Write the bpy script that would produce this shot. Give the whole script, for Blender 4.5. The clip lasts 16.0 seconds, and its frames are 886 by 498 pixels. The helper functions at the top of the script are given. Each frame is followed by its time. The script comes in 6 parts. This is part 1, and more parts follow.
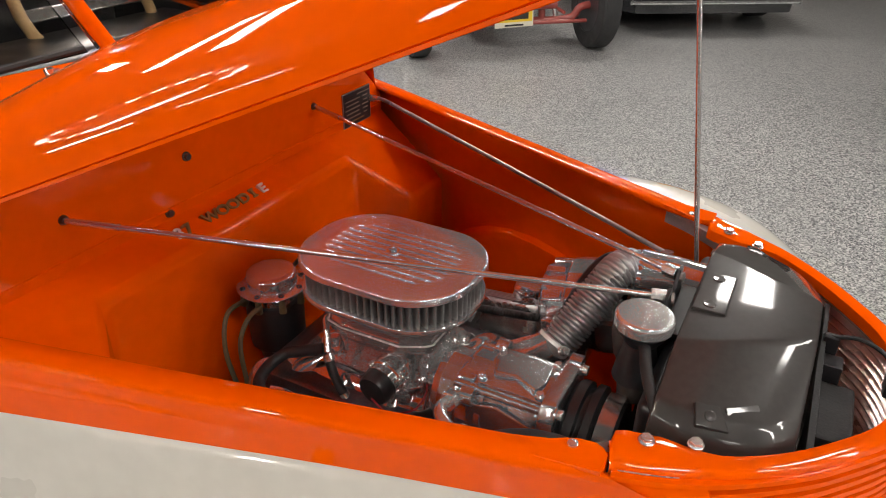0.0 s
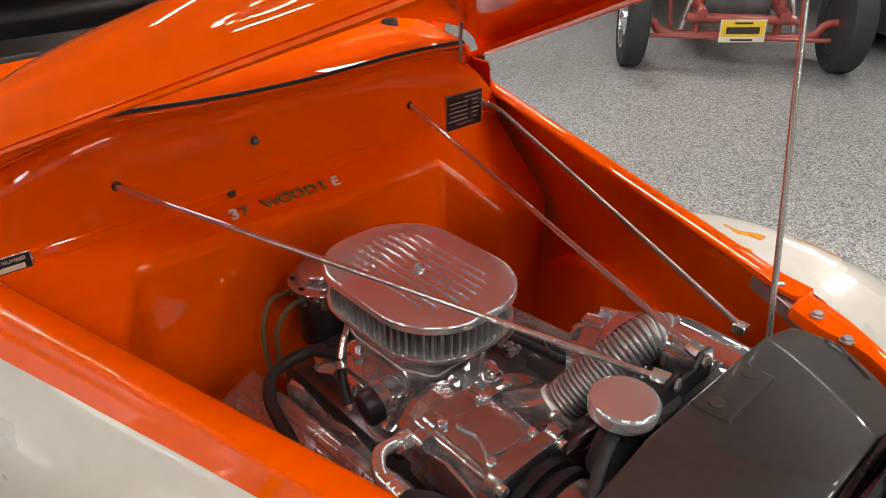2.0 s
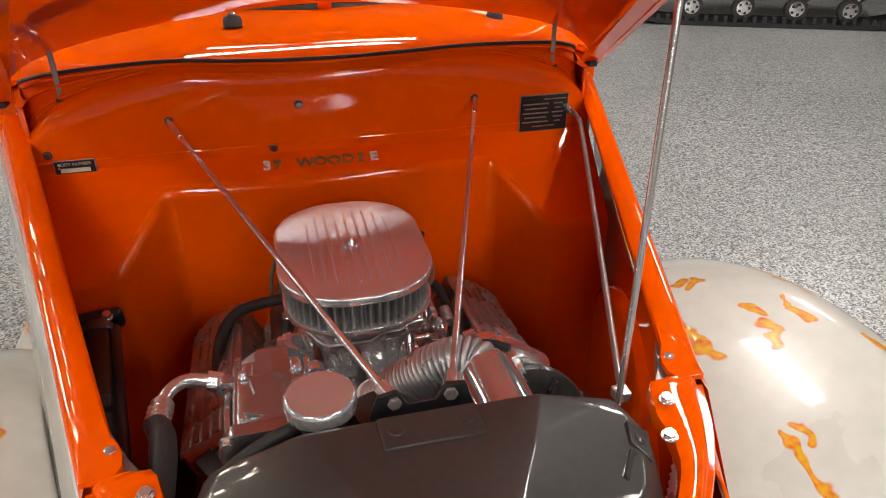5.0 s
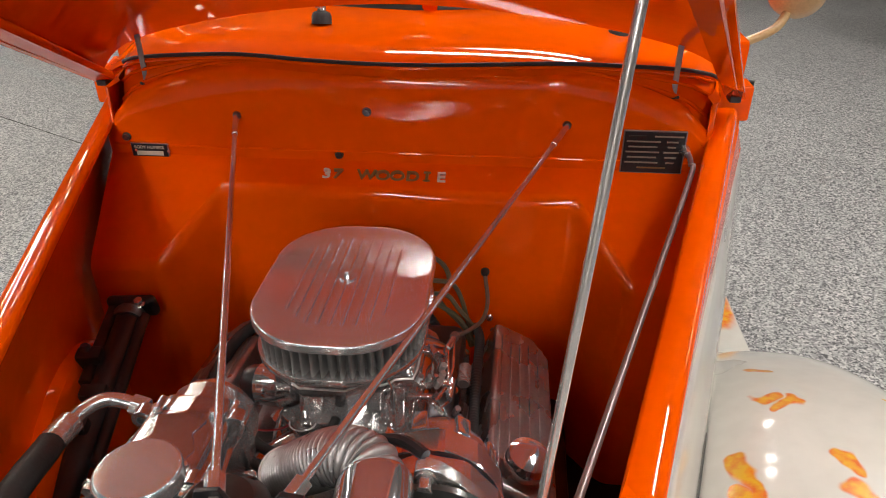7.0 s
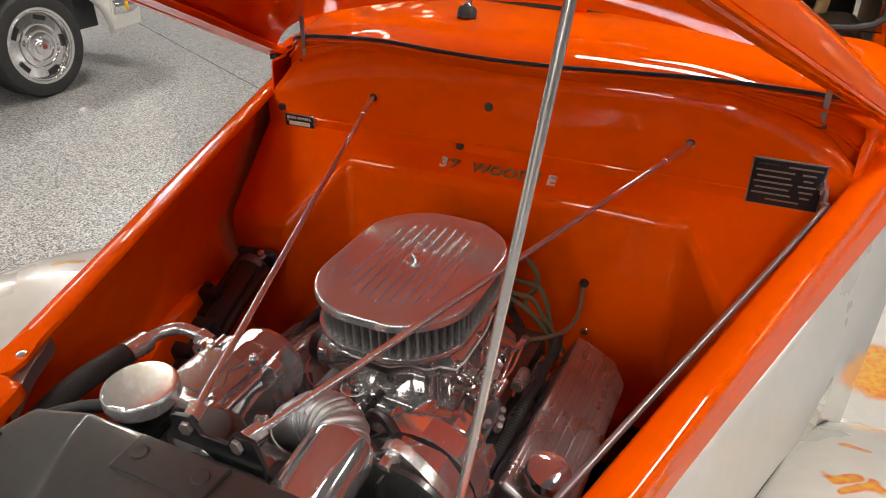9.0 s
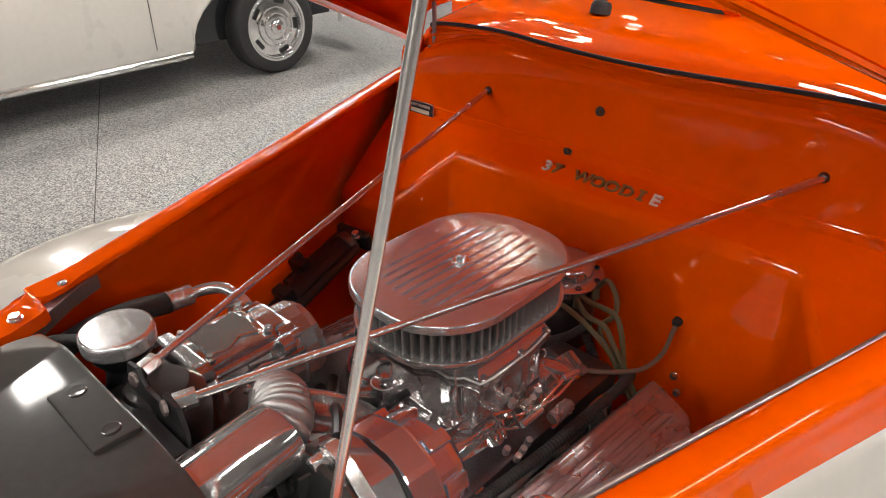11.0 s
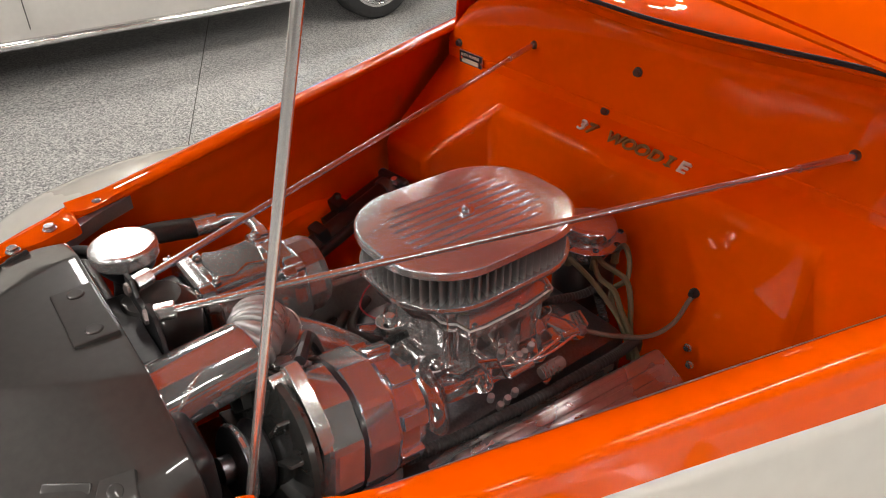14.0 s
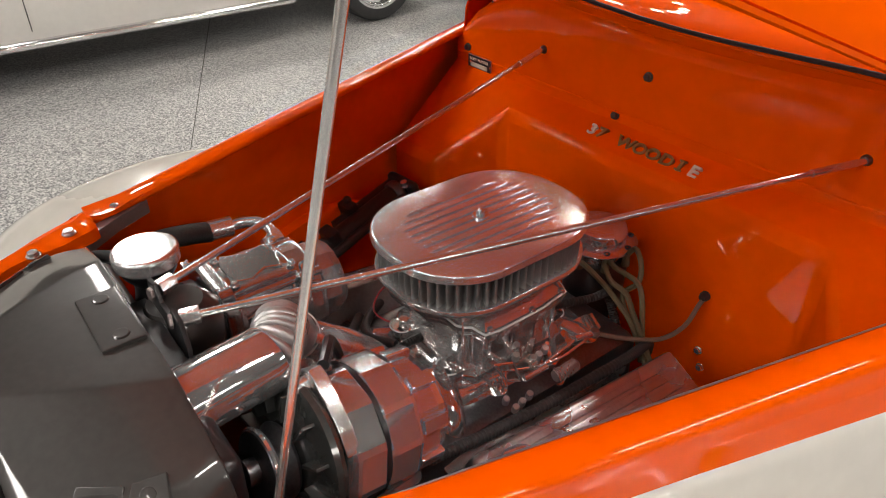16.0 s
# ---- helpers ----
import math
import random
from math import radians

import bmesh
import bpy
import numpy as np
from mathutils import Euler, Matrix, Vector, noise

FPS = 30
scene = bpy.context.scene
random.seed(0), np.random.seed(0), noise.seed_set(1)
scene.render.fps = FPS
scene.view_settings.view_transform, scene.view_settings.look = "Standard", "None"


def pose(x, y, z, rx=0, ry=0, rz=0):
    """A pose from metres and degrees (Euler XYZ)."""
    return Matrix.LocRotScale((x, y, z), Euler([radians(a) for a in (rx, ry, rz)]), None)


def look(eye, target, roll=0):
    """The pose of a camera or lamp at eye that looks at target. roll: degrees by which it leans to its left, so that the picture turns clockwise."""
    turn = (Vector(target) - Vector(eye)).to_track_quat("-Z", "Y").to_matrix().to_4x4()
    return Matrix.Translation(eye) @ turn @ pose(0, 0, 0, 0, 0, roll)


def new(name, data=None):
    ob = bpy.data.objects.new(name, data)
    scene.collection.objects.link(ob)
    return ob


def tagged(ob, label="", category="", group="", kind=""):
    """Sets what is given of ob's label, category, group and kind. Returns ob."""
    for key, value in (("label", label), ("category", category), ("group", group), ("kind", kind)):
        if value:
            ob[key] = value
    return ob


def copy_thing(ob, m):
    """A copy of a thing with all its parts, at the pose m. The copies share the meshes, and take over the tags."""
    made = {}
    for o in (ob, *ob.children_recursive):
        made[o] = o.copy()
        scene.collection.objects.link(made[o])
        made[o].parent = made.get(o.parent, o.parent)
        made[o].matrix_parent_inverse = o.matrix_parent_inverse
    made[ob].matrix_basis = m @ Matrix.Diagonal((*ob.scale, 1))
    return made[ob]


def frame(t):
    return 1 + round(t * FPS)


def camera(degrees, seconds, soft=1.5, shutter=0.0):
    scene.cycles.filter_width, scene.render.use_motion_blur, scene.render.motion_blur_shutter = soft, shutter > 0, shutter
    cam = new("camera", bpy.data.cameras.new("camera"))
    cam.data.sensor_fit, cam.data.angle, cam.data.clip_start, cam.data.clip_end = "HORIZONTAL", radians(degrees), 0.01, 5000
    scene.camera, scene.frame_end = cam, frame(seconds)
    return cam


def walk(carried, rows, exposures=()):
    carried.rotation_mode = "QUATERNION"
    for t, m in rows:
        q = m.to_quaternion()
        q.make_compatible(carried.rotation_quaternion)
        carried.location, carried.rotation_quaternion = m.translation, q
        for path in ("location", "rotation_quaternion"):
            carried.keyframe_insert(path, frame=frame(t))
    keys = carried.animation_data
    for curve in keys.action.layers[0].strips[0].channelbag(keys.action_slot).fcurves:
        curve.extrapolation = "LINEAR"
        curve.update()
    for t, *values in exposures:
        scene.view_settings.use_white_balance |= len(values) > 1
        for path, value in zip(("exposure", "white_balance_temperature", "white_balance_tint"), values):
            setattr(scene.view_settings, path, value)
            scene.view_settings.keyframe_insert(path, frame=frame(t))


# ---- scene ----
cam = camera(63.9, 16.0, soft=1.0)
PATH = [
    (0, (-0.855, -0.93, 1.537), (0.678, -0.114, 0.545), 0.6),
    (0.5, (-0.802, -0.978, 1.531), (0.649, -0.032, 0.53), 0.4),
    (1, (-0.728, -1.012, 1.532), (0.64, 0.051, 0.534), 0.5),
    (1.5, (-0.69, -1.039, 1.529), (0.589, 0.134, 0.535), 0.5),
    (2, (-0.608, -1.091, 1.523), (0.567, 0.185, 0.526), 0.5),
    (2.5, (-0.54, -1.189, 1.52), (0.523, 0.181, 0.524), 0.4),
    (3, (-0.488, -1.27, 1.526), (0.462, 0.181, 0.53), 0.4),
    (3.5, (-0.422, -1.288, 1.518), (0.397, 0.238, 0.518), 0.3),
    (3.7, (-0.392, -1.286, 1.51), (0.376, 0.267, 0.511), 0.3),
    (5.8, (0.056, -1.405, 1.519), (0.241, 0.311, 0.508), 0.1),
    (6, (0.088, -1.381, 1.518), (0.209, 0.34, 0.506), 0.1),
    (6.5, (0.154, -1.282, 1.516), (0.127, 0.436, 0.493), 0.0),
    (7, (0.202, -1.207, 1.493), (0.027, 0.512, 0.486), -0.3),
    (7.5, (0.248, -1.185, 1.488), (-0.065, 0.516, 0.484), -0.3),
    (8, (0.307, -1.188, 1.495), (-0.161, 0.469, 0.477), -0.7),
    (8.5, (0.377, -1.183, 1.489), (-0.219, 0.44, 0.484), -0.6),
    (9, (0.397, -1.167, 1.492), (-0.34, 0.397, 0.486), -0.6),
    (9.2, (0.388, -1.166, 1.483), (-0.386, 0.388, 0.491), -0.3),
    (11.3, (0.561, -0.981, 1.45), (-0.712, 0.203, 0.462), -0.9),
    (11.5, (0.569, -0.973, 1.45), (-0.742, 0.17, 0.462), -0.9),
    (12, (0.61, -0.955, 1.443), (-0.756, 0.124, 0.46), -0.5),
    (12.5, (0.643, -0.935, 1.443), (-0.743, 0.109, 0.448), -0.5),
    (13, (0.647, -0.922, 1.45), (-0.714, 0.099, 0.399), -0.5),
    (13.5, (0.642, -0.922, 1.455), (-0.7, 0.087, 0.368), -0.6),
    (14, (0.645, -0.926, 1.454), (-0.696, 0.08, 0.362), -0.6),
    (14.5, (0.644, -0.925, 1.454), (-0.695, 0.08, 0.361), -0.6),
    (15, (0.641, -0.925, 1.451), (-0.698, 0.083, 0.36), -0.6),
    (15.5, (0.643, -0.93, 1.456), (-0.696, 0.083, 0.368), -0.6),
    (16, (0.634, -0.948, 1.462), (-0.703, 0.064, 0.373), -0.5),
]
walk(cam, [(t, look(eye, target, roll)) for t, eye, target, roll in PATH],
     [(0, -0.06), (3.7, -0.1), (5.8, -0.17), (9.2, -0.21), (11.3, -0.13), (16, -0.1)])

# ---------------------------------------------------------------- light
world = bpy.data.worlds.new("world")
scene.world = world
world.use_nodes = True
world.node_tree.nodes["Background"].inputs[0].default_value = (0.9, 0.95, 1.0, 1)
world.node_tree.nodes["Background"].inputs[1].default_value = 0.05

CEIL = 3.3
# tube fittings on the ceiling: x, y, length, turn, watts; front rows and far side tubes are unseen, added to balance
# the brightness
TUBES = [(-0.8, -4.4, 1.25, 90, 19), (0.8, -4.4, 1.25, 90, 19), (-0.8, -6.0, 1.25, 90, 24), (0.8, -6.0, 1.25, 90, 24),
         (-0.8, -7.6, 1.25, 90, 30), (0.8, -7.6, 1.25, 90, 30), (-0.8, -9.2, 1.25, 90, 34), (0.8, -9.2, 1.25, 90, 34), (-1.5, -2.1, 1.25, 0, 16), (1.5, -2.1, 1.25, 0, 14.5),
         (-5.3, 1.7, 1.25, 80, 30), (1.7, 0.6, 1.25, 90, 46), (-3.5, 2.4, 1.6, 125, 25), (0.1, 1.95, 1.25, 8, 26), (0.25, 2.6, 1.25, -8, 26), (-0.3, 6.0, 1.25, 0, 30), (1.3, 5.0, 1.25, 60, 25),
         (-3.95, -0.2, 1.25, 0, 27), (-5.5, 3.6, 1.25, 90, 90), (5.0, 3.4, 1.25, 90, 52), (6.4, 0.4, 1.25, 90, 36), (4.15, -0.8, 1.25, 0, 16), (-4.4, -5.0, 1.25, 90, 28), (4.4, -5.0, 1.25, 90, 18)]


def tube_lamp(x, y, length, turn, watts):
    data = bpy.data.lights.new("tube_lamp", "AREA")
    data.shape, data.size, data.size_y, data.energy, data.color = "RECTANGLE", length, 0.22, watts, (1.0, 0.95, 0.89)
    ob = new("tube_lamp", data)
    ob.matrix_basis = pose(x, y, CEIL - 0.13, 0, 0, turn)


for row in TUBES:
    tube_lamp(*row)


# ---------------------------------------------------------------- materials
def shader(name, base, rough=0.5, metal=0.0, coat=0.0, vary=0.08, vary_scale=6.0, bump=0.0, bump_scale=200.0, spots=0.0, coat_rough=0.03, rough_vary=0.1, coat_ior=1.45, spec=0.5):
    m = bpy.data.materials.new(name)
    m.use_nodes = True
    nt = m.node_tree
    b = nt.nodes["Principled BSDF"]
    b.inputs["Metallic"].default_value = metal
    b.inputs["Coat Weight"].default_value = coat
    b.inputs["Coat IOR"].default_value = coat_ior
    b.inputs["Specular IOR Level"].default_value = spec
    b.inputs["Coat Roughness"].default_value = coat_rough
    tc = nt.nodes.new("ShaderNodeTexCoord")
    big, fine = nt.nodes.new("ShaderNodeTexNoise"), nt.nodes.new("ShaderNodeTexNoise")
    big.inputs["Scale"].default_value, fine.inputs["Scale"].default_value = vary_scale, vary_scale * 14
    big.inputs["Detail"].default_value = 5
    for n in (big, fine):
        nt.links.new(tc.outputs["Object"], n.inputs["Vector"])
    mix = nt.nodes.new("ShaderNodeMath")
    mix.operation = "ADD"
    nt.links.new(big.outputs["Fac"], mix.inputs[0])
    nt.links.new(fine.outputs["Fac"], mix.inputs[1])
    ramp = nt.nodes.new("ShaderNodeMapRange")
    ramp.inputs["From Min"].default_value, ramp.inputs["From Max"].default_value = 0.7, 1.3
    ramp.inputs["To Min"].default_value, ramp.inputs["To Max"].default_value = 1 - vary, 1 + vary
    nt.links.new(mix.outputs[0], ramp.inputs["Value"])
    col = nt.nodes.new("ShaderNodeVectorMath")
    col.operation = "SCALE"
    col.inputs[0].default_value = base
    nt.links.new(ramp.outputs[0], col.inputs["Scale"])
    nt.links.new(col.outputs[0], b.inputs["Base Color"])
    rr = nt.nodes.new("ShaderNodeMapRange")
    rr.inputs["From Min"].default_value, rr.inputs["From Max"].default_value = 0.3, 0.7
    rr.inputs["To Min"].default_value, rr.inputs["To Max"].default_value = max(0.02, rough * (1 - rough_vary * 2)), min(1, rough * (1 + rough_vary * 2))
    nt.links.new(big.outputs["Fac"], rr.inputs["Value"])
    nt.links.new(rr.outputs[0], b.inputs["Roughness"])
    if bump:
        bn, bp = nt.nodes.new("ShaderNodeTexNoise"), nt.nodes.new("ShaderNodeBump")
        bn.inputs["Scale"].default_value = bump_scale
        bp.inputs["Strength"].default_value, bp.inputs["Distance"].default_value = bump, 0.002
        nt.links.new(tc.outputs["Object"], bn.inputs["Vector"])
        nt.links.new(bn.outputs["Fac"], bp.inputs["Height"])
        nt.links.new(bp.outputs[0], b.inputs["Normal"])
        if coat:
            nt.links.new(bp.outputs[0], b.inputs["Coat Normal"])
    return m


ORANGE = shader("orange_paint", (0.88, 0.097, 0.0), 0.4, 0, 0.85, 0.04, 3, 0.006, 45, coat_ior=1.42, spec=0.0, coat_rough=0.025)
CREAM = shader("cream_paint", (0.62, 0.60, 0.55), 0.3, 0, 1.0, 0.04, 2.5, 0.012, 60)
CHROME = shader("chrome", (0.78, 0.77, 0.775), 0.09, 0.88, 0, 0.06, 10, 0.015, 40)
POLISHED = shader("polished_aluminium", (0.78, 0.77, 0.77), 0.18, 0.80, 0, 0.08, 14, 0.03, 220)
CAST = shader("cast_aluminium", (0.64, 0.63, 0.63), 0.12, 0.80, 0, 0.10, 20, 0.02, 250)
# near-diffuse silver that paints light glinting on the carburetor's edges
EDGE_GLINT = shader("painted_edge_glint", (0.80, 0.79, 0.77), 0.25, 0.35, 0, 0.1, 60)
STEEL = shader("bright_steel_rod", (0.72, 0.69, 0.67), 0.22, 0.85, 0, 0.015, 20)
# pink base paints reflected orange into the metal, to brighten the fins' inside
BAR = shader("reflection_tinted_grille_bar", (0.72, 0.55, 0.50), 0.3, 0.55, 0, 0.08, 20)
DULL = shader("dull_steel_tube", (0.30, 0.25, 0.24), 0.36, 0.6, 0, 0.08, 20)
RIBBED = shader("satin_steel", (0.50, 0.49, 0.49), 0.3, 0.72, 0, 0.08, 12)
SATIN = shader("satin_chrome", (0.50, 0.48, 0.48), 0.22, 0.88, 0, 0.1, 16, 0.03, 120)
ALLOY_DARK = shader("dark_stained_metal", (0.16, 0.16, 0.17), 0.35, 0.9, 0, 0.2, 20, 0.1, 300)
BLACK = shader("black_plastic", (0.018, 0.018, 0.02), 0.35, 0, 0.2, 0.2, 15, 0.05, 300)
RUBBER = shader("black_rubber", (0.022, 0.022, 0.023), 0.6, 0, 0, 0.25, 25, 0.2, 250)
SHROUD = shader("dark_grey_gloss_cover", (0.036, 0.033, 0.031), 0.42, 0, 0.9, 0.15, 8, 0.02, 14, coat_rough=0.06, spec=0.3)
FAN = shader("dark_fan_enamel", (0.05, 0.052, 0.05), 0.25, 0.3, 0.5, 0.15, 12)
COVER_ALLOY = shader("dull_valve_cover_alloy", (0.34, 0.325, 0.32), 0.28, 0.82, 0, 0.12, 14, 0.03, 200)
PAPER = shader("grey_filter_gauze", (0.20, 0.197, 0.194), 0.45, 0.35, 0, 0.2, 60, 0.4, 900)
GREY_HOSE = shader("grey_rubber_hose", (0.17, 0.15, 0.12), 0.5, 0, 0.1, 0.15, 30)
OLIVE = shader("olive_cable", (0.135, 0.115, 0.06), 0.6, 0, 0, 0.1, 30)
WHITE_CAR = shader("white_paint", (0.72, 0.70, 0.66), 0.3, 0, 1.0, 0.03, 2)
BLACK_CAR = shader("black_car_paint", (0.012, 0.013, 0.016), 0.2, 0, 1.0, 0.1, 3)
RED_FRAME = shader("red_oxide_frame_paint", (0.30, 0.05, 0.04), 0.35, 0, 0.6, 0.12, 8)
TYRE = shader("tyre_rubber", (0.025, 0.025, 0.026), 0.75, 0, 0, 0.2, 12, 0.2, 200)
YELLOW = shader("yellow_plate", (0.75, 0.52, 0.03), 0.45, 0, 0, 0.05)
PALE = shader("pale_plate", (0.68, 0.64, 0.52), 0.45, 0, 0, 0.05)
INK = shader("dark_ink", (0.03, 0.025, 0.02), 0.6)
GLASS = shader("dark_window_glass", (0.02, 0.018, 0.016), 0.05, 0, 1.0, 0.02)
CLEAR = shader("clear_windscreen_glass", (0.55, 0.53, 0.5), 0.02, 0, 0, 0.02)
CLEAR.node_tree.nodes["Principled BSDF"].inputs["Transmission Weight"].default_value = 1.0
CLEAR.node_tree.nodes["Principled BSDF"].inputs["IOR"].default_value = 1.2
PRINT = shader("dim_print", (0.22, 0.19, 0.15), 0.5, 0, 0, 0.1)
LETTER = shader("bronze_letter", (0.30, 0.21, 0.08), 0.35, 0.5, 0, 0.2, 60)
LETTER_LIGHT = shader("silver_letter", (0.78, 0.76, 0.72), 0.35, 0.25, 0, 0.1, 60)
TAN = shader("tan_timber", (0.50, 0.33, 0.15), 0.4, 0, 0.6, 0.15, 12)
WALL = shader("wall_paint", (0.34, 0.328, 0.312), 0.8, 0, 0, 0.06, 1.5)
CEILING = shader("ceiling_paint", (0.13, 0.124, 0.116), 0.9, 0, 0, 0.06, 1.5)
SIGNAL = shader("amber_lens", (0.8, 0.45, 0.02), 0.15, 0, 0.8)
RED_WIRE = shader("red_wire", (0.35, 0.02, 0.03), 0.4)


def emitter(name, colour, strength):
    m = bpy.data.materials.new(name)
    m.use_nodes = True
    b = m.node_tree.nodes["Principled BSDF"]
    b.inputs["Base Color"].default_value = (*colour, 1)
    b.inputs["Emission Color"].default_value = (*colour, 1)
    b.inputs["Emission Strength"].default_value = strength
    return m


DIFFUSER = emitter("light_diffuser", (1.0, 0.95, 0.88), 18.0)
BULB = emitter("bulb_glass", (1.0, 0.86, 0.66), 70.0)


def flake_floor():
    m = bpy.data.materials.new("flake_epoxy_floor")
    m.use_nodes = True
    nt = m.node_tree
    b = nt.nodes["Principled BSDF"]
    tc = nt.nodes.new("ShaderNodeTexCoord")
    vor = nt.nodes.new("ShaderNodeTexVoronoi")
    vor.inputs["Scale"].default_value = 150
    nt.links.new(tc.outputs["Object"], vor.inputs["Vector"])
    sep = nt.nodes.new("ShaderNodeSeparateColor")
    nt.links.new(vor.outputs["Color"], sep.inputs[0])
    ramp = nt.nodes.new("ShaderNodeValToRGB")
    ramp.color_ramp.interpolation = "CONSTANT"
    els = ramp.color_ramp.elements
    els[0].position, els[0].color = 0.0, (0.09, 0.09, 0.095, 1)
    els[1].position, els[1].color = 0.17, (0.22, 0.22, 0.225, 1)
    for p, c in ((0.42, (0.38, 0.38, 0.375)), (0.66, (0.53, 0.53, 0.52)), (0.88, (0.70, 0.69, 0.675))):
        e = els.new(p)
        e.color = (*c, 1)
    nt.links.new(sep.outputs[0], ramp.inputs[0])
    big = nt.nodes.new("ShaderNodeTexNoise")
    big.inputs["Scale"].default_value = 0.8
    nt.links.new(tc.outputs["Object"], big.inputs["Vector"])
    mul = nt.nodes.new("ShaderNodeMapRange")
    mul.inputs["To Min"].default_value, mul.inputs["To Max"].default_value = 0.70, 0.95
    nt.links.new(big.outputs["Fac"], mul.inputs["Value"])
    sc = nt.nodes.new("ShaderNodeVectorMath")
    sc.operation = "SCALE"
    nt.links.new(ramp.outputs[0], sc.inputs[0])
    nt.links.new(mul.outputs[0], sc.inputs["Scale"])
    nt.links.new(sc.outputs[0], b.inputs["Base Color"])
    b.inputs["Roughness"].default_value = 0.35
    b.inputs["Coat Weight"].default_value = 0.35
    b.inputs["Coat Roughness"].default_value = 0.15
    bp = nt.nodes.new("ShaderNodeBump")
    bp.inputs["Strength"].default_value, bp.inputs["Distance"].default_value = 0.12, 0.002
    nt.links.new(vor.outputs["Distance"], bp.inputs["Height"])
    nt.links.new(bp.outputs[0], b.inputs["Normal"])
    return m


FLOOR = flake_floor()


# flame marks on the fenders as seen from above: one end, other end, width
STROKES = [(0.59, -0.298, 0.62, -0.303, 0.008), (0.568, -0.412, 0.586, -0.402, 0.013), (0.579, -0.436, 0.608, -0.413, 0.012),
           (0.501, -0.538, 0.510, -0.632, 0.012), (0.488, -0.588, 0.500, -0.613, 0.009), (0.617, -0.54, 0.628, -0.575, 0.012),
           (0.608, -0.593, 0.627, -0.613, 0.015), (0.625, -0.615, 0.598, -0.645, 0.013), (0.694, -0.533, 0.682, -0.578, 0.005),
           (0.682, -0.578, 0.690, -0.612, 0.011), (0.738, -0.407, 0.760, -0.522, 0.007), (0.755, -0.655, 0.770, -0.735, 0.009),
           (0.515, -0.783, 0.533, -0.90, 0.008), (0.541, -0.78, 0.542, -0.81, 0.008)]
STROKES_FAR = [(-0.566, -0.538, -0.522, -0.545, 0.016), (-0.70, -0.477, -0.678, -0.442, 0.009), (0.763, 0.42, 0.768, 0.53, 0.075), (-0.763, 0.42, -0.768, 0.53, 0.075)]


def airbrushed_cream():
    """Cream paint with soft-edged orange and yellow flame strokes."""
    m = shader("airbrushed_cream_paint", (0.62, 0.60, 0.55), 0.3, 0, 0.9, 0.05, 2.5, 0.012, 60, coat_rough=0.07)
    nt = m.node_tree
    b = nt.nodes["Principled BSDF"]
    old = b.inputs["Base Color"].links[0].from_socket

    def vec(op, a, b2):
        n = nt.nodes.new("ShaderNodeVectorMath")
        n.operation = op
        for k, x in enumerate((a, b2)):
            if isinstance(x, tuple):
                n.inputs[k].default_value = x
            else:
                nt.links.new(x, n.inputs[k])
        return n

    geo = nt.nodes.new("ShaderNodeNewGeometry")
    warp = nt.nodes.new("ShaderNodeTexNoise")
    warp.inputs["Scale"].default_value, warp.inputs["Detail"].default_value = 28, 1.0
    nt.links.new(geo.outputs["Position"], warp.inputs["Vector"])
    shift = vec("MULTIPLY", warp.outputs["Color"], (0.036, 0.036, 0.0)).outputs[0]
    flat = vec("MULTIPLY", geo.outputs["Position"], (1.0, 1.0, 0.0)).outputs[0]
    at = vec("SUBTRACT", vec("ADD", flat, shift).outputs[0], (0.018, 0.018, 0.0)).outputs[0]
    last = None
    for x0, y0, x1, y1, r in STROKES + STROKES_FAR:
        dx, dy = x1 - x0, y1 - y0
        rel = vec("SUBTRACT", at, (x0, y0, 0.0)).outputs[0]
        k = nt.nodes.new("ShaderNodeMath")
        k.operation, k.use_clamp = "MULTIPLY", True
        nt.links.new(vec("DOT_PRODUCT", rel, (dx, dy, 0.0)).outputs["Value"], k.inputs[0])
        k.inputs[1].default_value = 1 / (dx * dx + dy * dy)
        foot = nt.nodes.new("ShaderNodeVectorMath")
        foot.operation = "SCALE"
        foot.inputs[0].default_value = (dx, dy, 0.0)
        nt.links.new(k.outputs[0], foot.inputs["Scale"])
        near = nt.nodes.new("ShaderNodeMapRange")
        near.inputs["From Min"].default_value, near.inputs["From Max"].default_value = r, r * 0.2
        nt.links.new(vec("DISTANCE", rel, foot.outputs[0]).outputs["Value"], near.inputs["Value"])
        if last:
            mx = nt.nodes.new("ShaderNodeMath")
            mx.operation = "MAXIMUM"
            nt.links.new(last, mx.inputs[0])
            nt.links.new(near.outputs[0], mx.inputs[1])
            last = mx.outputs[0]
        else:
            last = near.outputs[0]
    # colour wanders between red orange and yellow within a stroke
    dab = nt.nodes.new("ShaderNodeTexNoise")
    dab.inputs["Scale"].default_value, dab.inputs["Detail"].default_value = 75, 2
    nt.links.new(geo.outputs["Position"], dab.inputs["Vector"])
    hue = nt.nodes.new("ShaderNodeValToRGB")
    els = hue.color_ramp.elements
    els[0].position, els[0].color = 0.5, (0.68, 0.13, 0.005, 1)
    els[1].position, els[1].color = 0.88, (0.72, 0.40, 0.01, 1)
    heart = nt.nodes.new("ShaderNodeMath")
    heart.operation = "MULTIPLY_ADD"
    nt.links.new(last, heart.inputs[0])
    heart.inputs[1].default_value = 0.28
    nt.links.new(dab.outputs["Fac"], heart.inputs[2])
    nt.links.new(heart.outputs[0], hue.inputs[0])
    fac = nt.nodes.new("ShaderNodeMapRange")
    fac.interpolation_type = "SMOOTHSTEP"
    fac.inputs["From Min"].default_value, fac.inputs["From Max"].default_value = 0.0, 0.55
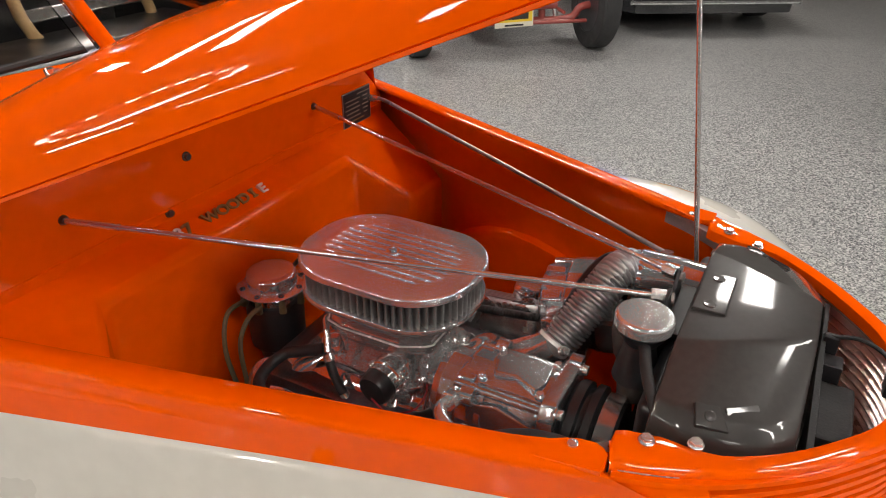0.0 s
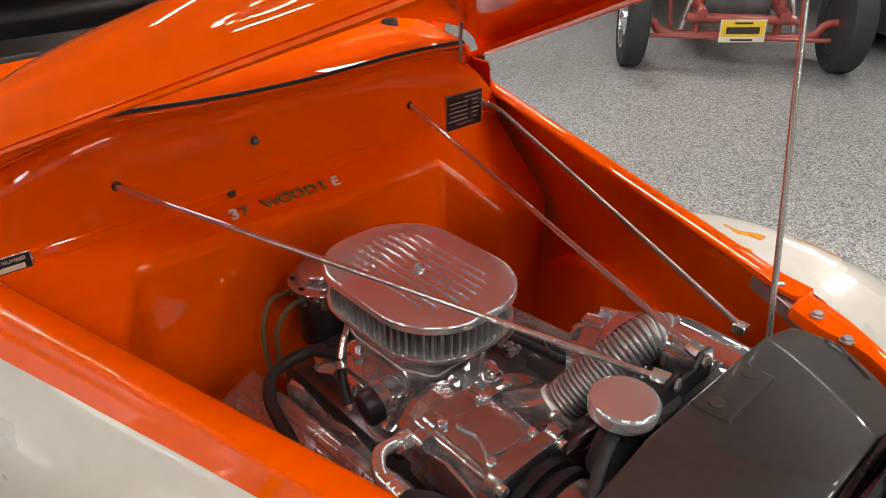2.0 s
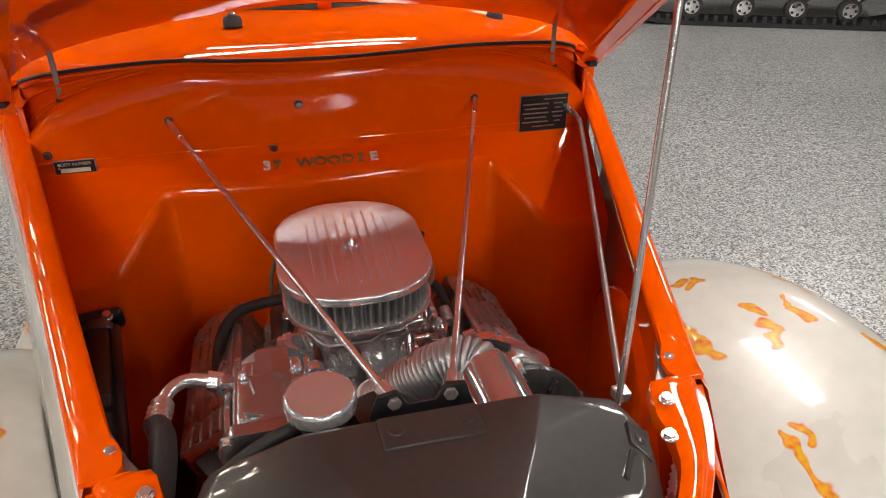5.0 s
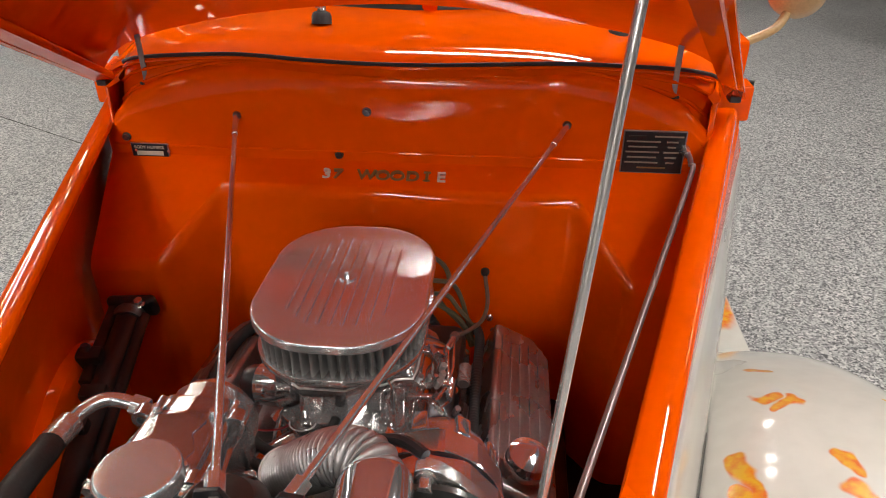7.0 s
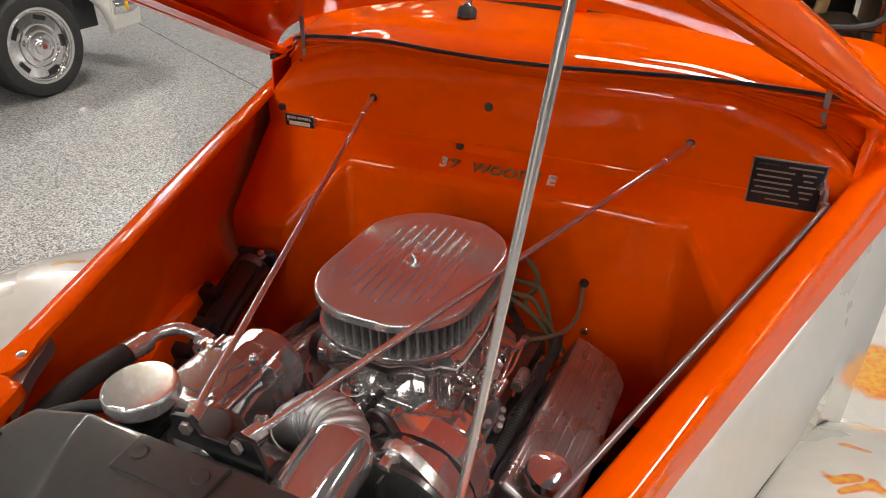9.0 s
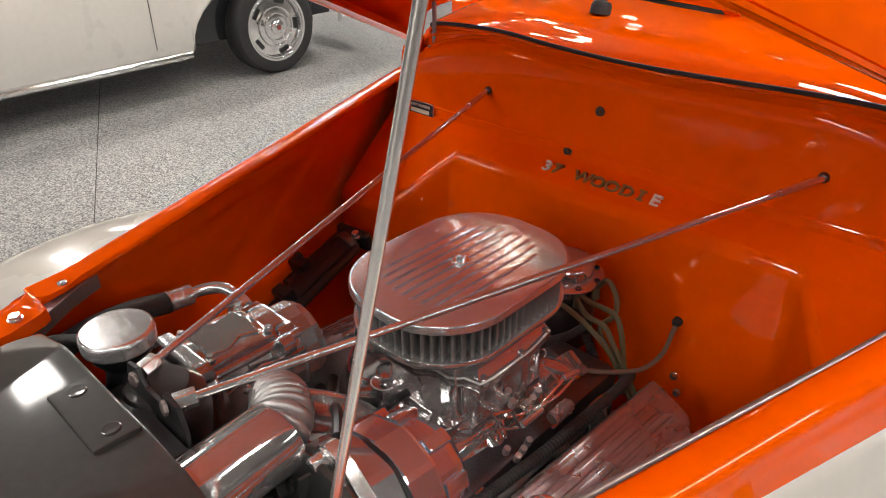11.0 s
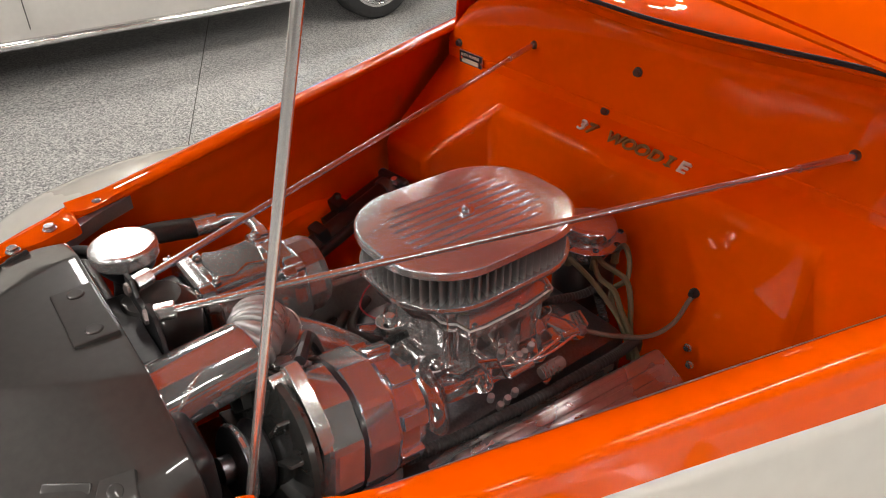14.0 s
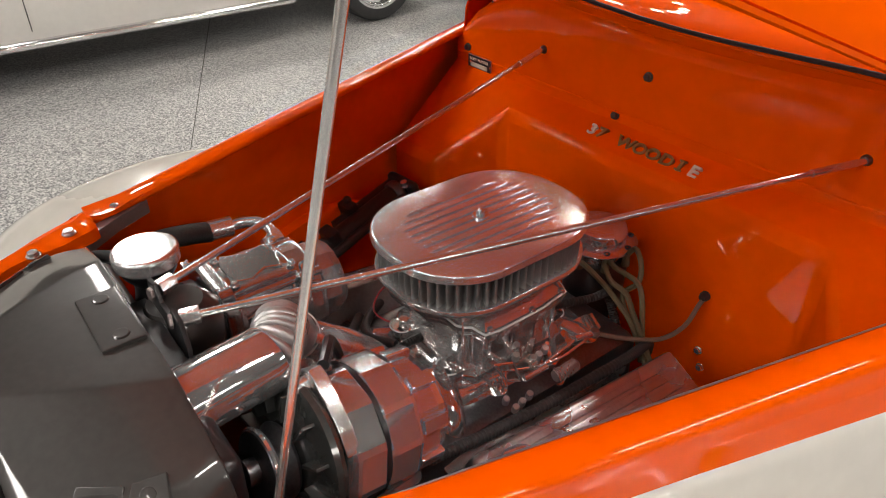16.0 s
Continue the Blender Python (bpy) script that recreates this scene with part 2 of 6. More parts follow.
    nt.links.new(last, fac.inputs["Value"])
    mix = nt.nodes.new("ShaderNodeMix")
    mix.data_type = "RGBA"
    nt.links.new(fac.outputs[0], mix.inputs[0])
    nt.links.new(old, mix.inputs[6])
    nt.links.new(hue.outputs[0], mix.inputs[7])
    nt.links.new(mix.outputs[2], b.inputs["Base Color"])
    return m


FENDER = airbrushed_cream()


# ---------------------------------------------------------------- mesh tools
class Geo:
    """Collects faces of one part."""

    def __init__(self):
        self.v, self.f = [], []

    def add(self, verts, faces, m=None):
        n = len(self.v)
        self.v += [tuple(m @ Vector(p)) if m else tuple(p) for p in verts]
        self.f += [tuple(n + i for i in f) for f in faces]
        return self

    def grid(self, rows, close_u=False, close_v=False, m=None):
        """A sheet through rows of points."""
        nr, nc = len(rows), len(rows[0])
        verts = [p for r in rows for p in r]
        faces = []
        for i in range(nr if close_u else nr - 1):
            for j in range(nc if close_v else nc - 1):
                a, b = i % nr, (i + 1) % nr
                c, d = j % nc, (j + 1) % nc
                faces.append((a * nc + c, a * nc + d, b * nc + d, b * nc + c))
        return self.add(verts, faces, m)

    def lathe(self, prof, n=24, m=None, caps=True):
        """Turns a profile of (radius, height) about z; ends are closed."""
        rows = [[(r * math.cos(2 * math.pi * k / n), r * math.sin(2 * math.pi * k / n), z) for k in range(n)] for r, z in prof]
        self.grid(rows, close_v=True, m=m)
        base = len(self.v) - n * len(prof)
        if caps and prof[0][0] > 1e-5:
            self.f.append(tuple(base + k for k in reversed(range(n))))
        if caps and prof[-1][0] > 1e-5:
            self.f.append(tuple(base + n * (len(prof) - 1) + k for k in range(n)))
        return self

    def tube(self, pts, r, n=10, steps=6, radii=None, m=None):
        """A round bar along a smooth line."""
        p = smooth_line(pts, steps) if steps > 1 and len(pts) > 2 else [Vector(q) for q in pts]
        k = len(p)
        rows = []
        t0 = (p[1] - p[0]).normalized()
        side = t0.orthogonal().normalized()
        for i in range(k):
            t = (p[min(i + 1, k - 1)] - p[max(i - 1, 0)]).normalized()
            side = (side - t * side.dot(t)).normalized()
            up = t.cross(side)
            rr = radii(i / (k - 1)) if radii else r
            rows.append([p[i] + (side * math.cos(2 * math.pi * a / n) + up * math.sin(2 * math.pi * a / n)) * rr for a in range(n)])
        self.grid(rows, close_v=True, m=m)
        base = len(self.v) - n * k
        self.f.append(tuple(base + a for a in reversed(range(n))))
        self.f.append(tuple(base + n * (k - 1) + a for a in range(n)))
        return self

    def box(self, cx, cy, cz, sx, sy, sz, m=None):
        x, y, z = sx / 2, sy / 2, sz / 2
        v = [(cx + a * x, cy + b * y, cz + c * z) for a in (-1, 1) for b in (-1, 1) for c in (-1, 1)]
        return self.add(v, [(0, 1, 3, 2), (4, 6, 7, 5), (0, 4, 5, 1), (2, 3, 7, 6), (0, 2, 6, 4), (1, 5, 7, 3)], m)

    def prism(self, poly, z0, z1, m=None):
        n = len(poly)
        v = [(x, y, z0) for x, y in poly] + [(x, y, z1) for x, y in poly]
        f = [tuple(reversed(range(n))), tuple(range(n, 2 * n))] + [(i, (i + 1) % n, n + (i + 1) % n, n + i) for i in range(n)]
        return self.add(v, f, m)

    def slab(self, rows, thick, m=None):
        """A sheet with thickness: thick is a vector added for its back."""
        nr, nc = len(rows), len(rows[0])
        t = Vector(thick)
        back = [[Vector(p) + t for p in r] for r in rows]
        verts = [p for r in rows for p in r] + [p for r in back for p in r]
        n = nr * nc
        faces = []
        for i in range(nr - 1):
            for j in range(nc - 1):
                a = (i * nc + j, i * nc + j + 1, (i + 1) * nc + j + 1, (i + 1) * nc + j)
                faces += [a, tuple(n + q for q in reversed(a))]
        ring = [j for j in range(nc)] + [i * nc + nc - 1 for i in range(1, nr)] + [(nr - 1) * nc + j for j in range(nc - 2, -1, -1)] + [i * nc for i in range(nr - 2, 0, -1)]
        for a, b in zip(ring, ring[1:] + ring[:1]):
            faces.append((a, n + a, n + b, b))
        return self.add(verts, faces, m)


def smooth_line(pts, steps):
    """A Catmull-Rom line through points."""
    p = [Vector(q) for q in pts]
    p = [2 * p[0] - p[1]] + p + [2 * p[-1] - p[-2]]
    out = []
    for i in range(1, len(p) - 2):
        for k in range(steps):
            t = k / steps
            a, b, c, d = p[i - 1], p[i], p[i + 1], p[i + 2]
            out.append(0.5 * (2 * b + (c - a) * t + (2 * a - 5 * b + 4 * c - d) * t * t + (3 * b - a - 3 * c + d) * t ** 3))
    return out + [p[-2]]


def to_axis(p, d, turn=0):
    """A pose at p whose z points along d."""
    return Matrix.Translation(p) @ Vector(d).to_track_quat("Z", "Y").to_matrix().to_4x4() @ pose(0, 0, 0, 0, 0, turn)


def thing(name, label, category, at=(0, 0, 0), group="", kind=""):
    ob = new(name)
    ob.empty_display_size = 0.05
    ob.location = at
    return tagged(ob, label, category, group, kind)


def part(name, geo, material, parent=None, label="", bevel=0.0, segments=2, sharp=38, kind="", flat=False, weighted=False):
    """Links what geo holds as one mesh, under its thing."""
    me = bpy.data.meshes.new(name)
    bm = bmesh.new()
    if isinstance(geo, Geo):
        vs = [bm.verts.new(p) for p in geo.v]
        for f in geo.f:
            try:
                bm.faces.new([vs[i] for i in f])
            except ValueError:
                pass
        bmesh.ops.remove_doubles(bm, verts=bm.verts, dist=1e-5)
    bmesh.ops.recalc_face_normals(bm, faces=bm.faces)
    if bevel:
        es = [e for e in bm.edges if len(e.link_faces) == 2 and e.calc_face_angle(0) > radians(25)]
        bmesh.ops.bevel(bm, geom=es, offset=bevel, segments=segments, profile=0.5, affect="EDGES", clamp_overlap=True)
    for e in bm.edges:
        e.smooth = not (len(e.link_faces) == 2 and e.calc_face_angle(0) > radians(sharp))
    for f in bm.faces:
        f.smooth = not flat
    bm.to_mesh(me)
    bm.free()
    me.materials.append(material)
    ob = new(name, me)
    if bevel or weighted:
        wn = ob.modifiers.new("weighted_normal", "WEIGHTED_NORMAL")
        wn.keep_sharp, wn.weight = True, 90
    if parent:
        ob.parent = parent
        base = Vector(parent.location)
        up = parent.parent
        while up:
            base += Vector(up.location)
            up = up.parent
        me.transform(Matrix.Translation(-base))
    if label:
        tagged(ob, label)
    if kind:
        tagged(ob, kind=kind)
    return ob


def hexagon(r):
    return [(r * math.cos(math.pi / 3 * k), r * math.sin(math.pi / 3 * k)) for k in range(6)]


def bolt(parent, p, d, r=0.007, h=0.006, mat=None, name="bolt"):
    g = Geo().prism(hexagon(r), 0.0015, h, to_axis(p, d)).lathe([(r * 1.25, -0.001), (r * 1.25, 0.0016)], 14, to_axis(p, d))
    return part(name, g, mat or STEEL, parent, bevel=0.0006, segments=1)


def oval(a, b, n=64, power=2.6):
    """An oval of half-widths a and b."""
    out = []
    for k in range(n):
        t = 2 * math.pi * k / n
        c, s = math.cos(t), math.sin(t)
        out.append((a * math.copysign(abs(c) ** (2 / power), c), b * math.copysign(abs(s) ** (2 / power), s)))
    return out


def round_rect(a, b, r, n=14):
    """A rectangle of half-widths a and b with corners of radius r."""
    out = []
    for sx, sy, a0 in ((1, 1, 0), (-1, 1, 90), (-1, -1, 180), (1, -1, 270)):
        for k in range(n):
            t = radians(a0 + 90 * k / (n - 1))
            out.append((sx * (a - r) + r * math.cos(t), sy * (b - r) + r * math.sin(t)))
    return out


def ringed(geo, outline, levels, cx, cy):
    """Stacks scaled outlines: levels are (inset, z)."""
    rows = []
    for inset, z in levels:
        row = []
        for x, y in outline:
            d = math.hypot(x, y)
            row.append((cx + x * (d - inset) / d, cy + y * (d - inset) / d, z))
        rows.append(row)
    n = len(outline)
    base = len(geo.v)
    geo.grid(rows, close_v=True)
    geo.f.append(tuple(base + k for k in range(n)))
    geo.f.append(tuple(base + n * (len(levels) - 1) + k for k in range(n)))
    return geo


def text_mesh(name, body, size, depth, m, material, parent, bold=0.0):
    """Solid letters in the built-in font."""
    cu = bpy.data.curves.new(name, "FONT")
    cu.body, cu.size, cu.extrude, cu.align_x, cu.offset = body, size, depth, "CENTER", bold
    tmp = bpy.data.objects.new(name, cu)
    me = bpy.data.meshes.new_from_object(tmp)
    bpy.data.objects.remove(tmp)
    bpy.data.curves.remove(cu)
    base = Vector(parent.location)
    if parent.parent:
        base += Vector(parent.parent.location)
    me.transform(Matrix.Translation(-base) @ m)
    me.materials.append(material)
    ob = new(name, me)
    ob.parent = parent
    return ob


# ---------------------------------------------------------------- the showroom
def room():
    part("floor", Geo().box(0, 0, -0.1, 22, 20, 0.2), FLOOR, None, kind="structure")
    tagged(bpy.data.objects["floor"], "grey flake epoxy showroom floor with fine speckle", "floor")
    part("ceiling", Geo().box(0, 0, CEIL + 0.1, 22, 20, 0.2), CEILING, None, kind="structure")
    tagged(bpy.data.objects["ceiling"], "dark showroom ceiling with tube lights", "ceiling")
    for nm, g in (("wall_north", Geo().box(0, 10.1, CEIL / 2, 22.4, 0.2, CEIL)), ("wall_south", Geo().box(0, -10.1, CEIL / 2, 22.4, 0.2, CEIL)),
                  ("wall_east", Geo().box(11.1, 0, CEIL / 2, 0.2, 20, CEIL)), ("wall_west", Geo().box(-11.1, 0, CEIL / 2, 0.2, 20, CEIL))):
        w = part(nm, g, WALL, None, kind="structure")
        tagged(w, "plain painted showroom wall", "wall")
    # saw-cut joints in the floor coating
    for a, b in (((-1.2, -0.65, 0.0), (-6.0, 1.5, 0.0)), ((-1.5, 1.97, 0.0), (-6.0, 4.28, 0.0))):
        j = part("trim", Geo().tube([a, b], 0.003, 4, 1), INK, None, kind="structure")
        tagged(j, "thin dark joint line cut in the floor", "floor joint")


room()


def ceiling_tube(x, y, length, turn, watts):
    t = thing("ceiling_light", "unseen white linear tube light, assumed under the ceiling", "ceiling light", (x, y, CEIL), "tube lights")
    m = pose(x, y, CEIL, 0, 0, turn)
    part("housing", Geo().box(0, 0, -0.05, length + 0.06, 0.28, 0.1, m), WALL, t, bevel=0.01)
    part("diffuser", Geo().box(0, 0, -0.111, length, 0.22, 0.02, m), DIFFUSER, t)


for row in TUBES:
    ceiling_tube(*row)


def bulb_loop(cx, cy, a, b, turn, n):
    t = thing("bulb_chandelier", "black oval loop of small warm bulbs under the ceiling", "chandelier", (cx, cy, CEIL))
    m = pose(cx, cy, CEIL - 0.16, 0, 0, turn)
    ring = [(a * x, b * y, 0) for x, y in oval(1, 1, n, 3.2)]
    part("loop", Geo().tube(ring + ring[:1], 0.012, 8, 1, m=m), BLACK, t)
    for s in (-1, 1):
        part("hanger", Geo().tube([(0, s * b, 0.0), (0, s * b, 0.16)], 0.006, 6, 1, m=m), BLACK, t)
    for p in ring:
        part("bulb", Geo().lathe([(0.0, -0.05), (0.03, -0.04), (0.042, 0), (0.03, 0.03), (0.018, 0.05)], 12, m @ Matrix.Translation((p[0], p[1], -0.045))), BULB, t)


bulb_loop(-2.7, 2.3, 0.55, 1.15, 35, 20)

# ---------------------------------------------------------------- the orange car
car = thing("car", "orange and cream vintage custom car with its hood raised", "car", (0, 0.3, 0))


def rail_x(y):
    return 0.585 + 0.305 * y


def rail_z(y):
    return 1.032 + 0.055 * y


def wall_top(x):
    """Height of the firewall's upper edge, a little lower in the middle."""
    a = abs(x)
    return 1.142 - 0.007 * math.exp(-(x / 0.18) ** 2) - (max(0, a - 0.27) ** 2 * 1.05 if a < 0.5 else 0.0555 + (a - 0.5))


def firewall():
    bm = Geo()
    zt = wall_top
    xs = [-0.56 + 1.12 * k / 40 for k in range(41)]
    rows = [[(x, 0, 0.968) for x in xs], [(x, 0, 0.968 + (zt(x) - 0.968) * 0.5) for x in xs], [(x, 0, zt(x) - 0.03) for x in xs], [(x, 0.0015, zt(x) - 0.02) for x in xs], [(x, 0.005, zt(x) - 0.01) for x in xs], [(x, 0.010, zt(x) - 0.004) for x in xs], [(x, 0.018, zt(x)) for x in xs]]
    bm.slab(rows, (0, 0.012, -0.002))
    part("firewall_panel", bm, ORANGE, car, sharp=30)
    # the lower wall: sloped shelf, set-back middle and sloped toe boards
    bot = 0.36
    v, f = [], []
    A, B, C, D = (0.322, -0.072, 0.936), (0.412, -0.18, 0.83), (0.56, 0.0, 0.968), (0.545, -0.18, 0.825)
    for s in (-1, 1):
        n = len(v)
        v += [(s * A[0], A[1], A[2]), (s * B[0], B[1], B[2]), (s * C[0], C[1], C[2]), (s * D[0], D[1], D[2]), (s * 0.30, 0, 0.968),
              (s * A[0], A[1], bot), (s * B[0], B[1], bot), (s * D[0], D[1], bot)]
        f += [(n + 4, n + 0, n + 1, n + 3, n + 2), (n + 0, n + 5, n + 6, n + 1), (n + 1, n + 6, n + 7, n + 3)]
    f += [(4, 0, 8, 12), (0, 5, 13, 8)]
    part("firewall_lower", Geo().add(v, f), ORANGE, car, bevel=0.016, segments=6, sharp=60)
    # rolled bead along the foot of the upper panel
    part("bead", Geo().tube([(-0.55, -0.001, 0.986), (0.55, -0.001, 0.986)], 0.0025, 8, 1), ORANGE, car)


firewall()

STRIP = [(-0.585, 0.16, 1.095), (-0.56, 0.115, 1.113), (-0.5, 0.06, 1.136), (-0.4, 0.018, 1.154), (-0.28, 0.002, 1.162), (-0.16, -0.006, 1.157), (-0.05, -0.014, 1.155),
         (0.06, -0.014, 1.155), (0.16, -0.006, 1.156), (0.28, 0.002, 1.158), (0.4, 0.018, 1.152), (0.5, 0.06, 1.136), (0.56, 0.115, 1.113), (0.585, 0.16, 1.095)]


def cowl():
    line = smooth_line(STRIP, 5)
    # ledge between wall top and the rubber seal, with two channels
    zt = wall_top
    rows = []
    for a, b, c in ((0, 0.010, -0.001), (0.25, 0.02, -0.006), (0.42, 0.0, 0.004), (0.55, 0.004, -0.003), (0.7, 0.004, 0.004), (0.85, 0.004, -0.002), (1, 0.004, 0)):
        row = []
        for p in line:
            x0 = max(-0.56, min(0.56, p.x * 0.95))
            q = Vector((x0, 0.012, zt(x0)))
            r = q.lerp(p - Vector((0, -0.004, 0.01)), a)
            dip = 0.10 * max(0, abs(p.x) - 0.3) * math.sin(math.pi * min(1, a * 1.25))
            row.append((r.x, r.y + b * (1 - a), r.z + c - dip))
        rows.append(row)
    part("cowl_ledge", Geo().slab(rows, (0, 0.004, -0.012)), ORANGE, car, sharp=50)
    part("weatherstrip", Geo().tube(line, 0.0036, 8, 1), RUBBER, car, "black rubber weatherstrip")
    for f, lift in ((0.5, 0.001), (0.72, 0.002), (0.93, 0.002)):
        pts = []
        for p in line[4:-4]:
            x0 = max(-0.56, min(0.56, p.x * 0.95))
            r = Vector((x0, 0.02, zt(x0))).lerp(p - Vector((0, -0.004, 0.008)), f)
            pts.append((r.x, r.y - 0.004, r.z + lift - 0.10 * max(0, abs(p.x) - 0.3) * math.sin(math.pi * min(1, f * 1.25))))
        part("channel_bead", Geo().tube(pts, 0.0032, 8, 1), ORANGE, car)
    # cowl top behind the seal
    rows = []
    for k in range(31):
        t = (k / 30) ** 1.6
        row = []
        for p in line:
            y = p.y + (0.25 + 0.2 * abs(p.x) - p.y) * t
            z = p.z + 0.003 + 0.024 * (1 - math.exp(-5 * t)) * max(0.2, 1 - 0.8 * (p.x / 0.45) ** 2) + 0.008 * t + 0.12 * t * max(0, abs(p.x) - 0.4)
            x = p.x * (1 + 0.05 * t)
            row.append((x, y, z))
        rows.append(row)
    part("cowl_top", Geo().slab(rows, (0, 0, -0.012)), ORANGE, car, sharp=60)
    # corner wall round the rear end of each rail, and the body side behind it
    path = [(0.543, 0.004), (0.556, 0.02), (0.572, 0.07), (0.584, 0.12), (0.592, 0.15), (0.603, 0.166), (0.622, 0.172), (0.642, 0.17)]
    for s in (-1, 1):
        pts = smooth_line([(s * x, y, 0) for x, y in path], 4)
        rows = [[(p.x, p.y, z) for p in pts] for z in (0.36, 0.7, 0.9, 0.985)]
        # black lower sheet stands in for the shade in the deep gap
        part("corner_shade_sheet", Geo().slab(rows, (0, 0.005, 0)), RUBBER, car, "black sheet standing in for the shade of the corner gap", sharp=60)
        rows = [[(p.x, p.y, z) for p in pts] for z in (0.985, 1.01, 1.04)]
        rows.append([(p.x * 1.0, p.y + 0.003, 1.068 + 0.012 * max(0, 1 - p.y / 0.1)) for p in pts])
        rows.append([(p.x + s * 0.004, p.y + 0.012, 1.078 + 0.012 * max(0, 1 - p.y / 0.1)) for p in pts])
        rows.append([(p.x + s * 0.006, p.y + 0.06, 1.088) for p in pts])
        part("cowl_corner", Geo().slab(rows, (0, 0.005, 0)), ORANGE, car, sharp=60)
        rows = []
        for z, dx in ((1.10, -0.03), (1.085, -0.008), (1.06, 0.0), (0.95, 0.008), (0.8, 0.010), (0.6, 0.006), (0.4, -0.005), (0.32, -0.015)):
            rows.append([(s * (0.642 + dx + 0.10 * (y - 0.17)), y, z) for y in (0.17, 0.3, 0.5, 0.8, 1.2)])
        # shoulder between the cowl top and the body side
        out = []
        for y in (0.165, 0.2, 0.25, 0.32, 0.42, 0.55, 0.75):
            h, w = 0.10 * (y - 0.165), 0.10 * (y - 0.17)
            out.append([(s * (x + w), y + b, z + h) for x, b, z in ((0.54, 0.03, 1.112), (0.575, 0.01, 1.104), (0.60, 0.003, 1.097), (0.622, 0, 1.088), (0.636, 0, 1.075), (0.643, 0, 1.058))])
        part("cowl_shoulder", Geo().slab(out, (-s * 0.004, 0, -0.008)), ORANGE, car, sharp=60)
        part("cowl_side", Geo().slab(rows[:4], (-s * 0.012, 0, 0)), ORANGE, car)
        part("cowl_side_lower", Geo().slab(rows[3:], (-s * 0.012, 0, 0)), FENDER, car)
        part("running_board", Geo().prism([(s * x, y) for x, y in ((0.58, 0.2), (0.815, 0.2), (0.83, 0.215), (0.83, 2.3), (0.58, 2.3))], 0.32, 0.37), FENDER, car, "cream running board with a flame mark", bevel=0.012, segments=3)


cowl()


def wiper_pivot(x, y, z, name="wiper_pivot"):
    m = Matrix.Translation((x, y, z)) @ pose(0, 0, 0, -14, 0, 0)
    p = part(name, Geo().lathe([(0.019, -0.012), (0.019, 0.002), (0.016, 0.009), (0.008, 0.012), (0.0, 0.012)], 20, m), RUBBER, car, "black rubber wiper grommet")
    part("spindle", Geo().lathe([(0.008, 0.0), (0.008, 0.024), (0.006, 0.027), (0, 0.027)], 16, m).box(0, -0.008, 0.02, 0.012, 0.024, 0.008, m), CHROME, p, "chrome spindle")


wiper_pivot(-0.164, 0.145, 1.196)
wiper_pivot(0.395, 0.179, 1.172)


